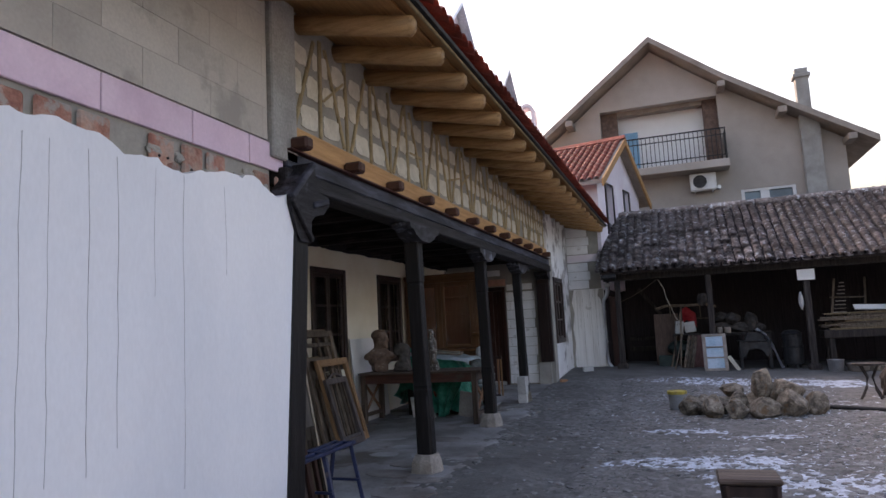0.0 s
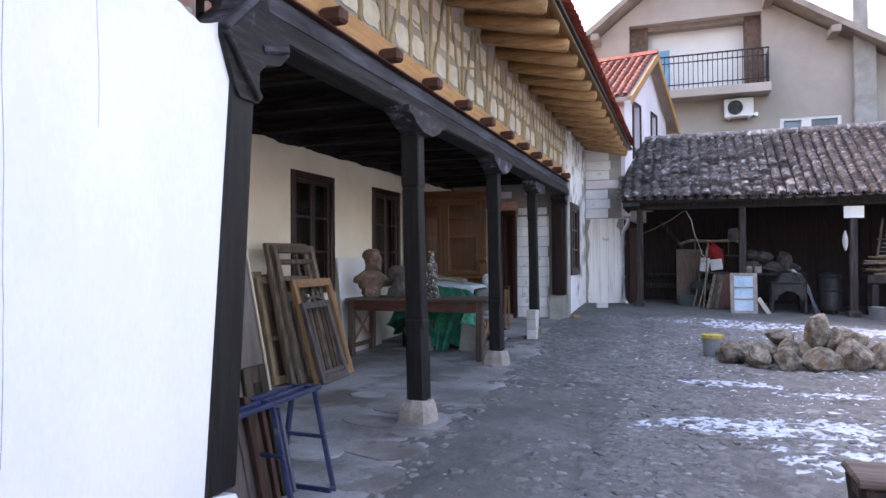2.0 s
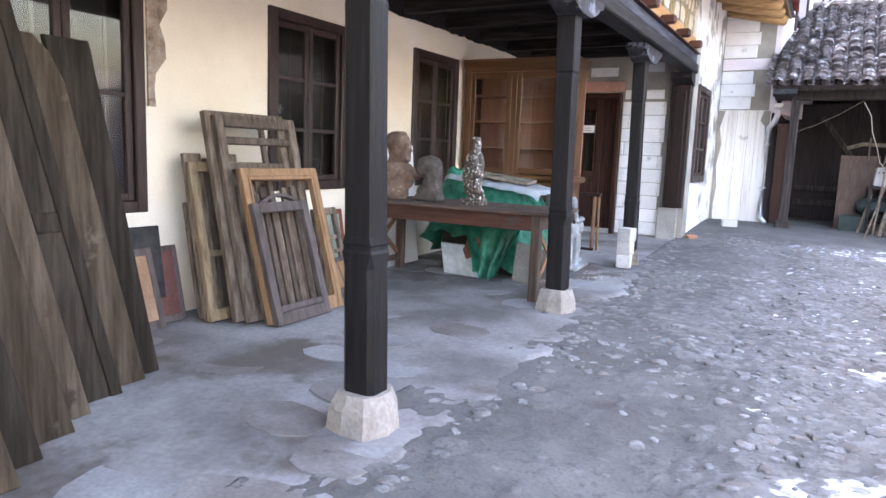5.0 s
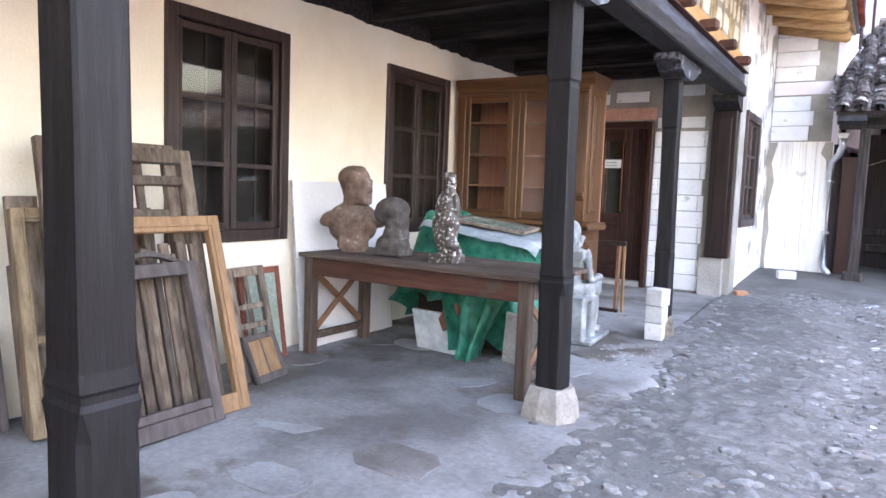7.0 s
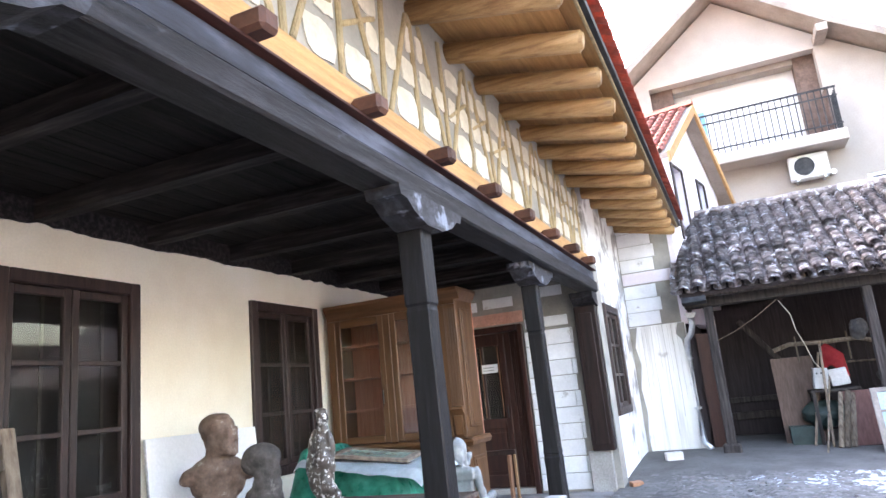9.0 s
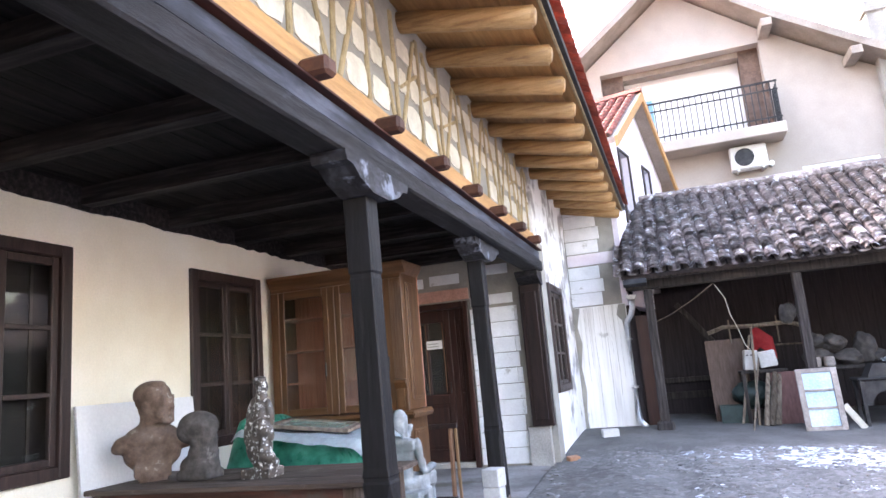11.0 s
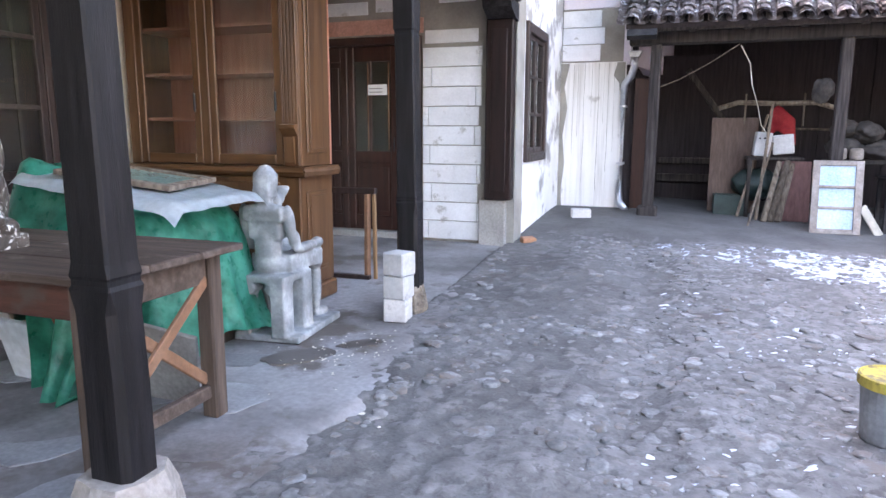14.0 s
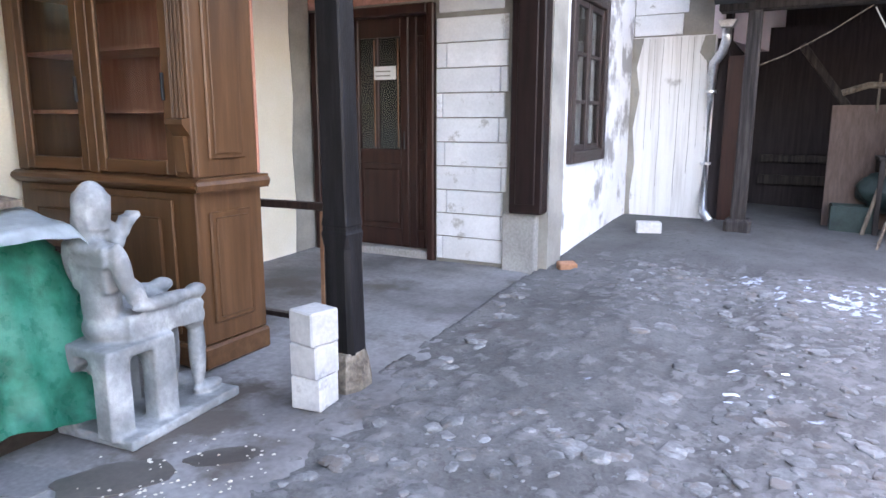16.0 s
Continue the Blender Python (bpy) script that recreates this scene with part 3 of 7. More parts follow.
# window wall and inner corner
wall_front = wall_with_openings("wall_front", -2.85, 0.4, 15.52, 18.8, -0.1, 4.25, [(16.02, 17.2, 1.0, 2.58)], M["patchwall"], "white block wall smeared with grey mortar")
part("pier", span(-3.2, -2.90, 15.40, 15.499, -0.1, 0.62, 0.01), M["concrete"], wall_front, "grey concrete pier")
wall_corner = solid("wall_corner", span(-2.85, -1.93, 18.4, 18.8, -0.1, 2.34), M["patchwall2"], "white wall stained by runs beside the downpipe", "wall", "structure")
for i in range(8):
    xx, bot, w = -2.66 + 0.085 * i + 0.02 * math.sin(i * 5.1), 0.5 + 0.55 * (1 + math.sin(i * 2.7)), 0.004 + 0.002 * math.sin(i * 3.3)
    pts = [(xx + 0.010 * noise.noise((t * 2.0, i, 5)), t) for t in np.linspace(2.32, bot, 14)]
    part("run_mark", prism([(a - w * (0.3 + abs(noise.noise((b * 4, i, 1)))), b) for a, b in pts] + [(a + w * 0.6, b) for a, b in pts[::-1]], "y", 18.3975, 18.4), M["mortar"], wall_corner, "grey mortar run")
part("mortar_edge", prism([(-2.848, 0.0), (-2.77, 0.0), (-2.80, 0.5), (-2.76, 0.9), (-2.80, 1.3), (-2.74, 1.7), (-2.79, 2.0), (-2.72, 2.33), (-2.848, 2.33)], "y", 18.396, 18.4), M["mortar"], wall_corner, "ragged grey mortar edge")
part("mortar_edge", prism([(-2.05, 2.33), (-2.10, 2.15), (-2.02, 2.05), (-1.99, 1.8), (-1.94, 1.75), (-1.94, 2.33)], "y", 18.396, 18.4), M["mortar"], wall_corner, "ragged grey mortar edge")
wall_corner_upper = solid("wall_corner_upper", span(-2.85, -1.93, 18.44, 18.84, 2.34, 4.25), M["mortar"], "upper corner wall of white blocks and grey mortar", "wall", "structure")
for i in range(3):
    part("block", span(-2.84, -2.30 + 0.05 * (i % 2), 18.415, 18.45, 2.36 + 0.235 * i, 2.36 + 0.235 * i + 0.225, 0.005), M["whiteblock"], wall_corner_upper)
for i in range(4):
    part("block", span(-2.84, -2.27 + 0.04 * (i % 2), 18.415, 18.45, 3.30 + 0.235 * i, 3.30 + 0.235 * i + 0.225, 0.005), M["whiteblock"], wall_corner_upper)
part("pink_board", span(-2.84, -1.94, 18.41, 18.45, 3.08, 3.28, 0.005), M["gablepaint"], wall_corner_upper)

# white gable wall beside the porch
wall_south = solid("wall_south", span(-3.2, -2.86, -6.0, 4.29, -0.3, 4.2), M["mortar"], "house wall of white board, pink insulation and grey blocks", "wall", "structure")
def ragged_board():
    pts = [(y, 2.53 + 0.11 * noise.noise((y * 1.5, 0, 3)) + 0.07 * noise.noise((y * 4.3, 0, 3)) + 0.02 * noise.noise((y * 17, 0, 3))) for y in np.arange(-6.0, 4.33, 0.04)]
    return prism(pts + [(4.34, 2.42), (4.12, 0.27), (4.34, 0.22), (4.42, 0.10), (4.45, -0.3), (-6.0, -0.3)], "x", -2.86, -2.66)


part("white_board", ragged_board(), M["white_render"], wall_south, "white board with dark vertical runs")
y = -6.0
k = 0
rnd = random.Random(5)
while y < 4.3:
    w = rnd.choice((0.60, 0.72, 0.78))
    part("pink_board", span(-2.86, -2.835, y, min(y + w, 4.46) - 0.008, 2.76 + rnd.uniform(-.01, .01), 2.97, 0.004), M["pink"], wall_south)
    y += w
for i in range(36):
    y = -4.6 + i * 0.255 + rnd.uniform(-.02, .02)
    if i > 22 and i % 4 == 1:
        continue
    hollow = part("brick", span(-2.86, -2.828 - rnd.uniform(0, .012), y, y + 0.225 - rnd.uniform(0, .04), 2.40 + rnd.uniform(-.06, .05), 2.75 - rnd.uniform(0, .05), 0.014), M["brick"], wall_south)
    # core holes are not cut: black discs paint their dark insides
    for q in range(2 if i > 20 else 0):
        part("brick_hole", rod((-2.8285, y + 0.07 + 0.07 * q, 2.60 - 0.03 * (i % 3)), (-2.8245, y + 0.07 + 0.07 * q, 2.60 - 0.03 * (i % 3)), 0.009, seg=8), M["black"], hollow, "black disc painting the darkness of a core hole")
for r in range(5):
    z0 = 2.985 + r * 0.245
    y = -6.0 - 0.3 * (r % 2)
    while y < 4.25:
        part("block", span(-2.86, -2.842, max(y, -6), min(y + 0.6, 4.26) - 0.0015, z0, z0 + 0.2438, 0.0015), M["greyblock"], wall_south)
        y += 0.6
def lump(seed, c, r):
    bm = bmesh.new()
    bmesh.ops.create_icosphere(bm, subdivisions=3, radius=1.0)
    for v in bm.verts:
        f = 1 + 0.45 * noise.noise(v.co * 1.6 + Vector((seed, 0, 0))) + 0.2 * noise.noise(v.co * 4 + Vector((0, seed, 0)))
        v.co = Vector(c) + Vector((v.co.x * r[0], v.co.y * r[1], v.co.z * r[2])) * f
    return bm


for i in range(26):
    yy = 1.7 + i * 0.10 + rnd.uniform(-.03, .03)
    part("mortar_lump", lump(i, (-2.845, yy, 2.56 + rnd.uniform(-.11, .10)), (0.022, rnd.uniform(.03, .10), rnd.uniform(.02, .05))), M["brick"] if i % 3 == 0 else M["mortar"], wall_south, "lump of old mortar" if i % 3 else "broken brick end")
part("concrete_column", span(-2.86, -2.80, 4.27, 4.62, 2.86, 4.2, 0.012), M["concrete"], wall_south, "grey concrete column")
# thin dark runs down the white board
rnd = random.Random(8)
runs = [(2.10, 0.5, .004), (2.24, 0.9, .003), (2.46, 0.9, .0045), (2.64, 1.0, .004), (3.12, 0.7, .003), (1.1, 0.5, .004), (1.95, 1.3, .003), (3.5, 1.9, .002)]
runs += [(rnd.uniform(0.5, 3.9), rnd.uniform(1.7, 2.3), rnd.uniform(.0015, .003)) for _ in range(2)]
RUN = mat("faint grey run", [(0.22, 0.22, 0.23), (0.42, 0.43, 0.45)], 8)
for i, (yy, bot, w) in enumerate(runs):
    pts = [(yy + 0.014 * noise.noise((t * 2.2, i, 0)) + 0.004 * noise.noise((t * 15, i, 0)), t) for t in np.linspace(2.46, bot, 24)]
    part("run_mark", prism([(a - w / 2 * (0.4 + abs(noise.noise((b * 5, i, 2)))), b) for a, b in pts] + [(a + w * 0.4, b) for a, b in pts[::-1]], "x", -2.66, -2.6588), RUN, wall_south, "thin grey vertical water run")

# plain unseen walls added behind the camera, for bounced light and reflections
solid("wall_east", span(8.4, 8.7, -8.0, 17.4, -0.4, 3.3), M["closing"], "unseen plain grey wall, added to bounce light into the porch", "wall", "structure")
solid("wall_street", span(-3.2, 8.4, -8.3, -8.0, -0.4, 3.0), M["closing"], "unseen plain grey wall, added to close the yard for bounce and reflections", "wall", "structure")

# half-timbered strip above the porch beam
wall_upper = solid("wall_timbered", span(-3.2, -2.90, 4.62, 15.52, 3.1, 4.25), M["mortar"], "half-timbered upper wall with mortar and white plaster infill", "wall", "structure")
rnd = random.Random(11)


def jagged_patch(a, b, z0, z1):
    pts = []
    k = 16
    for q in range(k):
        t = 2 * math.pi * q / k
        c, sn = math.cos(t), math.sin(t)
        e = 1 / max(abs(c), abs(sn)) * 0.55 + 0.45
        w = rnd.uniform(0.84, 1.03)
        pts.append(((a + b) / 2 + (b - a) / 2 * c * e * w, (z0 + z1) / 2 + (z1 - z0) / 2 * sn * e * w))
    return prism(pts, "x", -2.90, -2.889, 0.0)


y = 4.66
i = 0
while y < 15.4:
    part("stud", bar((-2.905, y + rnd.uniform(-.02, .02), 3.22), (-2.905, y + rnd.uniform(-.06, .06), 4.15), 0.05, 0.05, 0.01), M["stick"], wall_upper)
    y0, y1 = ((y + 0.07, y + 0.42) if i % 2 == 0 else (y + 0.44, y + 0.10))
    part("brace", bar((-2.900, y0, 3.24), (-2.900, y1, 4.10), 0.04, 0.045, 0.01), M["stick"], wall_upper)
    if rnd.random() < 0.5:
        part("brace", bar((-2.902, y + 0.05, 3.6 + rnd.uniform(-.1, .1)), (-2.902, y + 0.45, 3.75 + rnd.uniform(-.15, .15)), 0.035, 0.035, 0.008), M["stick"], wall_upper)
    for z0, z1 in ((3.24, 3.50), (3.53, 3.76), (3.79, 4.02)):
        zm = (z0 + z1) / 2
        by = y0 + (y1 - y0) * (zm - 3.24) / 0.86
        for a, b in ((y + 0.035, by - 0.035), (by + 0.035, y + 0.475)):
            if b - a > 0.07 and rnd.random() < 0.93:
                part("plaster_patch", jagged_patch(a, b, z0 + rnd.uniform(0, .03), z1 - rnd.uniform(0, .03)), M["plasterpatch"], wall_upper)
    y += 0.51
    i += 1

# ---- porch frame ----
beam = solid("porch_beam", span(-2.99, -2.76, 4.38, 15.40, 2.66, 2.80, 0.015), M["black_y"], "black stained porch beam weathered blue-grey", "beam", "structure")
part("upper_plate", span(-3.01, -2.80, 4.45, 15.45, 2.815, 2.95, 0.012), M["plate_y"], beam, "black wall plate")
part("pine_board", span(-2.96, -2.84, 4.62, 15.45, 2.96, 3.20, 0.008), M["orange_y"], beam, "bright new pine board")
y = 4.57
while y < 15.5:
    part("joist_end", box((-2.745, y, 3.015), (0.18, 0.115, 0.105), Euler((0.03 * math.sin(y * 3), 0, 0)).to_matrix(), 0.02), M["tail"], beam)
    y += 0.94
part("drip_strip", span(-2.835, -2.755, 4.46, 15.45, 2.951, 2.966, 0.003), M["redstrip"], beam, "dark red-brown strip under the joist ends")
ceiling = bmesh.new()
y = 4.57
while y < 15.4:
    add_box(ceiling, (-4.16, y, 2.955), (2.26, 0.11, 0.14))
    y += 0.94
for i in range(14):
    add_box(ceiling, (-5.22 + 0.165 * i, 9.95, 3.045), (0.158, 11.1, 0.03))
# boards above the joists get a darker tone, painting the shade between them
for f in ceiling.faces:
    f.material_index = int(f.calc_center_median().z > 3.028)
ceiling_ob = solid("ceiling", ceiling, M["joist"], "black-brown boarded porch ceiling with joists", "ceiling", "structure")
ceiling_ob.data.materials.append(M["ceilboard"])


def capital(y0, y1, x0, x1, z0, z1, c):
    """A bracket whose ends curl up under the beam."""
    w = (y1 - y0) / 2
    pts = []
    for s in (-1, 1):
        side = [(c + s * 0.115, z0), (c + s * 0.16, z0 + 0.015), (c + s * w * 0.62, z0 + (z1 - z0) * 0.30), (c + s * w * 0.80, z0 + (z1 - z0) * 0.62), (c + s * w * 0.96, z0 + (z1 - z0) * 0.66), (c + s * w, z1 - 0.02), (c + s * w, z1)]
        pts += side if s > 0 else []
        if s < 0:
            left = side
    return prism(left[::-1] + pts, "x", x0, x1, 0.0)


def post(x, y, base_z, scale=0.93, stone=1.0, stone_mat="basestone", lean=0.0):
    ob = empty("porch_post", (x, y, base_z), "black stained square timber post with chamfered shaft", "post", group="porch posts")
    b = base_z + 0.19
    prof = [(0.096, b), (0.095, 0.50), (0.093, 0.76), (0.093, 0.835), (0.086, 0.85), (0.086, 0.868), (0.091, 0.878), (0.086, 0.92), (0.083, 1.45), (0.083, 1.93), (0.085, 1.99), (0.081, 2.005), (0.081, 2.02), (0.090, 2.035), (0.091, 2.50)]
    bm = bmesh.new()
    rings = []
    for h, zz in prof:
        h *= scale
        ch = 0.30 * h if zz < 0.80 else (0.06 * h if zz < 0.89 else 0.14 * h)
        dx, dy = -lean * (zz - b) / 2.3 + 0.004 * noise.noise((x * 5, y, zz * 3)), 0.004 * noise.noise((y, x * 3, zz * 3))
        c = [(h, h - ch), (h - ch, h), (-h + ch, h), (-h, h - ch), (-h, -h + ch), (-h + ch, -h), (h - ch, -h), (h, -h + ch)]
        rings.append([bm.verts.new((x + dx + p[0], y + dy + 0.87 * p[1], zz)) for p in c])
    for a, c in zip(rings, rings[1:]):
        for i in range(8):
            bm.faces.new((a[i], a[(i + 1) % 8], c[(i + 1) % 8], c[i]))
    bm.faces.new(rings[0]), bm.faces.new(rings[-1])
    bmesh.ops.recalc_face_normals(bm, faces=bm.faces)
    part("shaft", bm, M["black_z"], ob)
    part("capital", capital(y - 0.45, y + 0.45, x - 0.11, x + 0.11, 2.48, 2.655, y), M["capital"], ob, "curved black bracket weathered blue-grey")
    bm = bmesh.new()
    k = 9
    for zz, s in ((base_z - 0.12, 0.185), (base_z + 0.03, 0.172), (base_z + 0.12, 0.155), (base_z + 0.20, 0.125)):
        for i in range(k):
            a = 2 * math.pi * i / k + 0.4
            r = stone * s * (1.15 if i % 2 else 1.02) * (1 + 0.07 * noise.noise((x + i * 3.1, y * 2, zz * 9)))
            bm.verts.new((x + r * math.cos(a), y + r * math.sin(a), zz))
    vs = list(bm.verts)
    for r in range(3):
        for i in range(k):
            bm.faces.new((vs[r * k + i], vs[r * k + (i + 1) % k], vs[(r + 1) * k + (i + 1) % k], vs[(r + 1) * k + i]))
    bm.faces.new(vs[-k:])
    bmesh.ops.recalc_face_normals(bm, faces=bm.faces)
    part("stone_base", bm, M[stone_mat], ob, "rough stone block base")
    return ob


post(-2.77, 7.065, zg(7.09), 0.95, lean=0.05)
post(-2.84, 9.96, zg(9.96), 0.92, lean=0.035)
post(-2.945, 12.80, zg(12.80), 0.86, 0.72, "stone", lean=0.03)
# engaged posts at both ends
p = empty("porch_post", (-2.74, 4.30, 0.25), "black stained post against the white wall end", "post", group="porch posts")
part("shaft", prism([(4.105, 0.26), (4.33, 0.26), (4.52, 2.66), (4.33, 2.66)], "x", -2.82, -2.645, 0.012), M["black_z"], p)
part("capital", prism([(4.53, 2.84), (4.21, 2.53), (4.21, 2.47), (4.31, 2.24), (4.35, 2.20), (4.50, 2.20), (4.51, 2.37), (4.57, 2.42), (4.70, 2.45), (4.79, 2.53), (4.79, 2.60), (4.62, 2.62), (4.58, 2.80)], "x", -2.84, -2.63), M["black_y"], p, "winged bracket of dark timber")
part("bracket_moulding", bar((-2.625, 4.55, 2.83), (-2.625, 4.215, 2.515), 0.05, 0.045, 0.008), M["plate_y"], p, "moulding weathered blue-grey")
part("bracket_moulding", bar((-2.625, 4.215, 2.505), (-2.625, 4.49, 2.215), 0.05, 0.045, 0.008), M["black_y"], p)
part("bracket_scroll", bar((-2.628, 4.54, 2.50), (-2.628, 4.77, 2.56), 0.04, 0.05, 0.012), M["plate_y"], p, "small scroll weathered blue-grey")
p = empty("porch_post", (-2.95, 15.42, 0.62), "dark brown boxed post on a concrete pier", "post", group="porch posts")
part("shaft", span(-3.12, -2.83, 15.34, 15.498, 0.62, 2.50, 0.012), M["enddark"], p)
part("inset_panel", span(-3.06, -2.89, 15.325, 15.345, 0.70, 2.40, 0.006), M["enddark"], p)
part("capital", prism([(15.1, 2.655), (15.12, 2.58), (15.3, 2.50), (15.46, 2.48), (15.46, 2.655)], "x", -3.1, -2.80), M["black_y"], p)

# ---- eaves and main roof ----
def eaves():
    roof = solid("main_roof", prism([(-1.80, 4.03), (-1.80, 4.06), (-5.6, 5.95), (-9.4, 4.1), (-9.4, 4.0), (-5.6, 5.83)], "y", -6.3, 18.75), M["orange_y"], "main house roof with new red clay tiles over pine rafters", "roof", "structure")
    part("fascia", span(-1.80, -1.775, -6.3, 18.75, 4.015, 4.065, 0.004), M["stick"], roof, "pale fascia strip")
    part("gutter", prism([(-1.775, 4.035), (-1.735, 4.035), (-1.725, 4.06), (-1.735, 4.06), (-1.745, 4.045), (-1.775, 4.045)], "y", -6.3, 18.75), M["dark_metal"], roof, "dark thin gutter edge")
    bm = bmesh.new()
    k = 7
    rings = []
    for sgn, yy in ((1.0, 0.0), (0.82, 0.42)):
        rings.append([bm.verts.new((-yy * 0.895, 0.092 * sgn * math.cos(math.pi * i / (k - 1)), yy * 0.445 + 0.098 * sgn * math.sin(math.pi * i / (k - 1)))) for i in range(k)])
    for i in range(k - 1):
        bm.faces.new((rings[0][i], rings[0][i + 1], rings[1][i + 1], rings[1][i]))
    r = bmesh.ops.solidify(bm, geom=list(bm.faces), thickness=0.016)
    bmesh.ops.recalc_face_normals(bm, faces=bm.faces)
    me = to_mesh("tile", bm, M["redtile"])
    cols = np.arange(0.0, 18.6, 0.19)
    for j in range(2):
        for c in cols:
            ob = new("tile", me)
            ob.parent = roof
            ob.location = (-1.66 - 0.35 * j, c, 4.085 + 0.175 * j + 0.01 * random.uniform(-1, 1))
    bm = bmesh.new()
    for c in np.arange(-6.2, 18.7, 0.19):
        for s in range(8):
            a = math.pi * s / 7
            b = math.pi * (s + 1) / 7
            q = [(-2.35, c + 0.08 * math.cos(a), 4.38 + 0.07 * math.sin(a)), (-2.35, c + 0.08 * math.cos(b), 4.38 + 0.07 * math.sin(b)), (-5.6, c + 0.08 * math.cos(b), 5.99 + 0.07 * math.sin(b)), (-5.6, c + 0.08 * math.cos(a), 5.99 + 0.07 * math.sin(a))]
            if s < 7:
                bm.faces.new([bm.verts.new(v) for v in q])
    part("tile_field", bm, M["redtile"], roof, kind="stuff")
    bm = None
    y = 3.95 - 0.72 * 12
    while y < 18.7:
        bm = bmesh.new()
        add_rod(bm, (-1.83, y, 3.925), (-3.2, y, 4.22), 0.085, 0.085, 14)
        for v in bm.verts:
            v.co.z -= 0.0
        bmesh.ops.bevel(bm, geom=[e for e in bm.edges if e.is_boundary is False and abs(e.verts[0].co.x - e.verts[1].co.x) < 0.05], offset=0.02, segments=2, affect="EDGES")
        part("rafter", bm, M["orange_x"], roof, smooth=True)
        y += 0.68
    return roof


roof = eaves()
for i in range(9):
    part("soffit_board", box((-2.00 - 0.15 * i, 6.2, 4.085 + 0.0335 * i), (0.152, 25.0, 0.018), Euler((0, radians(12.5), 0)).to_matrix()), M["orange_y"], roof)


def dormer(y):
    ob = empty("dormer", (-2.5, y, 4.4), "small white gabled dormer on the red tiled roof", "dormer", group="dormers")
    part("front", prism([(y - 0.62, 4.40), (y + 0.62, 4.40), (y + 0.62, 5.15), (y, 5.72), (y - 0.62, 5.15)], "x", -2.62, -2.50), M["gablepaint"], ob, "white gable front")
    for s in (-1, 1):
        part("roof_slope", prism([(y, 5.80), (y, 5.74), (y + s * 0.78, 5.03), (y + s * 0.78, 5.09)], "x", -4.2, -2.38), M["metal"], ob)
    return ob


dormer(8.15)
dormer(10.75)


# ---- gabled wing behind the corner ----
def gable_wing():
    ob = empty("gabled_wing", (-1.88, 18.42, 3.0), "pale pink gabled wing with red tile roof and dark windows", "house")
    T = Matrix.Translation((-1.88, 18.42, 0)) @ Matrix.Rotation(radians(-11.6), 4, "Z")

    def put(name, bm, material, parent=ob, label=""):
        bmesh.ops.transform(bm, matrix=T, verts=bm.verts)
        return part(name, bm, material, parent, label)

    holes = [(0.75, 1.35, 3.95, 5.30), (2.55, 3.05, 4.55, 5.35)]
    bm = bmesh.new()
    ss = sorted({0, 4.29, *[h[0] for h in holes], *[h[1] for h in holes]})
    zs = [2.3, 3.95, 4.55, 5.30, 5.35]
    for a, b in zip(ss, ss[1:]):
        for c, d in zip(zs, zs[1:]):
            if not any(h[0] <= a and b <= h[1] and h[2] <= c and d <= h[3] for h in holes):
                add_box(bm, (-0.15, (a + b) / 2, (c + d) / 2), (0.3, b - a, d - c))
    add_prism(bm, [(0, 5.35), (4.29, 5.35), (2.15, 6.72)], "x", -0.3, 0.0)
    bmesh.ops.remove_doubles(bm, verts=bm.verts, dist=0.0005)
    put("wall", bm, M["gablepaint"])
    put("side_wall", span(-5, -0.3, 0, 0.3, 3.9, 5.35), M["gablepaint"])
    for h in holes:
        w = put("window", span(-0.2, -0.16, h[0], h[1], h[2], h[3]), M["skyglass"], ob, "dark window")
        put("frame", span(-0.01, 0.03, h[0] - 0.09, h[0], h[2] - 0.08, h[3] + 0.05, 0.005), M["darkwood"], w)
        put("frame", span(-0.01, 0.03, h[1], h[1] + 0.09, h[2] - 0.08, h[3] + 0.05, 0.005), M["darkwood"], w)
        put("frame", span(-0.01, 0.03, h[0], h[1], h[3], h[3] + 0.05, 0.005), M["darkwood"], w)
    r = put("roof", prism([(-0.35, 5.22), (2.15, 6.86), (4.65, 5.22), (4.65, 5.12), (2.15, 6.74), (-0.35, 5.12)], "x", -6, 0.28), M["eaves"])
    bm = bmesh.new()
    L = math.hypot(2.5, 1.64)
    for c in np.arange(-5.9, 0.25, 0.2):
        for s in range(12):
            for i in range(5):
                a0, a1 = math.pi * i / 5, math.pi * (i + 1) / 5
                t0, t1 = s / 12, (s + 1.1) / 12
                def P(t, a, lift):
                    return (c + 0.085 * math.cos(a), -0.38 + 2.53 * min(t, 1), 5.22 + 1.66 * min(t, 1) + 0.07 * math.sin(a) + lift)
                bm.faces.new([bm.verts.new(v) for v in (P(t0, a0, 0.03), P(t0, a1, 0.03), P(t1, a1, 0.0), P(t1, a0, 0.0))])
    put("tile_field", bm, M["redtile"], r)["kind"] = "stuff"
    for s in (-1, 1):
        bm = prism([(2.15, 6.88), (2.15, 6.68), (2.15 + s * 2.55, 5.02), (2.15 + s * 2.55, 5.22)], "x", 0.26, 0.31)
        put("bargeboard", bm, M["orange_y"], r, "pine bargeboard")
    put("ridge", prism([(2.03, 6.86), (2.15, 6.99), (2.27, 6.86)], "x", -6, 0.3), M["redtile"], r)
    return ob


gable_wing()


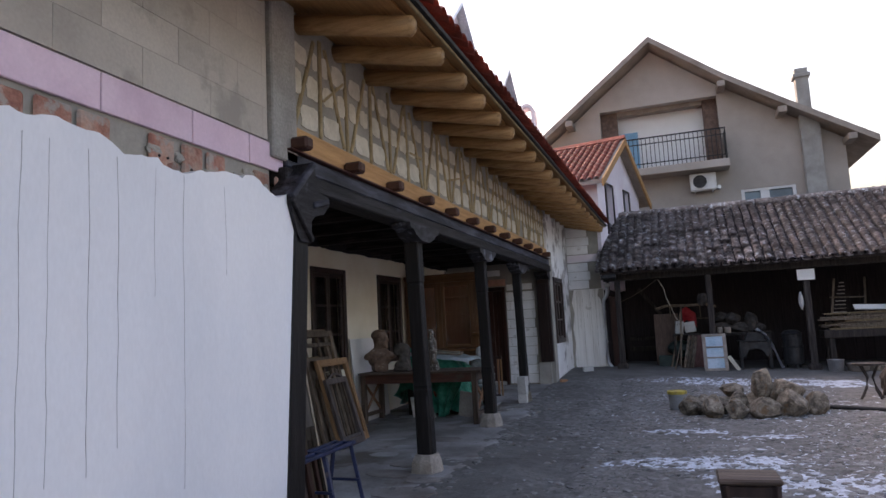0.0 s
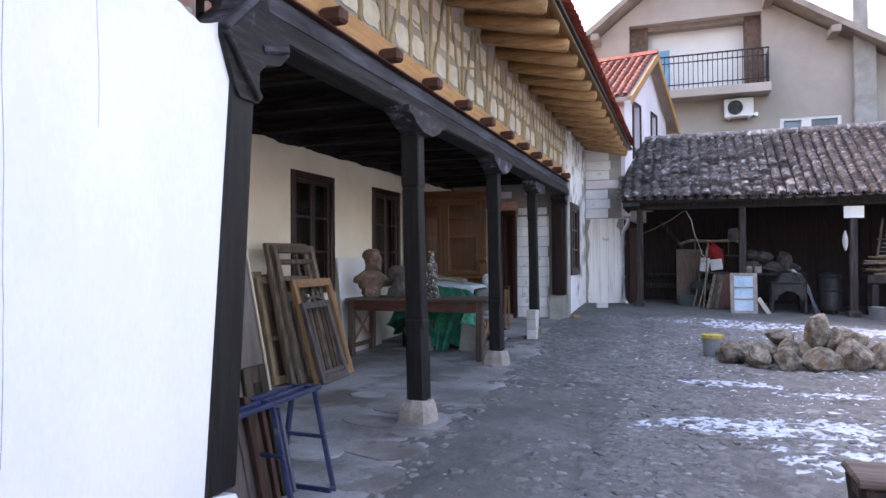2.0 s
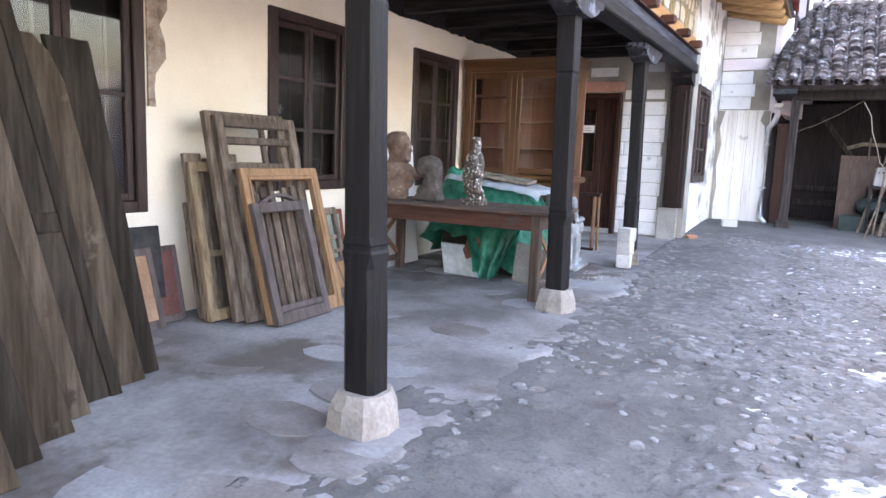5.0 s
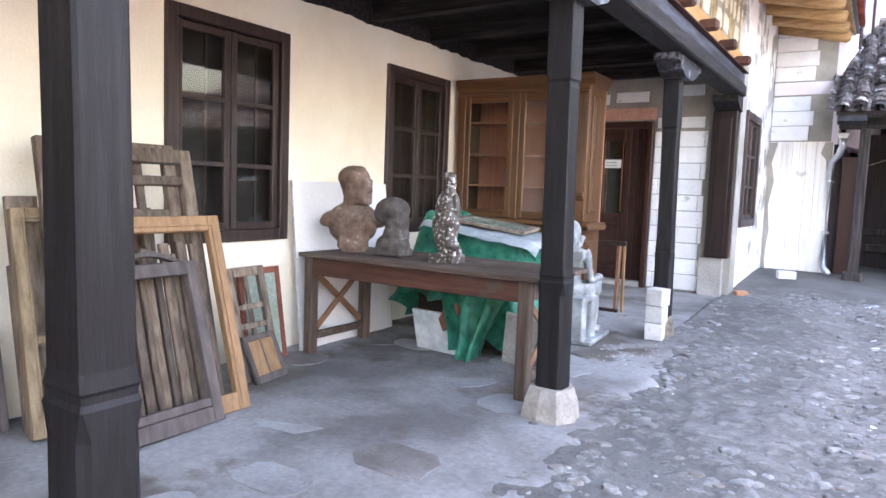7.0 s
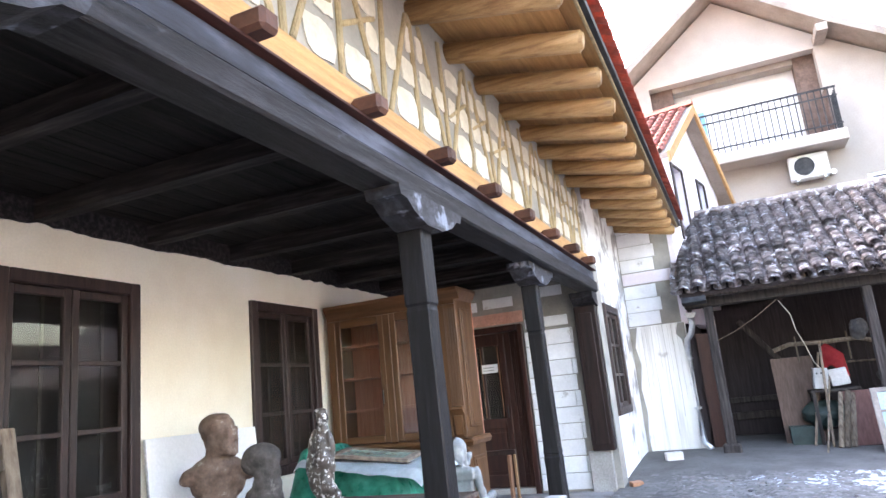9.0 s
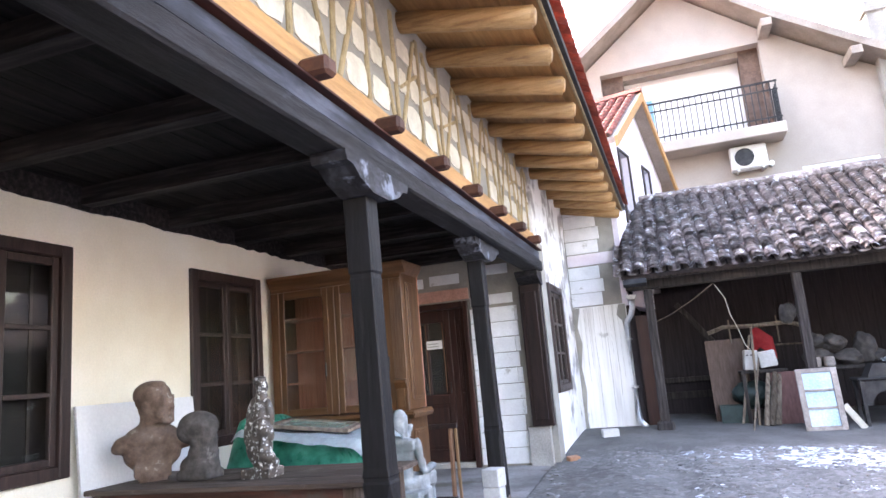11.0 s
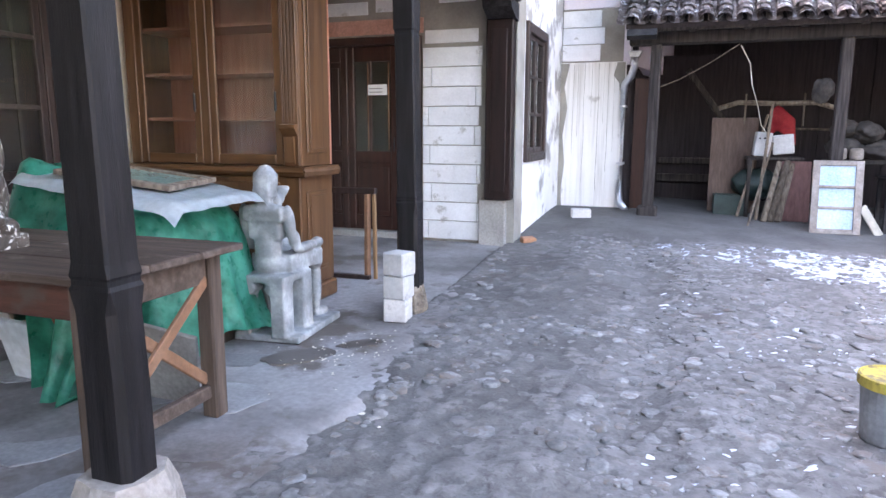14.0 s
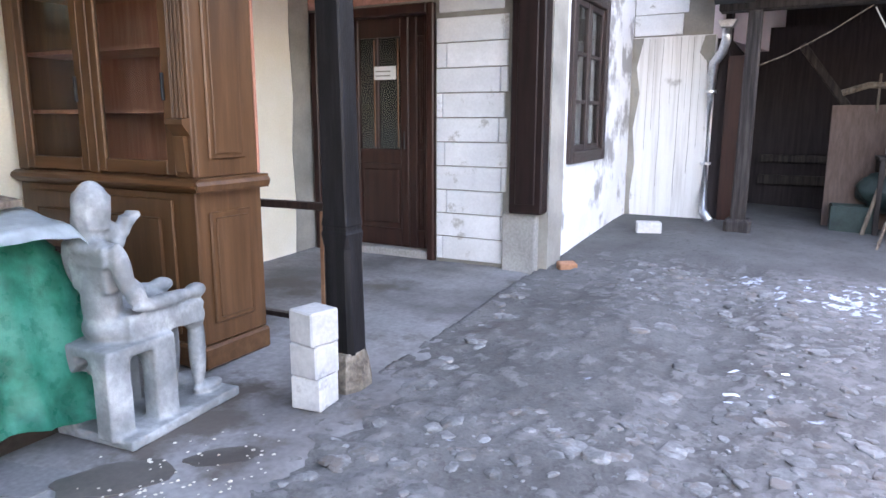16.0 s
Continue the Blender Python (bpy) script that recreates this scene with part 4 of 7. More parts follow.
def chimney(name, at, w, d, h, material, label, arch=False):
    x, y, z = at
    ob = empty(name, at, label, "chimney")
    part("chimney_shaft", span(x - w / 2, x + w / 2, y - d / 2, y + d / 2, z, z + h, 0.01), material, ob)
    part("cap", span(x - w / 2 - 0.06, x + w / 2 + 0.06, y - d / 2 - 0.06, y + d / 2 + 0.06, z + h - 0.3, z + h - 0.18, 0.01), material, ob)
    if arch:
        out, inn = [], []
        for i in range(11):
            a = math.pi * i / 10
            out.append((x + w * 0.5 * math.cos(a), z + h + 0.35 + 0.3 * math.sin(a)))
            inn.append((x + w * 0.3 * math.cos(a), z + h + 0.35 + 0.17 * math.sin(a)))
        bm = bmesh.new()
        o2 = [(x + w * 0.5, z + h)] + out + [(x - w * 0.5, z + h)]
        i2 = [(x + w * 0.3, z + h)] + inn + [(x - w * 0.3, z + h)]
        for k in range(len(o2) - 1):
            vs = [(o2[k][0], y - d / 2, o2[k][1]), (o2[k + 1][0], y - d / 2, o2[k + 1][1]), (i2[k + 1][0], y - d / 2, i2[k + 1][1]), (i2[k][0], y - d / 2, i2[k][1])]
            lo = [bm.verts.new(v) for v in vs]
            hi = [bm.verts.new((v[0], y + d / 2, v[2])) for v in vs]
            bm.faces.new(lo), bm.faces.new(hi[::-1])
            for q in range(4):
                bm.faces.new((lo[q], hi[q], hi[(q + 1) % 4], lo[(q + 1) % 4]))
        bmesh.ops.recalc_face_normals(bm, faces=bm.faces)
        part("arched_hood", bm, material, ob, "arched chimney hood")
    return ob


chimney("chimney", (-4.55, 23.0, 6.0), 0.55, 0.55, 2.55, M["gablepaint"], "white chimney with an arched hood", True)


# ---- big house behind the barn ----
def big_house():
    Y = 23.5
    ob = empty("apartment_house", (0.5, Y, 0), "grey rendered gabled house with a railed balcony", "house")
    roofline = [(-3.95, 7.73), (-0.28, 10.58), (1.9, 8.92), (3.6, 7.80), (5.25, 6.75)]
    # wall around the balcony recess
    bm = bmesh.new()
    R = (-2.12, 1.70, 6.40, 8.70)
    win = (2.15, 3.75, 4.90, 5.45)
    def top(x):
        return float(np.interp(x, [p[0] for p in roofline], [p[1] for p in roofline]))
    xs = sorted({p[0] for p in roofline} | {R[0], R[1], win[0], win[1]})
    for a, b in zip(xs, xs[1:]):
        lows = [0.0]
        cuts = [h for h in (R, win) if h[0] <= a and b <= h[1]]
        zz = 0.0
        for h in cuts:
            add_prism(bm, [(a, zz), (b, zz), (b, h[2]), (a, h[2])], "y", Y, Y + 0.3)
            zz = h[3]
        add_prism(bm, [(a, zz), (b, zz), (b, top(b)), (a, top(a))], "y", Y, Y + 0.3)
    bmesh.ops.remove_doubles(bm, verts=bm.verts, dist=0.0005)
    part("wall", bm, M["house"], ob)
    part("side_wall", span(4.95, 5.25, Y + 0.3, Y + 9, 0, 6.9), M["house"], ob)
    part("side_wall", span(-3.95, -3.65, Y + 0.3, Y + 9, 0, 7.9), M["house"], ob)
    rec = part("recess", span(R[0], R[1], Y + 0.7, Y + 0.8, R[2], R[3]), M["house_white"], ob, "white back wall of the balcony")
    part("recess_side", span(R[0], R[0] + 0.55, Y + 0.31, Y + 0.69, R[2], R[3]), M["housebrown"], rec, "brown stone cladding")
    part("recess_side", span(R[1] - 0.45, R[1], Y + 0.31, Y + 0.69, R[2], R[3]), M["housebrown"], rec, "brown stone cladding")
    part("recess_ceiling", span(R[0] + 0.56, R[1] - 0.46, Y + 0.32, Y + 0.69, R[3] - 0.14, R[3] - 0.01), M["eaves"], rec)
    part("balcony_door", span(-1.50, -0.92, Y + 0.64, Y + 0.695, 6.45, 8.0, 0.01), M["bluewin"], ob, "blue glazed balcony door")
    sl = part("balcony_slab", span(-2.2, 1.86, Y - 0.75, Y + 0.69, 6.14, 6.40, 0.02), M["house"], ob, "grey concrete balcony slab")
    rail = part("railing", span(-2.15, 1.82, Y - 0.72, Y - 0.68, 7.38, 7.42), M["dark_metal"], ob, "dark wrought iron railing")
    part("rail_bar", span(-2.15, 1.82, Y - 0.715, Y - 0.685, 7.18, 7.21), M["dark_metal"], rail)
    part("rail_bar", span(-2.15, 1.82, Y - 0.715, Y - 0.685, 6.52, 6.55), M["dark_metal"], rail)
    for x in np.arange(-2.13, 1.83, 0.135):
        part("baluster", span(x - 0.011, x + 0.011, Y - 0.711, Y - 0.689, 6.40, 7.39), M["dark_metal"], rail)
    for yy in np.arange(Y - 0.6, Y, 0.135):
        part("baluster", span(1.79, 1.815, yy - 0.011, yy + 0.011, 6.40, 7.39), M["dark_metal"], rail)
    part("side_screen", span(1.60, 1.68, Y - 0.66, Y + 0.0, 6.42, 7.42, 0.01), M["housebrown"], rail, "brown side screen")
    # roof
    r = None
    for k, ((x0, z0), (x1, z1)) in enumerate(zip(([-4.45, 7.44], [-0.28, 10.64], [1.9, 8.98], [3.6, 7.86]), ([-0.28, 10.64], [1.9, 8.98], [3.6, 7.86], [6.0, 6.35]))):
        part("roof", prism([(x0, z0), (x1, z1), (x1, z1 + 0.2), (x0, z0 + 0.2)], "y", Y - 0.75, Y + 9.5), M["eaves"], ob)
    for x in (-3.1, 1.82, 3.5, 5.3):
        zt = top(x)
        part("purlin", span(x - 0.12, x + 0.12, Y - 0.8, Y, zt - 0.24, zt - 0.05, 0.01), M["eaves"], ob)
    part("flue_pilaster", span(4.02, 4.56, Y - 0.30, Y, 0, 7.65, 0.01), M["concrete"], ob, "grey flue pilaster")
    ww = part("window", span(win[0], win[1], Y + 0.10, Y + 0.13, win[2], win[3]), M["skyglass"], ob)
    for a, b, c, d in ((2.15, 3.75, 5.37, 5.45), (2.15, 3.75, 4.90, 4.97), (2.15, 2.25, 4.97, 5.37), (3.65, 3.75, 4.97, 5.37), (2.72, 2.98, 4.97, 5.37)):
        part("frame", span(a, b, Y + 0.02, Y + 0.09, c, d, 0.005), M["house_white"], ww, "white window frame")
    part("sill", span(2.1, 3.8, Y - 0.06, Y + 0.02, 4.83, 4.895, 0.005), M["house_white"], ww)
    return ob


big_house()
chimney("chimney", (4.30, 23.9, 7.1), 0.38, 0.38, 2.15, M["concrete"], "slim grey chimney with a narrow cap")
ac = empty("air_conditioner", (1.0, 23.5, 5.5), "white outdoor air conditioner unit on the house wall", "air conditioner")
part("casing", span(0.62, 1.42, 23.14, 23.44, 5.52, 6.08, 0.03), M["house_white"], ac)
part("fan_grille", rod((0.92, 23.10, 5.80), (0.92, 23.14, 5.80), 0.21, seg=24), M["dark_metal"], ac, "dark round fan grille")
for x in (0.75, 1.3):
    part("bracket", span(x - 0.02, x + 0.02, 23.12, 23.5, 5.48, 5.515), M["metal"], ac)
part("pipe", rod((1.50, 23.3, 5.60), (1.50, 23.5, 5.60), 0.06), M["metal"], ac)


# ---- open barn ----
EY, EZ, RY, RZ = 17.42, 2.70, 20.3, 4.47


def barn():
    ob = empty("barn", (2.5, 19.4, 0.1), "open-fronted timber barn with a weathered clay tile roof", "barn")
    part("lintel_beam", span(-1.85, 7.4, 17.70, 17.90, 2.47, 2.63, 0.015), M["barnwood"], ob)
    part("eaves_board", span(-1.85, 7.4, 17.46, 17.52, 2.60, 2.68, 0.01), M["barnwood"], ob)
    for x in (-1.52, 0.66, 2.80, 5.0, 7.2):
        b = zg(17.8, x)
        part("post", prism([(x - 0.075, b), (x + 0.075, b), (x + 0.068 + 0.01 * math.sin(x * 3), 2.47), (x - 0.064 + 0.01 * math.sin(x * 3), 2.47)], "y", 17.70, 17.83, 0.015), M["barnpost"], ob)
        part("post_base", span(x - 0.13, x + 0.13, 17.66, 17.92, b - 0.15, b + 0.14, 0.03), M["barnpost"], ob, "dark stone footing")
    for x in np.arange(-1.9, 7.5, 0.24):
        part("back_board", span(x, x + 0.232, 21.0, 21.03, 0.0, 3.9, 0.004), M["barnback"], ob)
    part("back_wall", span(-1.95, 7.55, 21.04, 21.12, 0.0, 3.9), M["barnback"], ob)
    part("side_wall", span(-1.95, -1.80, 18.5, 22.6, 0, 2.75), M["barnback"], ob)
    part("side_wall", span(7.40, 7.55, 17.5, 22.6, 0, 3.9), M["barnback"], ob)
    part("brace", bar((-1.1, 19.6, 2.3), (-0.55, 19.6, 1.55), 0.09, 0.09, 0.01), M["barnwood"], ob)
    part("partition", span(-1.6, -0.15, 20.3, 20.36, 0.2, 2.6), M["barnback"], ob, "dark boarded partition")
    part("partition_rail", span(-1.5, -0.3, 20.22, 20.30, 0.55, 0.68, 0.01), M["barnwood"], ob)
    part("partition_rail", span(-1.5, -0.3, 20.22, 20.30, 0.85, 0.95, 0.01), M["barnwood"], ob)
    sl = (RZ - EZ) / (RY - EY)
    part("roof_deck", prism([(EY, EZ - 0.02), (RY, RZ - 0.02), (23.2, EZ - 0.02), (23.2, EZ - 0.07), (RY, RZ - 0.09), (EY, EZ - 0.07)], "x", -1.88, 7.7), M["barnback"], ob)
    for x in np.arange(-1.7, 7.6, 0.62):
        part("rafter", bar((x, EY + 0.05, EZ - 0.08), (x, RY, RZ - 0.13), 0.09, 0.10, 0.01), M["barnwood"], ob)
    bm = bmesh.new()
    k, L = 6, 0.30
    rings = []
    for rr, t in ((0.094, 0.0), (0.076, L)):
        rings.append([bm.verts.new((rr * math.cos(math.pi * i / (k - 1)), t, 0.022 * (t == 0.0) + rr * 0.80 * math.sin(math.pi * i / (k - 1)))) for i in range(k)])
    for i in range(k - 1):
        bm.faces.new((rings[0][i], rings[0][i + 1], rings[1][i + 1], rings[1][i]))
    bmesh.ops.solidify(bm, geom=list(bm.faces), thickness=0.016)
    bmesh.ops.recalc_face_normals(bm, faces=bm.faces)
    me = to_mesh("tile", bm, M["oldtile"])
    src_v = [v.co.copy() for v in me.vertices]
    src_f = [tuple(p.vertices) for p in me.polygons]
    pitch = math.atan(sl)
    step = 0.146
    nrow = int(math.hypot(RY - EY, RZ - EZ) / step) + 1
    rnd = random.Random(3)
    verts, faces = [], []
    count = 0
    for c in range(44):
        x = -1.80 + c * 0.215
        for r in range(nrow):
            u = r * step - 0.08
            m = Matrix.Translation((x + rnd.uniform(-.014, .014), EY + u * math.cos(pitch), EZ + 0.0 + u * math.sin(pitch) + rnd.uniform(-.006, .010) - 0.03 * math.sin(x * 0.8))) @ Matrix.Rotation(pitch, 4, "X") @ Matrix.Rotation(rnd.uniform(-.07, .07), 4, "Z")
            if c < 21 and r < 14 and count < 290:
                t = new("tile", me)
                t.parent = ob
                t.matrix_basis = m
                t.matrix_parent_inverse = ob.matrix_basis.inverted()
                count += 1
            else:
                k0 = len(verts)
                verts += [m @ v for v in src_v]
                faces += [tuple(k0 + i for i in f) for f in src_f]
    # hollow under-tiles between the ridges
    for c in range(45):
        x = -1.91 + c * 0.215
        for r in range(nrow):
            u = r * step - 0.10
            m = Matrix.Translation((x + rnd.uniform(-.01, .01), EY + u * math.cos(pitch), EZ + 0.045 + u * math.sin(pitch) - 0.03 * math.sin(x * 0.8))) @ Matrix.Rotation(pitch, 4, "X") @ Matrix.Diagonal((1.0, 1.0, -0.55, 1))
            k0 = len(verts)
            verts += [m @ v for v in src_v]
            faces += [tuple(k0 + i for i in f) for f in src_f]
    me2 = bpy.data.meshes.new("tiles")
    me2.from_pydata([tuple(v) for v in verts], [], faces)
    mm = M["oldtile"].copy()
    oi = next(n for n in mm.node_tree.nodes if n.bl_idname == "ShaderNodeObjectInfo")
    g = next(n for n in mm.node_tree.nodes if n.bl_idname == "ShaderNodeNewGeometry")
    for lk in [lk for lk in mm.node_tree.links if lk.from_node == oi]:
        mm.node_tree.links.new(g.outputs["Random Per Island"], lk.to_socket)
    me2.materials.append(mm)
    tb = new("tile_field", me2)
    tb.parent = ob
    tb.matrix_parent_inverse = ob.matrix_basis.inverted()
    tb["kind"] = "stuff"
    for x in np.arange(-1.8, 7.6, 0.40):
        part("ridge_tile", rod((x, RY, RZ + 0.03 + 0.012 * math.sin(x * 7)), (x + 0.42, RY, RZ + 0.045), 0.115, 0.10, 10), M["oldtile"], ob)
    return ob


barn()


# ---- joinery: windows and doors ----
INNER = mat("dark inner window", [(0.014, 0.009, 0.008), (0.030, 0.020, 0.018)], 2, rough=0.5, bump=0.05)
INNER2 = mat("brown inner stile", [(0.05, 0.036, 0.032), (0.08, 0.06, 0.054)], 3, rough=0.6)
def casement(name, axis, at, y0, y1, z0, z1, material, label, rows=3, kind="structure", casing=0.09):
    """A two-leaf window in a wall of constant x; at is the wall face."""
    ob = empty(name, (at, (y0 + y1) / 2, z0), label, "window", kind)
    for a, b, c, d in ((y0, y0 + casing, z0, z1), (y1 - casing, y1, z0, z1), (y0 + casing, y1 - casing, z1 - casing, z1), (y0 + casing, y1 - casing, z0, z0 + casing)):
        part("window_frame", span(at - 0.10, at + 0.025, a, b, c, d, 0.008), material, ob)
    # full-size dark sheet paints the unlit interior seen through the glass
    part("dark_backing", span(at - 0.17, at - 0.155, y0 + 0.003, y1 - 0.003, z0 + 0.003, z1 - 0.003), INNER, ob, "dark inner window behind the panes")
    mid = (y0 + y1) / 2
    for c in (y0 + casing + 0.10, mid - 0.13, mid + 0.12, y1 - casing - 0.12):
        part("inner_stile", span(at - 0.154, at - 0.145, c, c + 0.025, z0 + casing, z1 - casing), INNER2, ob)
    for a, b in ((y0 + casing, mid - 0.004), (mid + 0.004, y1 - casing)):
        za, zb = z0 + casing, z1 - casing
        s = part("sash", span(at - 0.055, at - 0.01, a, a + 0.055, za, zb, 0.006), material, ob)
        part("stile", span(at - 0.055, at - 0.01, b - 0.055, b, za, zb, 0.006), material, s)
        h = (zb - za - 0.06) / rows
        for i in range(rows + 1):
            part("rail", span(at - 0.052, at - 0.013, a + 0.055, b - 0.055, za + i * h, za + i * h + 0.055 if i in (0, rows) else za + i * h + 0.035, 0.005), material, s)
        for i in range(rows):
            g = part("pane", span(at - 0.036, at - 0.032, a + 0.05, b - 0.05, za + i * h + 0.03, za + (i + 1) * h + 0.01), M["glass"], s)
    return ob


for i, (a, b, c, d) in enumerate(WIN):
    casement("window_%d" % (i + 1), "x", BX + 0.01, a, b, c, d, M["darkwood"], "dark brown wooden casement window with small panes")
casement("window_3", "x", BX - 0.02, DOOR1[0], DOOR1[1], DOOR1[2], DOOR1[3], M["darkwood"], "dark brown casement window in a bare rubble surround", rows=2)
casement("window_4", "x", -2.835, 16.02, 17.2, 1.0, 2.58, M["darkwood"], "dark brown casement window in the white block wall", rows=3, casing=0.11)
# another added black panel, for the dark behind window_4
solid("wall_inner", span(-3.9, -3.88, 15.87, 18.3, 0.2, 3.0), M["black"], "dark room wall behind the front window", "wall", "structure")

d = empty("door_1", (-4.58, 15.6, 0.15), "dark mahogany entrance door with a glazed leaf between two narrow fixed leaves", "door", "structure")
for a, b, c, e in ((-5.265, -5.19, 0.10, 2.395), (-3.98, -3.905, 0.10, 2.395), (-5.19, -3.98, 2.31, 2.395)):
    part("door_frame", span(a, b, 15.46, 15.66, c, e, 0.01), M["doorwood"], d)
part("threshold", span(-5.26, -3.91, 15.47, 15.80, 0.05, 0.185, 0.01), M["concrete"], d, "grey stone threshold")
for a, b in ((-5.19, -4.875), (-4.87, -4.235), (-4.23, -3.98)):
    wide = b - a > 0.4
    leaf = part("leaf", span(a, a + 0.085, 15.58, 15.63, 0.19, 2.31, 0.008), M["doorwood"], d)
    part("stile", span(b - 0.085, b, 15.58, 15.63, 0.19, 2.31, 0.008), M["doorwood"], leaf)
    for z0, z1 in ((0.19, 0.36), (0.98, 1.12), (2.14, 2.31)):
        part("rail", span(a + 0.085, b - 0.085, 15.585, 15.625, z0, z1, 0.006), M["doorwood"], leaf)
    part("panel", span(a + 0.08, b - 0.08, 15.60, 15.615, 0.35, 0.99, 0.004), M["doorwood"], leaf)
    part("raised_field", span(a + 0.115, b - 0.115, 15.588, 15.60, 0.41, 0.93, 0.008), M["doorwood"], leaf)
    if wide:
        part("pane", span(a + 0.08, b - 0.08, 15.605, 15.609, 1.11, 2.15), M["glass"], leaf)
        part("mullion", span(-4.60, -4.565, 15.585, 15.622, 1.12, 2.14, 0.006), M["doorwood"], leaf)
        # thin lighter strips paint the light caught on the mullion and stile edges
        for u in (-4.605, -4.345):
            part("glazing_bead", span(u - 0.006, u + 0.006, 15.578, 15.588, 1.14, 2.12, 0.002), M["brace"], leaf, "orange-brown strip painting the lit edge beside the glass")
    else:
        part("panel", span(a + 0.08, b - 0.08, 15.60, 15.615, 1.11, 2.15, 0.004), M["doorwood"], leaf)
        part("raised_field", span(a + 0.11, b - 0.11, 15.588, 15.60, 1.18, 2.08, 0.008), M["doorwood"], leaf)
part("door_handle", span(-4.285, -4.268, 15.565, 15.582, 1.12, 1.28, 0.004), M["dark_metal"], d, "dark iron lock plate")
note = solid("paper_notice", span(-4.60, -4.36, 15.572, 15.574, 1.76, 1.88), M["house_white"], "white paper notice on the entrance door", "notice")
for i in range(2):
    part("text_bar", span(-4.58, -4.42, 15.5705, 15.5715, 1.79 + i * 0.04, 1.80 + i * 0.04), M["mortar"], note)


# ---- cabinet ----
def cabinet():
    X0, X1, Y0, Y1, B = -5.24, -3.72, 12.58, 13.06, zg(12.8) + 0.015
    ob = empty("glazed_cabinet", ((X0 + X1) / 2, (Y0 + Y1) / 2, B), "tall varnished brown two-part cabinet with glazed doors", "cabinet")
    W = M["cabinet"]
    WX = mat("varnished rail wood", [(0.084, 0.038, 0.015), (0.114, 0.053, 0.022), (0.148, 0.072, 0.032)], 1.6, WOODX, 0.38, 0.06, fvar=0.06)
    part("plinth", span(X0, X1 + 0.03, Y0 - 0.03, Y1, B, B + 0.13, 0.015), WX, ob)
    base = part("base_unit", span(X0, X1, Y0, Y1, B + 0.13, 1.01, 0.008), W, ob)
    for a, b in ((X0 + 0.12, X0 + 0.62), (X0 + 0.70, X1 - 0.16)):
        dd = part("door", span(a, b, Y0 - 0.02, Y0 - 0.001, B + 0.18, 0.97, 0.006), W, base)
        part("raised_panel", span(a + 0.08, b - 0.08, Y0 - 0.035, Y0 - 0.021, B + 0.28, 0.87, 0.012), W, dd)
    part("side_panel", span(X1 + 0.001, X1 + 0.016, Y0 + 0.08, Y1 - 0.10, B + 0.24, 0.90, 0.008), W, base)
    part("side_panel", span(X1 + 0.017, X1 + 0.027, Y0 + 0.11, Y1 - 0.13, B + 0.27, 0.87, 0.006), W, base)
    part("waist_moulding", prism([(Y0 - 0.015, 1.01), (Y0 - 0.05, 1.035), (Y0 - 0.06, 1.05), (Y0 - 0.05, 1.07), (Y0 - 0.02, 1.085), (Y1, 1.085), (Y1, 1.01)], "x", X0, X1 + 0.06), WX, ob)
    part("waist_moulding", prism([(X1 + 0.065, 1.02), (X1 + 0.075, 1.05), (X1 + 0.065, 1.07), (X1 + 0.061, 1.02)], "y", Y0 - 0.05, Y1), W, ob)
    # glazed upper part: back, sides, shelves, doors
    U0, U1 = 1.086, 2.50
    back = part("back_board", span(X0, X1, Y1 - 0.02, Y1, U0, U1), mat("reddish cabinet back", [(0.40, 0.16, 0.10), (0.54, 0.25, 0.165)], 3, WOODZ, 0.6, 0.1), ob, "reddish back board")
    part("side", span(X1 - 0.03, X1, Y0 + 0.03, Y1 - 0.021, U0, U1, 0.005), W, ob)
    part("side", span(X0, X0 + 0.03, Y0 + 0.03, Y1 - 0.021, U0, U1, 0.005), W, ob)
    part("side_panel", span(X1 + 0.001, X1 + 0.016, Y0 + 0.10, Y1 - 0.12, U0 + 0.09, U1 - 0.14, 0.008), W, ob)
    part("side_panel", span(X1 + 0.017, X1 + 0.026, Y0 + 0.13, Y1 - 0.15, U0 + 0.12, U1 - 0.17, 0.006), W, ob)
    part("top_board", span(X0, X1, Y0, Y1, U1, U1 + 0.03), W, ob)
    for zz in (1.42, 1.76, 2.10):
        part("shelf", span(X0 + 0.03, X1 - 0.03, Y0 + 0.10, Y1 - 0.025, zz, zz + 0.022), back.data.materials[0], ob)
    for a, b in ((X0, X0 + 0.10), (-4.555, -4.475), (X1 - 0.13, X1)):
        part("pilaster", span(a, b, Y0, Y0 + 0.03, U0, U1 - 0.101, 0.006), W, ob)
    for k in range(4):
        part("flute", span(X1 - 0.12 + k * 0.028, X1 - 0.105 + k * 0.028, Y0 - 0.007, Y0 - 0.001, U0 + 0.30, U1 - 0.14, 0.005), W, ob)
    part("bracket_block", prism([(Y0 - 0.001, 1.30), (Y0 - 0.05, 1.36), (Y0 - 0.05, 1.385), (Y0 - 0.001, 1.39)], "x", X1 - 0.13, X1 - 0.005), W, ob)
    part("bracket_scroll", prism([(Y0 - 0.001, 1.10), (Y0 - 0.015, 1.12), (Y0 - 0.03, 1.30), (Y0 - 0.001, 1.30)], "x", X1 - 0.11, X1 - 0.03), W, ob)
    for a, b in ((X0 + 0.10, -4.555), (-4.475, X1 - 0.13)):
        dd = part("glazed_door", span(a, a + 0.065, Y0 + 0.002, Y0 + 0.028, U0 + 0.01, U1 - 0.10, 0.006), W, ob)
        part("stile", span(b - 0.065, b, Y0 + 0.002, Y0 + 0.028, U0 + 0.01, U1 - 0.10, 0.006), W, dd)
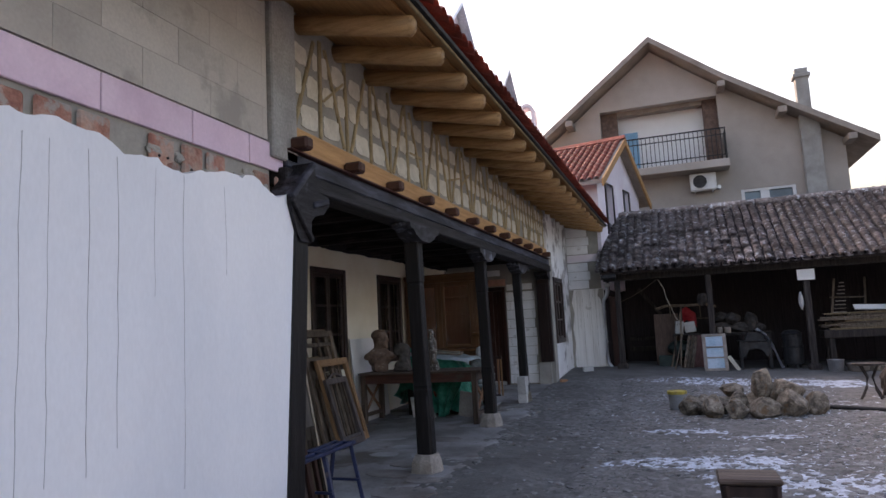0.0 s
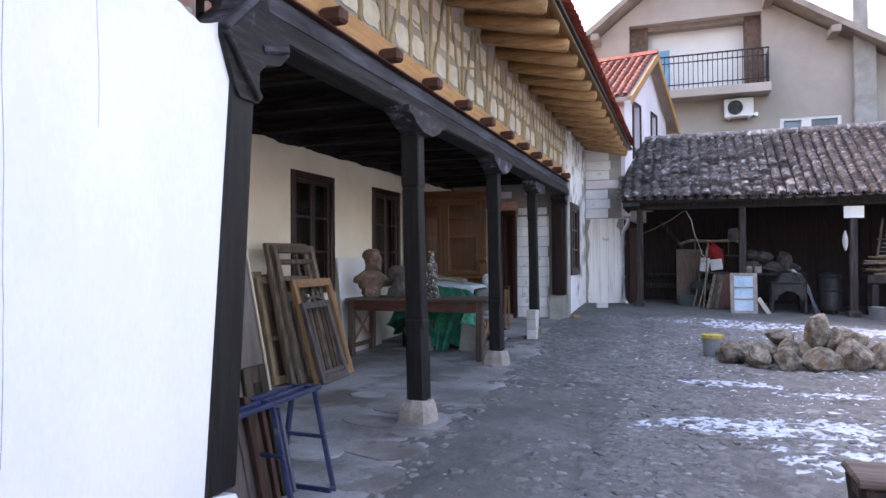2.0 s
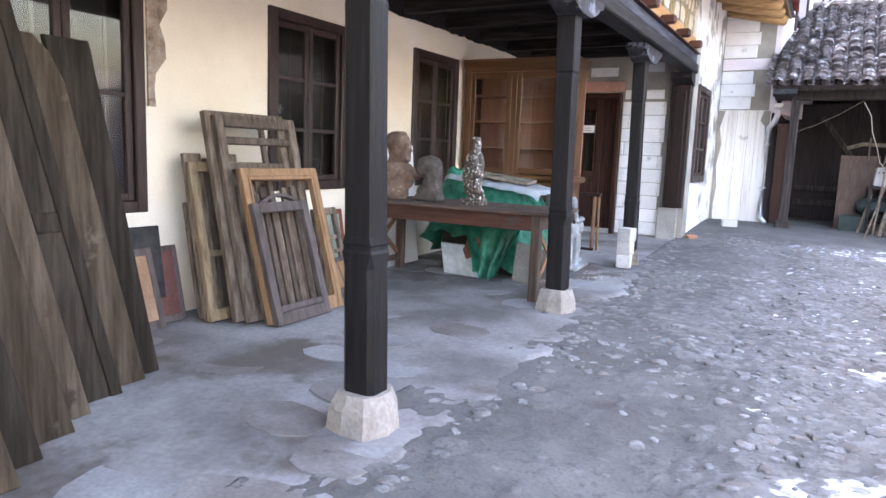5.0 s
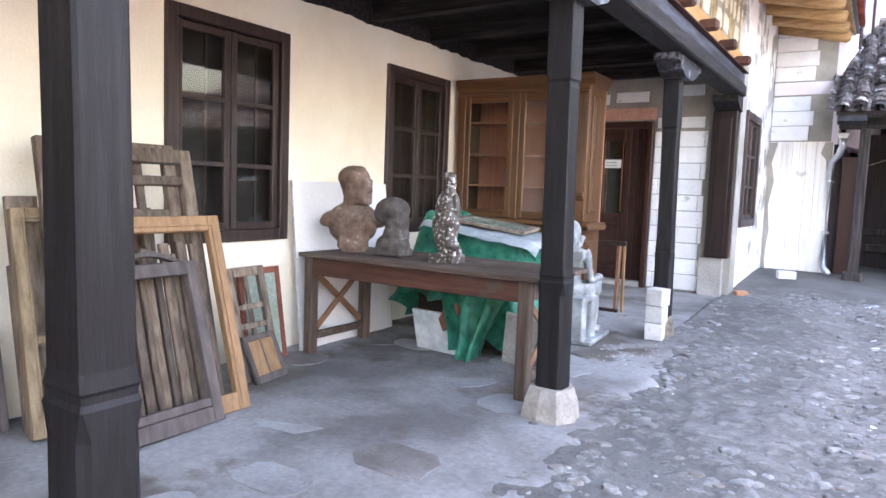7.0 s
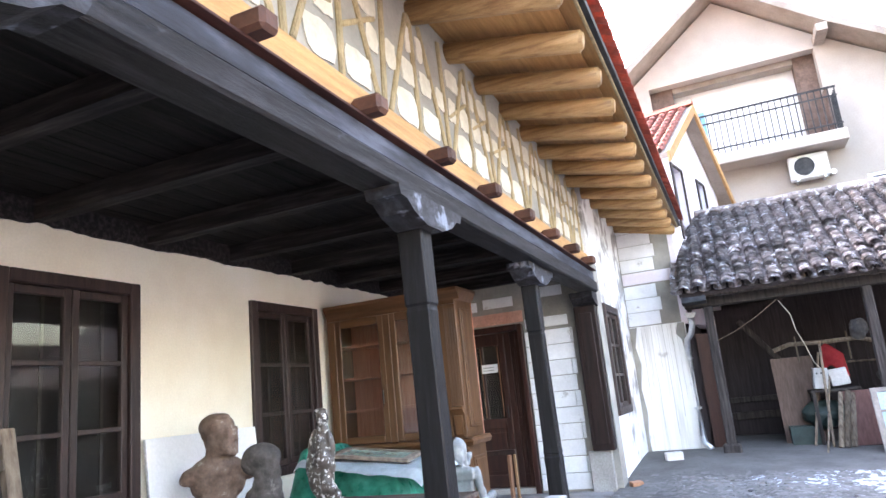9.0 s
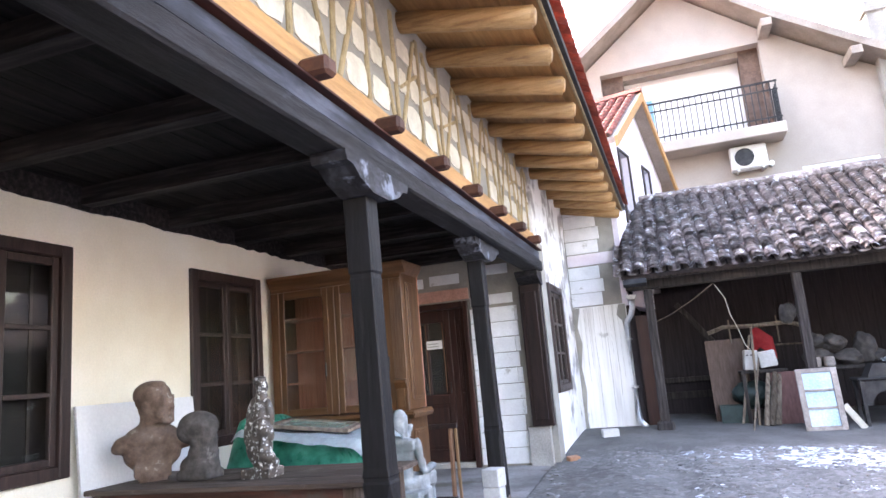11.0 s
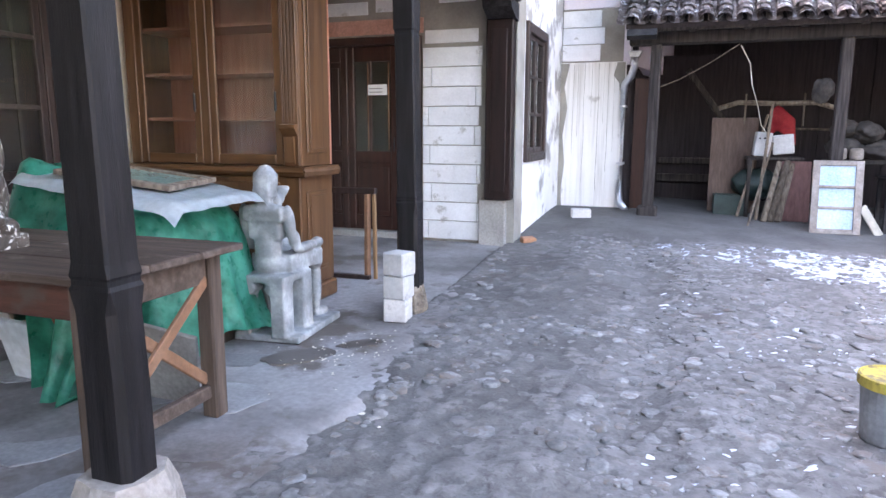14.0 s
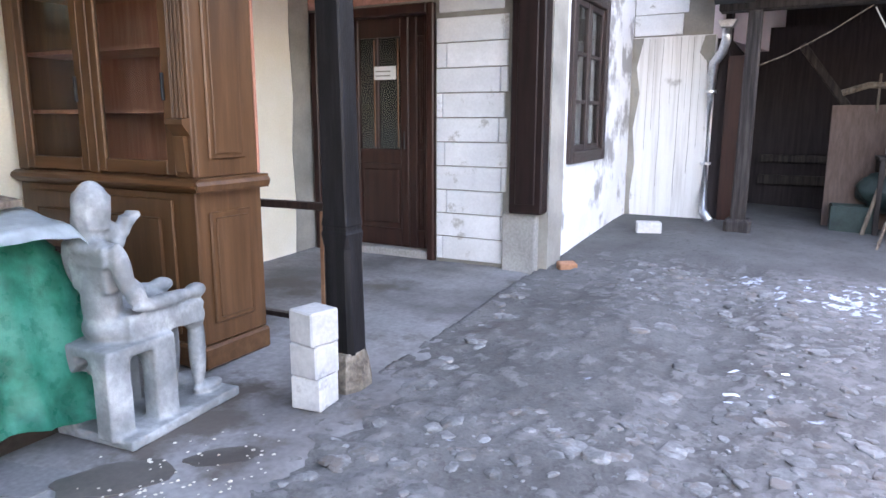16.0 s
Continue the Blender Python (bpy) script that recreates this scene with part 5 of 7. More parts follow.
        part("rail", span(a + 0.065, b - 0.065, Y0 + 0.002, Y0 + 0.028, U0 + 0.01, U0 + 0.085, 0.006), WX, dd)
        part("rail", span(a + 0.065, b - 0.065, Y0 + 0.002, Y0 + 0.028, U1 - 0.19, U1 - 0.10, 0.006), WX, dd)
        part("pane", span(a + 0.06, b - 0.06, Y0 + 0.013, Y0 + 0.017, U0 + 0.08, U1 - 0.18), M["glass"], dd)
        part("door_handle", span(b - 0.055, b - 0.040, Y0 - 0.018, Y0 + 0.001, 1.48, 1.62, 0.004), M["dark_metal"], dd, "thin dark iron pull")
    part("frieze", span(X0, X1, Y0, Y0 + 0.028, U1 - 0.099, U1, 0.004), WX, ob)
    part("cornice", prism([(Y0 - 0.002, 2.44), (Y0 - 0.03, 2.48), (Y0 - 0.06, 2.53), (Y0 - 0.06, 2.56), (Y1, 2.56), (Y1, 2.531), (Y0 - 0.002, 2.531)], "x", X0, X1 + 0.06), WX, ob)
    part("cornice", prism([(X1 + 0.002, 2.44), (X1 + 0.03, 2.48), (X1 + 0.06, 2.53), (X1 + 0.002, 2.53)], "y", Y0, Y1), W, ob)
    return ob


cabinet()


# ---- table ----
def work_table():
    T = M["tablewood"]
    ob = empty("work_table", (-4.05, 10.46, 0.0), "long old brown wooden table with crossed end braces", "table")
    for a, b in ((10.02, 10.30), (10.305, 10.59), (10.595, 10.88)):
        part("top_plank", span(-5.08, -2.99, a, b, 0.80, 0.832, 0.006), T, ob)
    for a, b in ((10.08, 10.11), (10.79, 10.82)):
        part("apron", span(-4.98, -3.10, a, b, 0.655, 0.799, 0.006), M["tableapron"], ob, "red-brown stained apron")
    for x in (-5.02, -3.12):
        part("end_apron", span(x - 0.02, x + 0.02, 10.115, 10.785, 0.66, 0.799, 0.005), T, ob)
        for y in (10.115, 10.785):
            part("leg", span(x - 0.042, x + 0.042, y - 0.042, y + 0.042, zg(y) + 0.01, 0.80, 0.008), M["tableleg"], ob)
        part("stretcher", span(x - 0.02, x + 0.02, 10.157, 10.743, 0.12, 0.18, 0.005), T, ob)
        part("cross_brace", bar((x + 0.012, 10.15, 0.20), (x + 0.012, 10.75, 0.68), 0.022, 0.05, 0.004), M["brace"], ob, "orange-brown cross brace")
        part("cross_brace", bar((x - 0.014, 10.75, 0.20), (x - 0.014, 10.15, 0.68), 0.022, 0.05, 0.004), M["brace"], ob, "orange-brown cross brace")
    return ob


M["tablewood"] = mat("old brown table wood", [(0.052, 0.034, 0.025), (0.088, 0.060, 0.045), (0.135, 0.098, 0.077)], 2.2, WOODX, 0.7, 0.3, fvar=0.1, dirt=(0.19, 0.15, 0.125), dirt_scale=4, dirt_amount=0.15)
M["tableleg"] = mat("old brown leg wood", [(0.048, 0.031, 0.022), (0.085, 0.058, 0.042), (0.125, 0.09, 0.068)], 3, WOODZ, 0.75, 0.3, fvar=0.1)
M["tableapron"] = mat("red brown apron", [(0.055, 0.021, 0.014), (0.105, 0.042, 0.028)], 3, WOODX, 0.55, 0.25, dirt=(0.075, 0.055, 0.043), dirt_scale=3.5, dirt_amount=0.4)
work_table()


# ---- sculptures: each one plain mesh ----
def sculpture(name, blobs, material, voxel, label, category="sculpture", smooth_steps=6):
    """Overlapping rounded forms fused into one surface. blob: centre, radii, turn in degrees about x, y, z."""
    bm = bmesh.new()
    for c, r, *turn in blobs:
        rot = Euler([radians(a) for a in (turn[0] if turn else (0, 0, 0))]).to_matrix().to_4x4()
        if len(r) == 4:
            bmesh.ops.create_cube(bm, size=2.0, matrix=Matrix.Translation(c) @ rot @ Matrix.Diagonal((*r[:3], 1)))
        else:
            bmesh.ops.create_icosphere(bm, subdivisions=3, radius=1.0, matrix=Matrix.Translation(c) @ rot @ Matrix.Diagonal((*r, 1)))
    ob = solid(name, bm, material, label, category, smooth=True)
    m = ob.modifiers.new("fuse", "REMESH")
    m.mode, m.voxel_size, m.use_smooth_shade = "VOXEL", voxel, True
    s = ob.modifiers.new("soften", "SMOOTH")
    s.factor, s.iterations = 0.5, smooth_steps
    return ob


M["clay"] = mat("brown clay bust", [(0.095, 0.058, 0.040), (0.155, 0.100, 0.072), (0.21, 0.145, 0.11)], 9, rough=0.7, bump=0.25, dirt=(0.42, 0.37, 0.32), dirt_scale=9, dirt_amount=0.12)
M["darkclay"] = mat("dark stone bust", [(0.055, 0.048, 0.043), (0.12, 0.105, 0.095)], 12, rough=0.9, bump=0.5, dirt=(0.22, 0.20, 0.18), dirt_scale=7, dirt_amount=0.2)
M["chipped"] = mat("chipped brown and white paint", [(0.05, 0.04, 0.033), (0.10, 0.08, 0.065)], 12, rough=0.4, bump=0.4, dirt=(0.72, 0.70, 0.66), dirt_scale=34, dirt_amount=0.38)
M["plaster"] = mat("grey white plaster figure", [(0.13, 0.137, 0.138), (0.25, 0.263, 0.266), (0.44, 0.455, 0.455)], 6, rough=0.75, bump=0.6, fine=34, fvar=0.10, contrast=0.7, dirt=(0.20, 0.207, 0.208), dirt_scale=2.6, dirt_amount=0.5)
bx, by, bz = -4.86, 10.42, 0.832
fd, sd = Vector((0.985, 0.174, 0)), Vector((0.174, -0.985, 0))
hd = Vector((bx + 0.035, by - 0.01, bz + 0.505))
face = lambda f, s, u: tuple(hd + fd * f + sd * s + Vector((0, 0, u * 1.16)))
FT = (0, 0, 10)
TT = (0, 0, 46)
ua = Vector((math.cos(radians(46)), math.sin(radians(46)), 0))
chest = lambda u, h: tuple(Vector((bx, by, bz + h)) + ua * u)
bust = [(chest(0, 0.035), (0.090, 0.075, 0.040, 1), TT), (chest(0, 0.11), (0.115, 0.080, 0.085, 1), TT), (chest(0, 0.19), (0.175, 0.10, 0.15), TT), (chest(0, 0.265), (0.245, 0.10, 0.075), TT), (chest(0, 0.305), (0.17, 0.088, 0.075), TT), (chest(0.01, 0.385), (0.092, 0.09, 0.14), TT), (chest(0.0, 0.335), (0.125, 0.088, 0.06), TT),
        (face(0.0, 0, 0.0), (0.118, 0.10, 0.15), FT), (face(0.015, 0, -0.03), (0.088, 0.070, 0.095, 1), FT), (face(-0.025, 0, 0.06), (0.128, 0.112, 0.095), FT), (face(0.115, 0, -0.01), (0.022, 0.015, 0.036), FT), (face(0.128, 0, -0.022), (0.016, 0.017, 0.012), FT), (face(0.098, 0, 0.034), (0.020, 0.068, 0.014), FT), (face(0.100, 0, -0.062), (0.016, 0.034, 0.011), FT), (face(0.092, 0, -0.105), (0.030, 0.036, 0.024), FT), (face(0.06, 0.066, -0.04), (0.04, 0.022, 0.05), FT), (face(0.085, 0.045, 0.012), (0.012, 0.020, 0.008), FT),
        (face(-0.015, 0.092, -0.005), (0.026, 0.014, 0.038), FT), (face(-0.055, 0.065, 0.03), (0.055, 0.03, 0.07), FT), (face(0.03, 0.03, 0.118), (0.06, 0.06, 0.025), FT)]
for s in (-1, 1):
    bust += [(chest(s * 0.175, 0.245), (0.085, 0.075, 0.052), (0, s * 16, 46)), (chest(s * 0.10, 0.19), (0.085, 0.095, 0.10), TT)]
bust = [((bx + (c[0] - bx) * 1.06, by + (c[1] - by) * 1.06, bz + (c[2] - bz) * 1.05), (*[q * 1.06 for q in r[:3]], *r[3:]), *t) for c, r, *t in bust]
sculpture("clay_bust", bust, M["clay"], 0.0075, "brown clay male bust on the old wooden table", smooth_steps=6)
bx, by = -4.43, 10.40
sculpture("stone_bust", [((bx, by, bz + 0.03), (0.13, 0.10, 0.03, 1)), ((bx, by, bz + 0.09), (0.15, 0.11, 0.09)), ((bx + 0.03, by, bz + 0.17), (0.11, 0.10, 0.09)), ((bx + 0.02, by, bz + 0.27), (0.09, 0.09, 0.10)), ((bx - 0.01, by, bz + 0.36), (0.15, 0.12, 0.105)), ((bx + 0.08, by, bz + 0.26), (0.06, 0.07, 0.06)), ((bx - 0.07, by - 0.02, bz + 0.33), (0.08, 0.10, 0.09)), ((bx + 0.12, by - 0.01, bz + 0.31), (0.03, 0.03, 0.03))],
          M["darkclay"], 0.012, "small dark rough stone bust on the table")
bx, by = -3.91, 10.38
sculpture("painted_statuette", [((bx, by, bz + 0.03), (0.108, 0.09, 0.032, 1)), ((bx + 0.03, by, bz + 0.09), (0.09, 0.085, 0.05)), ((bx - 0.02, by, bz + 0.22), (0.095, 0.085, 0.16)), ((bx - 0.055, by + 0.02, bz + 0.20), (0.05, 0.07, 0.09)), ((bx + 0.045, by - 0.03, bz + 0.19), (0.045, 0.06, 0.10)), ((bx + 0.02, by - 0.05, bz + 0.31), (0.06, 0.045, 0.08), (10, 20, 0)), ((bx - 0.06, by, bz + 0.30), (0.07, 0.06, 0.13), (0, 12, 0)), ((bx, by, bz + 0.40), (0.070, 0.060, 0.11)), ((bx + 0.05, by - 0.02, bz + 0.30), (0.05, 0.05, 0.09), (0, -18, 0)), ((bx - 0.075, by, bz + 0.43), (0.03, 0.03, 0.10), (0, 18, 0)), ((bx + 0.07, by, bz + 0.42), (0.028, 0.03, 0.10), (0, -10, 0)), ((bx + 0.01, by, bz + 0.52), (0.045, 0.04, 0.06)), ((bx + 0.015, by, bz + 0.59), (0.042, 0.045, 0.055)), ((bx + 0.0, by, bz + 0.64), (0.05, 0.04, 0.025)), ((bx + 0.07, by - 0.05, bz + 0.13), (0.06, 0.05, 0.05)), ((bx - 0.07, by + 0.03, bz + 0.15), (0.05, 0.06, 0.07))],
          M["chipped"], 0.007, "slender standing figure with chipped brown and white paint", smooth_steps=1)
sx, sy, sz = -3.53, 11.92, 0.05
figure = [((sx, sy + 0.17, sz + 0.012), (0.225, 0.33, 0.024, 1), (0, 0, 5)), ((sx, sy, sz + 0.385), (0.178, 0.170, 0.024, 1)), ((sx, sy - 0.01, sz + 0.46), (0.130, 0.11, 0.085)), ((sx, sy - 0.04, sz + 0.56), (0.072, 0.050, 0.20, 1)), ((sx, sy - 0.05, sz + 0.58), (0.092, 0.066, 0.20)), ((sx, sy - 0.06, sz + 0.71), (0.112, 0.044, 0.085, 1), (6, 0, 0)),
          ((sx, sy - 0.07, sz + 0.785), (0.135, 0.045, 0.045, 1)), ((sx, sy - 0.07, sz + 0.81), (0.160, 0.062, 0.042)), ((sx, sy - 0.055, sz + 0.88), (0.042, 0.040, 0.10)), ((sx, sy - 0.055, sz + 0.96), (0.058, 0.056, 0.075, 1), (-6, 0, 0)), ((sx, sy - 0.05, sz + 0.975), (0.072, 0.074, 0.115)), ((sx, sy - 0.095, sz + 0.86), (0.048, 0.024, 0.15), (6, 0, 0)), ((sx, sy + 0.02, sz + 0.87), (0.036, 0.060, 0.045), (-30, 0, 0)),
          ((sx + 0.01, sy + 0.085, sz + 0.885), (0.034, 0.018, 0.042, 1), (-28, 0, 12)), ((sx + 0.012, sy + 0.115, sz + 0.918), (0.040, 0.036, 0.014, 1), (30, 0, 14)), ((sx + 0.01, sy + 0.05, sz + 0.825), (0.030, 0.034, 0.05), (-20, 0, 0))]
for s in (-1, 1):
    for dy in (-0.115, 0.115):
        figure.append(((sx + s * 0.128, sy + dy, sz + 0.19), (0.050, 0.058, 0.17, 1)))
        figure.append(((sx + s * 0.075, sy + dy, sz + 0.325), (0.035, 0.050, 0.035, 1), (0, s * 45, 0)))
    figure += [((sx + s * 0.09, sy + 0.17, sz + 0.465), (0.058, 0.20, 0.052, 1), (-3, 0, 0)), ((sx + s * 0.09, sy + 0.15, sz + 0.48), (0.066, 0.22, 0.064)), ((sx + s * 0.09, sy + 0.36, sz + 0.27), (0.040, 0.042, 0.22)), ((sx + s * 0.09, sy + 0.345, sz + 0.43), (0.055, 0.06, 0.07)), ((sx + s * 0.09, sy + 0.41, sz + 0.06), (0.045, 0.09, 0.03)),
               ((sx + s * 0.158, sy - 0.05, sz + 0.73), (0.036, 0.042, 0.12), (10, 0, 0)), ((sx + s * 0.160, sy + 0.0, sz + 0.62), (0.034, 0.046, 0.075), (22, 0, 0)), ((sx + s * 0.145, sy + 0.16, sz + 0.555), (0.034, 0.20, 0.034), (-2, 0, 9 * s)), ((sx + s * 0.115, sy + 0.35, sz + 0.553), (0.044, 0.060, 0.036), (0, 0, 12 * s))]
sculpture("seated_figure", figure, M["plaster"], 0.0085, "grey-white plaster figure seated on a stool and slab", smooth_steps=9)


# ---- covered pile behind the table ----
def drape(name, x0, x1, y0, y1, hfun, material, label, category, step=0.03, under=0.012):
    nx, ny = int((x1 - x0) / step), int((y1 - y0) / step)
    bm = bmesh.new()
    g = [[bm.verts.new((x0 + (x1 - x0) * i / nx, y0 + (y1 - y0) * j / ny, 0)) for i in range(nx + 1)] for j in range(ny + 1)]
    for row in g:
        for v in row:
            x, y, z = hfun(v.co.x, v.co.y)
            v.co = (x, y, z)
    for j in range(ny):
        for i in range(nx):
            bm.faces.new((g[j][i], g[j][i + 1], g[j + 1][i + 1], g[j + 1][i]))
    bmesh.ops.solidify(bm, geom=list(bm.faces), thickness=under)
    bmesh.ops.recalc_face_normals(bm, faces=bm.faces)
    return solid(name, bm, material, label, category, smooth=True)


def tarp_h(x, y):
    u = (x + 4.18) / 0.62
    v = (y - 11.47) / 0.53
    r = max(abs(u), abs(v)) * 0.75 + 0.25 * math.hypot(u, v) / 1.2
    top = 0.97 - 0.10 * u - 0.03 * v + 0.13 * math.exp(-((x + 4.60) / 0.13) ** 2)
    k = 1 / (1 + math.exp((r - 0.88) * 16))
    fold = 0.05 * noise.noise((x * 5, y * 5, 3)) + 0.06 * (0.3 - abs(noise.noise((x * 6 + y * 3, y * 5 - x * 2, 5)))) + 0.025 * (0.3 - abs(noise.noise((x * 15, y * 13, 8))))
    ang = math.atan2(v, u)
    wob = 1 + (1 - k) * 0.045 * math.sin(ang * 13 + 3 * noise.noise((x * 3, y * 3, 0))) + (1 - k) * 0.06 * noise.noise((x * 9, y * 9, 7))
    front = 1 / (1 + math.exp((y - 11.08) * 14))
    hem = 0.03 + front * (0.36 + 0.16 * noise.noise((x * 4, 1, 2))) / (1 + math.exp((x + 3.98) * 16))
    z = zg(y) + hem + (top - hem) * k + fold * (0.35 + 0.65 * k)
    return (-4.18 + (x + 4.18) * wob, 11.47 + (y - 11.47) * wob, max(zg(y) + 0.02, z))


M["brownleaf_dark"] = mat("dark hollow fill", [(0.022, 0.016, 0.012), (0.045, 0.034, 0.026)], 3, WOODX, 0.85, 0.3)
M["tarp"] = mat("green plastic tarpaulin", [(0.018, 0.18, 0.115), (0.036, 0.31, 0.205), (0.085, 0.43, 0.305)], 5, rough=0.32, bump=0.35, fine=18)
M["sheet"] = mat("thin white plastic sheet", [(0.52, 0.58, 0.60), (0.70, 0.74, 0.76)], 4, rough=0.4, bump=0.3, fine=15)
tarp = drape("green_tarpaulin", -4.82, -3.54, 10.92, 12.02, tarp_h, M["tarp"], "crumpled green plastic tarpaulin over a pile behind the table", "tarpaulin")


def flap():
    """A loose end of the tarpaulin hanging to the floor."""
    bm = bmesh.new()
    n, m = 14, 12
    g = []
    for j in range(m + 1):
        t = j / m
        w = 0.30 - 0.12 * t + 0.05 * math.sin(t * 5)
        c = -3.86 + 0.03 * t
        row = []
        for i in range(n + 1):
            s = i / n * 2 - 1
            row.append(bm.verts.new((c + s * w, 10.84 - 0.26 * t + 0.06 * math.sin(s * 9 + 2 * t) * (0.4 + t), 0.78 - 0.74 * t ** 1.1 * (1 - 0.12 * abs(s)))))
        g.append(row)
    for j in range(m):
        for i in range(n):
            bm.faces.new((g[j][i], g[j][i + 1], g[j + 1][i + 1], g[j + 1][i]))
    bmesh.ops.solidify(bm, geom=list(bm.faces), thickness=0.006)
    return bm


part("hanging_fold", flap(), M["tarp"], tarp, smooth=True)


def sheet_h(x, y):
    t = tarp_h(x, y)
    d = max(0.0, abs(x + 4.05) - 0.52) * 0.8 + max(0.0, abs(y - 11.42) - 0.36) * 0.9
    return (x, y, 1.055 - 0.13 * (x + 4.18) - d + 0.018 * noise.noise((x * 7, y * 7, 9)))


drape("plastic_sheet", -4.62, -3.48, 11.0, 11.84, sheet_h, M["sheet"], "crumpled white plastic sheet over the green tarpaulin", "sheet", under=0.005)
fr = empty("salvaged_window", (-4.1, 11.45, 1.06), "old wooden sash with greenish glass lying on the sheet", "window")
tilt = Matrix.Translation((-4.08, 11.42, 1.075)) @ Matrix.Rotation(radians(7.5), 4, "Y") @ Matrix.Rotation(radians(12), 4, "Z")
for a, b, c, e in ((-0.34, 0.34, -0.27, -0.21), (-0.34, 0.34, 0.21, 0.27), (-0.34, -0.28, -0.21, 0.21), (0.28, 0.34, -0.21, 0.21)):
    bm = span(a, b, c, e, -0.012, 0.018, 0.004)
    bmesh.ops.transform(bm, matrix=tilt, verts=bm.verts)
    part("frame_bar", bm, M["oldwood"], fr)
bm = span(-0.29, 0.29, -0.22, 0.22, 0.0, 0.004)
bmesh.ops.transform(bm, matrix=tilt, verts=bm.verts)
part("pane", bm, mat("greenish old glass", [(0.20, 0.30, 0.25), (0.30, 0.40, 0.34)], 3, rough=0.15, bump=0.0), fr)
# made-up dark box, stands in for the shade in the tarpaulin's hollow
bx_under = empty("dark_fill_box", (-4.2, 11.5, zg(11.5)), "added dark box filling the shaded hollow under the green tarpaulin", "crate")
for a, b, c, e in ((-4.66, -3.74, 11.10, 11.13), (-4.66, -3.74, 11.85, 11.88), (-4.66, -4.63, 11.131, 11.849), (-3.77, -3.74, 11.131, 11.849)):
    part("crate_side", span(a, b, c, e, zg(11.5) + 0.012, 0.84, 0.006), M["brownleaf_dark"], bx_under)
# boards and a terracotta lump under the pile's front
solid("white_board", box((-4.26, 10.79, 0.19), (0.42, 0.03, 0.36), Euler((radians(14), 0, radians(-4))).to_matrix(), 0.004), M["sheet"], "white board leaning under the table", "board")
solid("grey_board", box((-3.42, 10.80, 0.22), (0.38, 0.025, 0.44), Euler((radians(18), radians(10), radians(8))).to_matrix(), 0.004), M["concrete"], "grey board leaning under the table", "board")
sculpture("terracotta_lump", [((-4.08, 10.74, 0.36), (0.085, 0.02, 0.07, 1), (0, 18, 0)), ((-4.13, 10.745, 0.29), (0.05, 0.018, 0.06, 1), (0, -25, 0)), ((-4.04, 10.745, 0.43), (0.05, 0.02, 0.035), (0, 30, 0))], mat("terracotta", [(0.16, 0.06, 0.04), (0.26, 0.11, 0.075)], 8, rough=0.85), 0.010, "reddish terracotta fragment under the table", "fragment")
# pale panel against the wall
M["palewood2"] = mat("grey paper edge", [(0.46, 0.45, 0.44), (0.60, 0.59, 0.58)], 6)
pb = empty("plasterboard_panel", (-5.14, 10.72, zg(10.7) + 0.012), "white plasterboard panel leaning on the porch wall", "panel")
for nm, c, d, mt in (("board_face", 0.0, (0.021, 1.22, 1.40), "house_white"), ("paper_edge", -0.6125, (0.023, 0.006, 1.40), "palewood2"), ("paper_edge", 0.6125, (0.023, 0.006, 1.40), "palewood2")):
    part(nm, box((-5.19, 10.72 + c, 0.70), d, Euler((0, radians(-5.5), 0)).to_matrix(), 0.002), M[mt], pb)


# ---- things leaning on the wall ----
def leaning(name, foot, w, h, t, lean, yaw, build, label, category, group="", material=None, arch=False, bead=0.0):
    """build(put) makes parts in a frame: u across, v up, w depth; then the thing is leaned back and turned."""
    ob = empty(name, foot, label, category, group=group)
    T = Matrix.Translation(foot) @ Matrix.Rotation(radians(yaw), 4, "Z") @ Matrix.Rotation(radians(-lean), 4, "Y")

    def put(nm, u0, u1, v0, v1, d0=0.0, d1=None, mt=None, lab="", bevel=0.005):
        bm = span(d0, t if d1 is None else d1, u0 - w / 2, u1 - w / 2, v0, v1, bevel)
        bmesh.ops.transform(bm, matrix=T, verts=bm.verts)
        return part(nm, bm, mt or material or M["oldwood"], ob, lab)

    def cut(nm, pts, d0, d1, mt=None, lab=""):
        bm = prism([(u - w / 2, v) for u, v in pts], "x", d0, d1)
        bmesh.ops.transform(bm, matrix=T, verts=bm.verts)
        return part(nm, bm, mt or material or M["oldwood"], ob, lab)
    build(put, w, h, t)
    if arch:
        v0, r = h - 0.005, 0.075
        top = [(w * (0.12 + 0.76 * i / 12), v0 + r * math.sin(math.pi * i / 12)) for i in range(13)]
        low = [(w * (0.22 + 0.56 * i / 12), v0 + 0.004 + (r - 0.03) * math.sin(math.pi * i / 12)) for i in range(13)]
        for i in range(12):
            cut("arch_piece", [top[i], top[i + 1], low[i + 1], low[i]], 0.004, t - 0.004)
    if bead:
        for a, b, c, e in ((bead, bead + 0.012, 0.02, h - bead), (w - bead - 0.012, w - bead, 0.02, h - bead), (bead + 0.012, w - bead - 0.012, h - bead - 0.012, h - bead)):
            put("bead", a, b, c, e, t, t + 0.010, bevel=0.003)
    return ob


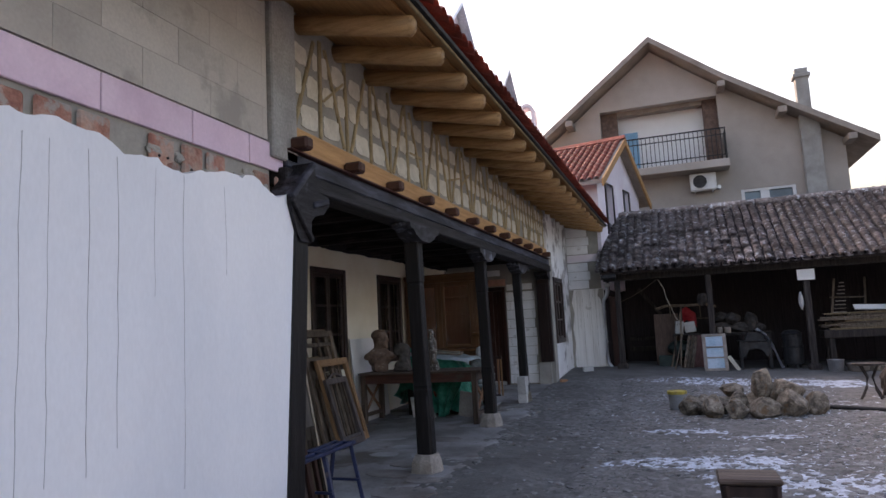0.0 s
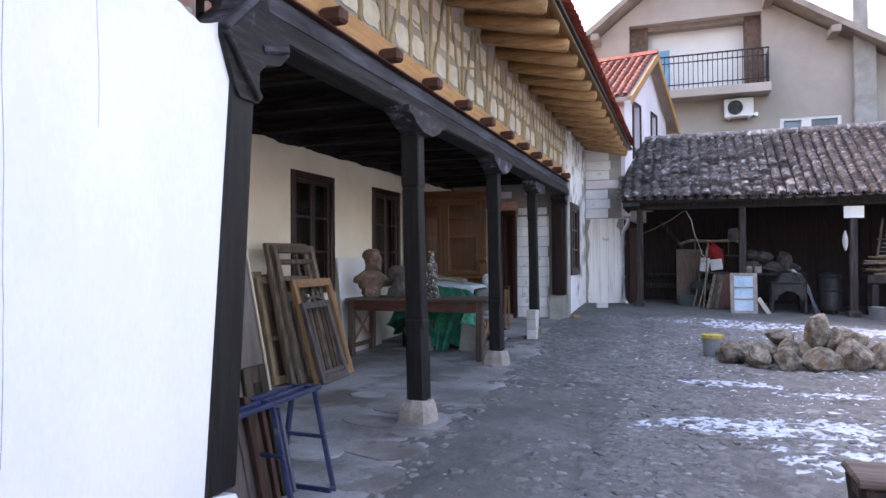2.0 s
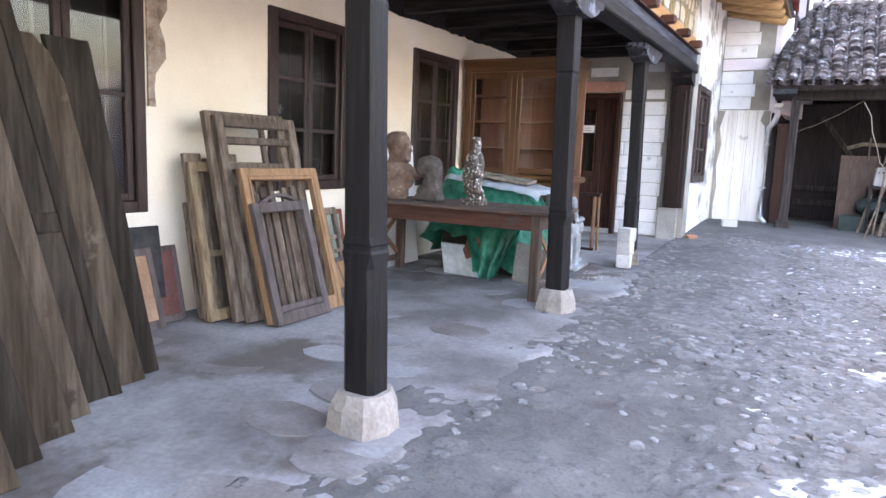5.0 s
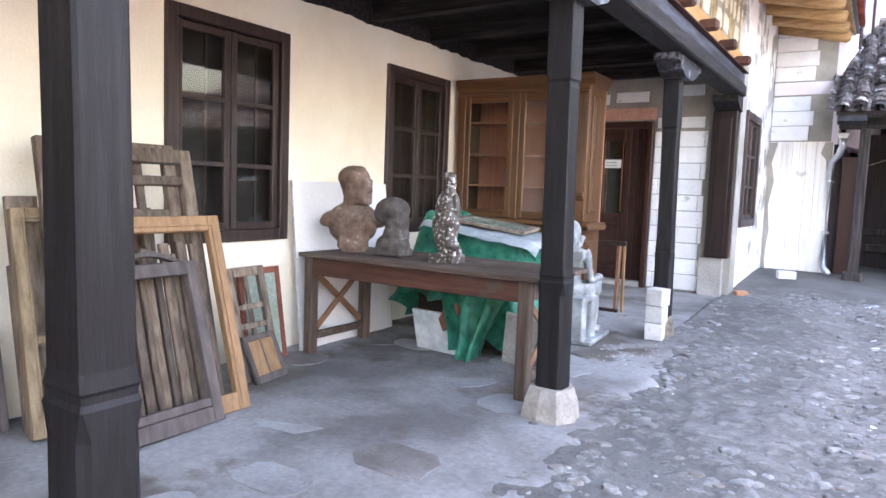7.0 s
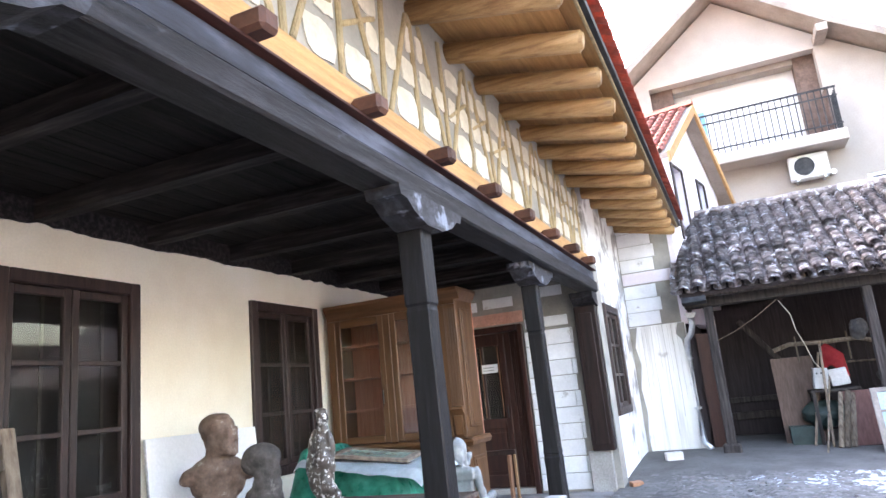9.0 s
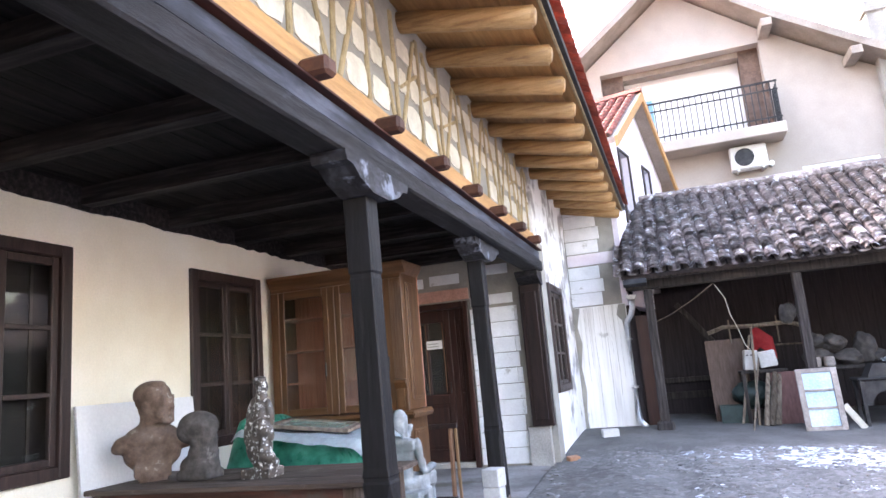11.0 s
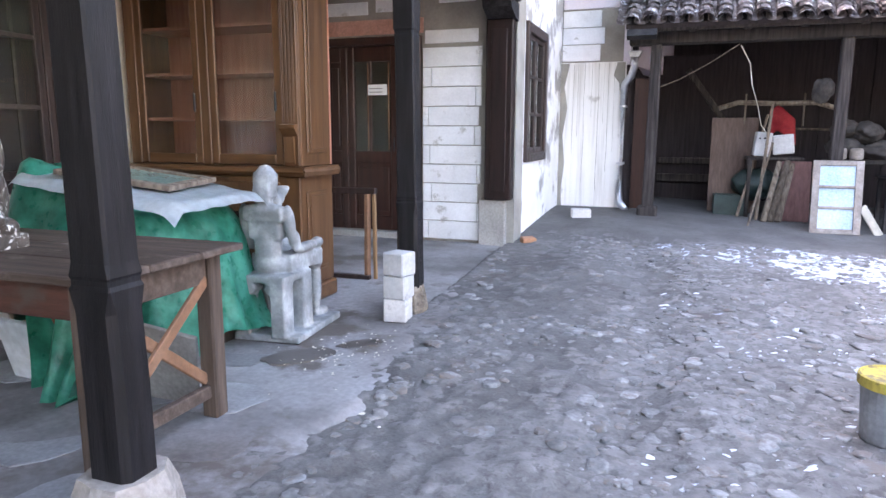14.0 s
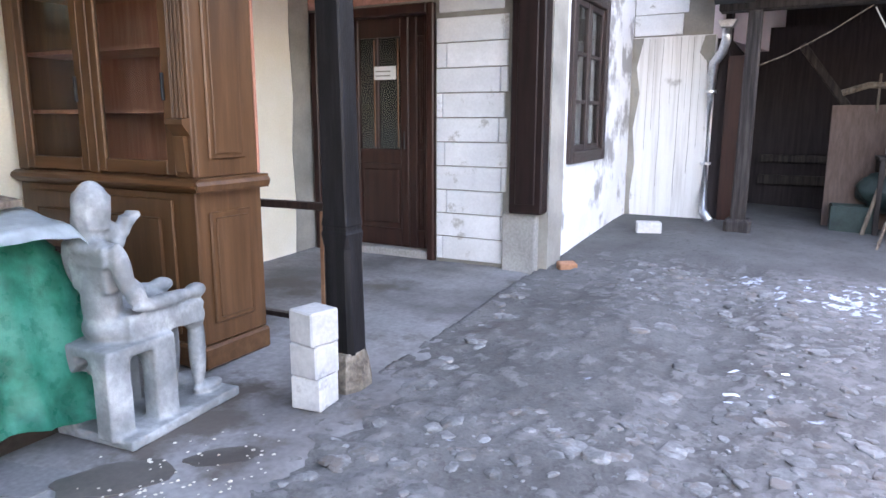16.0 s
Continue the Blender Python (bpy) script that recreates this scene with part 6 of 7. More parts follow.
def frame_build(bw, rails=(), mullions=(), pane=None, bottom=True):
    def f(put, w, h, t):
        put("stile", 0, bw, 0, h)
        put("stile", w - bw, w, 0, h)
        put("top_rail", bw, w - bw, h - bw * 1.1, h)
        if bottom:
            put("bottom_rail", bw, w - bw, 0.0, bw * 1.3)
        for r in rails:
            put("rail", bw, w - bw, r * h, r * h + bw * 0.7, 0.006, t - 0.006)
        for c in mullions:
            put("mullion", c * w - bw * 0.3, c * w + bw * 0.3, bw * 1.3, h - bw * 1.1, 0.008, t - 0.008)
        if pane:
            put("panel", bw - 0.01, w - bw + 0.01, bw, h - bw, t * 0.4, t * 0.4 + 0.008, pane, bevel=0)
    return f


def slat_build(cols):
    """Loose slats of uneven width standing side by side with gaps between them."""
    def f(put, w, h, t):
        u = 0.0
        for i, (wide, top) in enumerate(cols):
            put("slat", u * w, (u + wide * 0.80) * w, 0.0, h * top, 0.010 * (i % 3), t + 0.010 * (i % 3))
            u += wide
    return f


def plank_build(cols):
    def f(put, w, h, t):
        k = len(cols)
        for i, top in enumerate(cols):
            put("plank", w * i / k + 0.006, w * (i + 1) / k - 0.006, 0.0, h * top, 0.012 * (i % 2), t + 0.012 * (i % 2) * 0.9)
    return f


M["orangeframe"] = mat("honey pine frame", [(0.22, 0.122, 0.058), (0.32, 0.19, 0.095)], 3, WOODZ, 0.65, 0.2)
M["greyframe"] = mat("purple grey old frame", [(0.062, 0.050, 0.046), (0.115, 0.094, 0.088)], 2, WOODZ, 0.85, 0.3, rnd=0.2, fvar=0.1)
M["yellowframe"] = mat("pale yellow old frame", [(0.13, 0.092, 0.052), (0.20, 0.148, 0.086), (0.27, 0.21, 0.13)], 3, WOODZ, 0.75, 0.3)
M["slat"] = mat("brown slat", [(0.055, 0.038, 0.026), (0.095, 0.068, 0.048), (0.15, 0.115, 0.085)], 3, WOODZ, 0.8, 0.3, rnd=0.45)
FG = "old window frames stacked against the wall"
zf = zg(8.5) + 0.015
leaning("window_frame_old", (-4.36, 8.40, zf), 0.62, 0.94, 0.05, 17, 1, frame_build(0.07, (0.10,)), "grey old wooden window frame with an arched top rail", "window frame", FG, M["greyframe"], arch=True)
leaning("window_frame_old", (-4.43, 8.52, zf), 0.86, 1.20, 0.055, 16, 0, frame_build(0.085, ()), "honey-coloured wooden window frame leaning in the stack", "window frame", FG, M["orangeframe"], bead=0.055)
leaning("slat_bundle", (-4.53, 8.50, zf), 0.70, 1.04, 0.03, 15, 0, slat_build(((.09, .92), (.06, .80), (.08, .95), (.05, .86), (.10, 1), (.06, .9), (.09, .97), (.07, .88), (.11, .99), (.06, .93), (.12, 1), (.10, .98))), "loose brown slats behind the window frames", "slats", FG, M["slat"])
leaning("window_frame_old", (-4.60, 8.47, zf), 0.84, 1.60, 0.055, 14, -2, frame_build(0.08, (0.86,)), "tall weathered grey door frame in the stack", "window frame", FG)
leaning("window_frame_old", (-4.68, 8.40, zf), 0.80, 1.62, 0.055, 13, -3, frame_build(0.075, (0.72,), (0.7,)), "tall weathered grey sash in the stack", "window frame", FG)
leaning("plank_panel", (-4.76, 8.36, zf), 0.62, 1.30, 0.03, 12, -2, plank_build((1, .8, .92)), "grey-brown boards behind the window frames", "boards", FG)
leaning("window_frame_old", (-4.82, 8.28, zf), 0.78, 1.22, 0.05, 12, -4, frame_build(0.07, (0.4,)), "pale yellow-brown window frame leaning in the stack", "window frame", FG, M["yellowframe"], bead=0.05)
leaning("plank_panel", (-4.90, 8.25, zf), 0.70, 1.28, 0.035, 11, -2, plank_build((1, .97, 1, .9)), "dark weathered board panel in the stack", "boards", FG, M["oldwood"])
leaning("plank_panel", (-4.99, 8.12, zf), 0.40, 0.90, 0.03, 11, -2, plank_build((1, .9)), "dark weathered board panel in the stack", "boards", FG, M["oldwood"])
leaning("window_frame_old", (-4.82, 9.42, zf), 0.36, 0.80, 0.04, 15, 4, frame_build(0.06, (0.45, 0.62), (0.5,)), "small carved grey frame leaning beside the stack", "window frame", FG)
leaning("picture_frame", (-5.10, 9.72, zf), 0.42, 0.74, 0.03, 9, 2, frame_build(0.045, (), (), mat("dusty green glass", [(0.24, 0.30, 0.24), (0.36, 0.42, 0.36)], 3, rough=0.25, bump=0.0)), "red-brown frame with dusty greenish glass", "frame", "", mat("red brown frame", [(0.16, 0.045, 0.03), (0.23, 0.075, 0.05)], 4))
leaning("small_window", (-4.74, 9.44, zf), 0.34, 0.34, 0.03, 24, 10, frame_build(0.04, (), (0.5,), M["orangeframe"]), "small dark sash leaning against the frames", "window", "", M["greyframe"])
leaning("picture_frame", (-5.02, 7.40, zg(7.4) + 0.015), 0.52, 0.60, 0.03, 15, 4, frame_build(0.05, (), (), mat("tan canvas back", [(0.28, 0.17, 0.10), (0.38, 0.25, 0.16)], 3)), "grey wooden frame with a tan board, leaning on the wall", "frame", "", M["greyframe"])
leaning("picture_frame", (-5.12, 7.74, zg(7.7) + 0.015), 0.34, 0.58, 0.025, 12, 0, frame_build(0.04, (), (), mat("maroon board", [(0.10, 0.04, 0.035), (0.16, 0.07, 0.06)], 3)), "maroon board in a grey frame on the porch floor", "frame", "", M["greyframe"])
leaning("dark_board", (-5.14, 7.45, zg(7.4) + 0.015), 0.64, 0.74, 0.025, 8, 0, plank_build((1,)), "dark blue-grey board behind the small frames", "board", "", M["dark_metal"])

# tall doors and planks
BG = "tall boards leaning on the porch wall"
M["doorleaf"] = mat("dusty brown door leaf", [(0.018, 0.0135, 0.0095), (0.036, 0.028, 0.020), (0.060, 0.048, 0.036)], 2, WOODZ, 0.8, 0.4, rnd=0.35, fvar=0.12, spec=0.15)
M["paleleaf"] = mat("pale knotty plank", [(0.045, 0.033, 0.022), (0.080, 0.061, 0.042), (0.125, 0.10, 0.074)], 2, WOODZ, 0.8, 0.4, rnd=0.25, fvar=0.15, dirt=(0.045, 0.032, 0.024), dirt_scale=5, dirt_amount=0.3, spec=0.15)
M["redleaf"] = mat("red brown batten", [(0.030, 0.012, 0.009), (0.060, 0.026, 0.018)], 3, WOODZ, 0.7, 0.2)
M["bluegrey"] = mat("blue grey batten", [(0.06, 0.07, 0.10), (0.11, 0.12, 0.16)], 3, WOODZ, 0.7, 0.2)
M["greypanel"] = mat("grey worn panel", [(0.085, 0.074, 0.064), (0.13, 0.116, 0.102), (0.17, 0.153, 0.138)], 1.4, (3, 3, 1), 0.8, 0.3, fvar=0.12, dirt=(0.07, 0.055, 0.045), dirt_scale=4, dirt_amount=0.25, spec=0.15)
M["palestrip"] = mat("pale planed edge", [(0.42, 0.35, 0.26), (0.56, 0.49, 0.39)], 3, WOODZ, 0.6, 0.1)
M["brownleaf"] = mat("brown old leaf", [(0.030, 0.021, 0.013), (0.054, 0.040, 0.026), (0.085, 0.066, 0.046)], 2, WOODZ, 0.75, 0.4, rnd=0.3, fvar=0.15, dirt=(0.10, 0.085, 0.062), dirt_scale=4, dirt_amount=0.22, spec=0.15)


def sheared_board(x, y, w, h, k, label, inner=None, material="doorleaf", x_lean=0.03, clip=0.0):
    """A tall leaf standing with its face to the yard, leaning towards the house end; y is the foot of its far edge."""
    z0 = zg(y) + 0.014
    ob = empty("leaning_board", (x, y - w / 2, z0), label, "board", group=BG)

    def put(nm, u0, u1, v0, v1, d0, d1, mt):
        bm = span(d0, d1, u0, u1, v0, v1, 0.004)
        if clip:
            bm.free()
            bm = prism([(u0, v0), (u1, v0), (u1, v1 - 2.4 * clip), (u1 - 0.4 * clip, v1 - 0.9 * clip), (u1 - 0.9 * clip, v1 - 0.3 * clip), (u1 - clip, v1), (u0 + clip, v1), (u0, v1 - 0.3 * clip)], "x", d0, d1, 0.004)
        for v in bm.verts:
            v.co = (x + v.co.x - x_lean * v.co.z, y + 0.10 - w + v.co.y - k * v.co.z, z0 + v.co.z)
        return part(nm, bm, mt, ob)
    body = put("leaf", 0, w, 0, h, 0, 0.035, M[material])
    if inner:
        put("stile", 0, 0.07, 0, h, 0.036, 0.048, M[material])
        put("stile", w - 0.07, w, 0, h, 0.036, 0.048, M[material])
        put("cross_rail", 0.071, w - 0.071, h * 0.45, h * 0.45 + 0.1, 0.036, 0.046, M[material])
        put("cross_rail", 0.071, w - 0.071, h - 0.10, h, 0.036, 0.046, M[material])
    return ob, put


for x, y, w, h, k, lab, inner, mt in ((-4.31, 6.93, 0.24, 1.88, 0.17, "narrow dark brown board in the leaning stack", None, "doorleaf"), (-4.25, 6.79, 0.34, 1.87, 0.22, "worn brown plank with a clipped top corner", None, "brownleaf"), (-4.17, 6.58, 0.27, 2.02, 0.22, "dusty dark door leaf in the leaning stack", True, "doorleaf"),
                                  (-4.04, 6.32, 0.20, 2.05, 0.22, "pale brown knotty plank in the leaning stack", None, "paleleaf"), (-3.90, 6.15, 0.26, 1.93, 0.23, "dark weathered plank in the leaning stack", None, "brownleaf"), (-3.76, 5.92, 0.16, 1.98, 0.23, "grey-brown plank in the leaning stack", None, "doorleaf"),
                                  (-3.60, 5.74, 0.24, 1.86, 0.24, "worn brown plank with nail holes", None, "paleleaf"), (-3.44, 5.56, 0.28, 1.94, 0.24, "tall dusty door leaf in the leaning stack", True, "doorleaf"), (-3.26, 5.36, 0.20, 1.90, 0.25, "brown plank behind the grey panel", None, "brownleaf")):
    sheared_board(x, y, w, h, k, lab, inner, mt, 0.05, 0.09 if "clipped" in lab else 0.0)
ob, put = sheared_board(-3.01, 5.18, 0.46, 1.79, 0.255, "large grey wooden panel with a pale edge strip", None, "greypanel", 0.02)
put("edge_strip", 0.450, 0.466, 0, 1.79, 0.036, 0.05, M["palestrip"])
sheared_board(-2.95, 4.80, 0.30, 1.24, 0.26, "grey framed panel in front of the stack", True, "greyframe", 0.02)
sheared_board(-2.98, 5.10, 0.22, 0.83, 0.20, "short dark frame piece in front of the stack", True, "doorleaf", 0.04)
for i, (x, y, w, h, mt) in enumerate(((-2.93, 4.92, 0.05, 0.66, "brownleaf"), (-2.92, 4.99, 0.04, 0.62, "redleaf"), (-2.925, 5.06, 0.035, 0.60, "doorleaf"), (-2.90, 5.13, 0.03, 0.56, "bluegrey"), (-2.885, 4.82, 0.05, 0.70, "redleaf"))):
    sheared_board(x, y, w, h, 0.25, ("narrow brown batten in front of the stack", "narrow red-brown batten in front of the stack", "thin dark batten in front of the stack", "thin blue-grey batten in front of the stack", "red-brown batten behind the trestle")[i], None, mt)

# blue steel trestle
M["blue"] = mat("blue painted steel", [(0.011, 0.017, 0.052), (0.024, 0.036, 0.094)], 7, rough=0.5, bump=0.15, dirt=(0.10, 0.09, 0.09), dirt_scale=9, dirt_amount=0.2)
def trestle():
    z0 = zg(5.3) + 0.012
    ob = empty("steel_trestle", (-3.1, 5.2, z0), "blue painted steel trestle with splayed legs", "trestle")
    A, B = TRESTLE
    d = (Vector(B) - Vector(A)).normalized()
    n = Vector((-d.y, d.x, 0)).normalized()
    for o in (-0.09, 0.0, 0.09):
        part("top_bar", bar(Vector(A) + n * o, Vector(B) + n * o, 0.035, 0.028, 0.004), M["blue"], ob)
    for e, inn in ((A, 0.34), (B, -0.05)):
        e = Vector(e) + d * inn
        part("cross_bar", bar(e - n * 0.11, e + n * 0.11, 0.03, 0.03, 0.004), M["blue"], ob)
        for s in (-1, 1):
            f = e + n * (0.20 * s) + d * 0.04
            part("leg", bar(e + n * (0.08 * s), (f.x, f.y, z0), 0.03, 0.03, 0.004), M["blue"], ob)
        part("foot_bar", bar((e.x - n.x * 0.20, e.y - n.y * 0.20, z0 + 0.015), (e.x + n.x * 0.20, e.y + n.y * 0.20, z0 + 0.015), 0.03, 0.03, 0.004), M["blue"], ob)
        part("middle_bar", bar(e - n * 0.16 - Vector((0, 0, 0.30)), e + n * 0.16 - Vector((0, 0, 0.30)), 0.022, 0.022, 0.003), M["blue"], ob)
    return ob


TRESTLE = ((-2.88, 4.50, 0.55), (-2.84, 5.32, 0.57))
trestle()

# ---- near the cabinet ----
st = empty("trestle_stand", (-3.75, 13.5, 0.06), "worn brown wooden stand beside the cabinet", "stand")
part("top_bar", bar((-4.70, 13.55, 0.83), (-3.57, 13.55, 0.84), 0.05, 0.05, 0.006), M["darkwood"], st)
for x in (-3.66, -4.64):
    part("leg", bar((x, 13.55, 0.06), (x + 0.01, 13.55, 0.81), 0.065, 0.035, 0.005), M["brace"], st)
    part("leg", bar((x + 0.068, 13.57, 0.06), (x + 0.062, 13.57, 0.81), 0.032, 0.03, 0.005), M["orangeframe"], st)
part("foot_bar", bar((-4.66, 13.52, 0.085), (-3.62, 13.52, 0.085), 0.05, 0.035, 0.004), M["darkwood"], st)
zs = zg(12.5) + 0.012
for i in range(3):
    solid("aerated_block", box((-2.93 + 0.008 * i, 12.52 - 0.006 * i, zs + 0.083 + 0.162 * i), (0.165, 0.165, 0.16), Euler((0, 0, radians(6 - 9 * i))).to_matrix(), 0.008), M["oldblock"], "white aerated concrete block in a stack by the post", "block", group="stacked white blocks")
solid("brick", box((-2.68, 15.62, zg(15.6) + 0.045), (0.16, 0.11, 0.08), Euler((0.1, 0, 0.6)).to_matrix(), 0.01), mat("orange brick", [(0.36, 0.17, 0.09), (0.45, 0.24, 0.14)], 6), "broken orange brick on the ground by the pier", "brick")
solid("aerated_block", box((-2.34, 17.32, zg(17.3, -2.3) + 0.06), (0.25, 0.15, 0.14), Euler((0, 0, 0.3)).to_matrix(), 0.01), M["oldblock"], "white aerated block lying by the corner wall", "block")


# ---- downpipe ----
def tube(pts, r, seg=12):
    bm = bmesh.new()
    rings = []
    for i, p in enumerate(pts):
        a = Vector(pts[max(0, i - 1)])
        b = Vector(pts[min(len(pts) - 1, i + 1)])
        q = (b - a).to_track_quat("Z", "Y")
        rings.append([bm.verts.new(Vector(p) + q @ Vector((r * math.cos(2 * math.pi * k / seg), r * math.sin(2 * math.pi * k / seg), 0))) for k in range(seg)])
    for a, b in zip(rings, rings[1:]):
        for k in range(seg):
            bm.faces.new((a[k], a[(k + 1) % seg], b[(k + 1) % seg], b[k]))
    bm.faces.new(rings[0][::-1]), bm.faces.new(rings[-1])
    bmesh.ops.recalc_face_normals(bm, faces=bm.faces)
    return bm


dp = empty("downpipe", (-1.9, 18.3, 0.2), "galvanised steel downpipe with a swan neck", "downpipe")
part("pipe", tube([(-1.80, 18.10, 2.36), (-1.80, 18.11, 2.24), (-1.84, 18.18, 2.12), (-1.93, 18.30, 2.02), (-1.945, 18.33, 1.9), (-1.945, 18.33, 0.45), (-1.93, 18.30, 0.36), (-1.84, 18.18, 0.27)], 0.05), M["metal"], dp, smooth=True)
part("hopper", prism([(-1.90, 2.44), (-1.70, 2.44), (-1.74, 2.36), (-1.86, 2.36)], "y", 18.03, 18.18, 0.006), M["metal"], dp)
for z0 in (0.9, 1.7):
    part("clip", rod((-1.945, 18.33, z0), (-1.945, 18.33, z0 + 0.03), 0.058), M["metal"], dp)
solid("barn_side_door", span(-1.80, -1.52, 18.42, 18.46, 0.25, 2.10, 0.006), M["doorwood"], "narrow dark red-brown board door beside the downpipe", "door")
solid("eaves_trough", prism([(17.44, 2.62), (17.36, 2.62), (17.33, 2.54), (17.44, 2.50)], "x", -1.86, -1.5), M["dark_metal"], "short dark gutter end over the downpipe", "gutter")


# ---- rocks, bucket and yard things ----
def rock_mesh(seed, s, facets=9):
    bm = bmesh.new()
    bmesh.ops.create_icosphere(bm, subdivisions=4, radius=1.0)
    for v in bm.verts:
        n = v.co.normalized()
        f = 1 + 0.20 * noise.noise(n * 1.1 + Vector((seed * 3.7, 0, 0))) + 0.16 * noise.noise(n * 2.6 + Vector((0, seed, 0))) + 0.06 * noise.noise(n * 7 + Vector((0, 0, seed))) + 0.025 * noise.noise(n * 16 + Vector((seed, 0, 0)))
        q = n * f
        for ax in range(facets):
            d = Vector((math.sin(seed * 1.3 + ax * 2.1), math.cos(seed * 2.1 + ax * 1.7), math.sin(ax * 2.9 + seed))).normalized()
            k = q.dot(d)
            if k > 0.76:
                q -= d * (k - 0.76) * 0.85
        v.co = Vector((q.x * s[0], q.y * s[1], q.z * s[2]))
    return bm


ROCKS = [(0.02, 11.02, 0.27, 0.22, 0.20, 0.16), (0.30, 10.72, 0.24, 0.20, 0.20, 0.17), (0.62, 10.62, 0.21, 0.19, 0.18, 0.14), (0.98, 10.60, 0.30, 0.22, 0.19, 0.16), (1.34, 10.72, 0.30, 0.26, 0.24, 0.20), (1.66, 10.90, 0.24, 0.20, 0.22, 0.17),
         (0.45, 11.10, 0.26, 0.22, 0.19, 0.15), (0.90, 11.10, 0.28, 0.24, 0.20, 0.17), (1.35, 11.20, 0.28, 0.24, 0.21, 0.18), (0.66, 10.92, 0.20, 0.17, 0.30, 0.12), (0.60, 11.18, 0.30, 0.18, 0.46, 0.10), (1.02, 11.06, 0.22, 0.24, 0.55, 0.26), (1.32, 10.98, 0.33, 0.26, 0.44, 0.17), (0.20, 11.42, 0.20, 0.18, 0.16, 0.13), (1.75, 11.3, 0.2, 0.18, 0.17, 0.12)]
for i, (x, y, a, b, zc, c) in enumerate(ROCKS):
    ob = solid("rock", rock_mesh(i + 2, (a * 0.74, b * 0.86, c * 1.10)), M["stone"], "pale tan field stone in the rock heap", "rock", group="rock heap", smooth=False)
    ob.matrix_basis = pose(x, y, zg(y) + zc * 0.80 - 0.03, 0, 0, i * 47)

bk = empty("paint_bucket", (-0.19, 11.55, zg(11.5)), "grey plastic bucket with a yellow lid", "bucket")
zb = zg(11.5)
M["bucket"] = mat("grey plastic", [(0.20, 0.21, 0.22), (0.29, 0.30, 0.31)], 4, rough=0.5, bump=0.05)
M["yellow"] = mat("yellow plastic lid", [(0.40, 0.31, 0.05), (0.52, 0.42, 0.09)], 5, rough=0.55, bump=0.15, dirt=(0.20, 0.15, 0.07), dirt_scale=11, dirt_amount=0.45)
part("tub", lathe([(0.118, 0), (0.122, 0.01), (0.138, 0.265)], 24, (-0.19, 11.55, zb)), M["bucket"], bk, smooth=False)
part("lid", lathe([(0.145, 0.245), (0.151, 0.25), (0.151, 0.292), (0.143, 0.297), (0.138, 0.286), (0.0005, 0.286)], 28, (-0.19, 11.55, zb)), M["yellow"], bk, "dirty yellow lid")
part("label_patch", box((-0.083, 11.478, zb + 0.145), (0.004, 0.08, 0.10), Euler((0, 0.06, -0.62)).to_matrix()), M["stone"], bk)

sw = empty("wooden_stool", (0.32, 4.9, -0.1), "dark brown wooden stool with a worn top", "stool")
part("seat", span(0.12, 0.50, 4.74, 5.06, 0.415, 0.452, 0.012), M["tablewood"], sw)
for x, y, dx, dy in ((0.16, 4.78, 1, 1), (0.46, 4.78, -1, 1), (0.16, 5.02, 1, -1), (0.46, 5.02, -1, -1)):
    part("leg", bar((x + dx * 0.045, y + dy * 0.04, -0.10), (x, y, 0.414), 0.05, 0.05, 0.006), M["darkwood"], sw)
for a, b in (((0.17, 4.78, 0.37), (0.45, 4.78, 0.37)), ((0.17, 5.02, 0.37), (0.45, 5.02, 0.37)), ((0.16, 4.79, 0.37), (0.16, 5.01, 0.37)), ((0.46, 4.79, 0.37), (0.46, 5.01, 0.37))):
    part("apron", bar(a, b, 0.022, 0.07, 0.004), M["darkwood"], sw)
solid("blue_basin", lathe([(0.14, 0.0), (0.20, 0.10), (0.21, 0.11), (0.19, 0.11), (0.13, 0.02), (0.0005, 0.02)], 24, (1.55, 6.15, zg(6.1) + 0.01)), M["blue"], "dark blue shallow basin on the snow", "basin", smooth=True)
solid("steel_pole", tube([(1.75, 11.55, zg(11.5) + 0.035), (2.9, 10.9, zg(10.9) + 0.035), (4.4, 10.1, zg(10.1) + 0.035)], 0.03), M["dark_metal"], "rusty pole lying beside the rock heap", "pole")
stand = empty("iron_stand", (2.75, 12.6, zg(12.6)), "rusty iron stand with curled legs", "stand")
for k in range(4):
    a = k * math.pi / 2 + 0.5
    c, s = math.cos(a), math.sin(a)
    part("leg", tube([(2.75 + 0.20 * c, 12.6 + 0.20 * s, zg(12.6, 2.7) + 0.01), (2.75 + 0.10 * c, 12.6 + 0.10 * s, 0.18), (2.75 + 0.05 * c, 12.6 + 0.05 * s, 0.36), (2.75 + 0.17 * c, 12.6 + 0.17 * s, 0.56)], 0.018, 8), M["barnwood"], stand)
part("top_plate", rod((2.75, 12.6, 0.56), (2.75, 12.6, 0.59), 0.24, seg=20), M["barnwood"], stand)
solid("tree_stump", rock_mesh(31, (0.30, 0.30, 0.36)), M["barnwood"], "dark upright stump beside the iron stand", "stump").matrix_basis = pose(3.25, 12.9, zg(12.9, 3.2) + 0.25)


# ---- clutter in the barn ----
def gz(y, x):
    return zg(y, x)


solid("brown_panel", box((-0.42, 18.9, gz(18.9, -0.4) + 0.68), (0.62, 0.03, 1.36), Euler((radians(-10), 0, 0)).to_matrix(), 0.005), mat("plain brown panel", [(0.10, 0.065, 0.05), (0.15, 0.10, 0.08)], 3, WOODZ), "plain brown board leaning in the barn", "board")
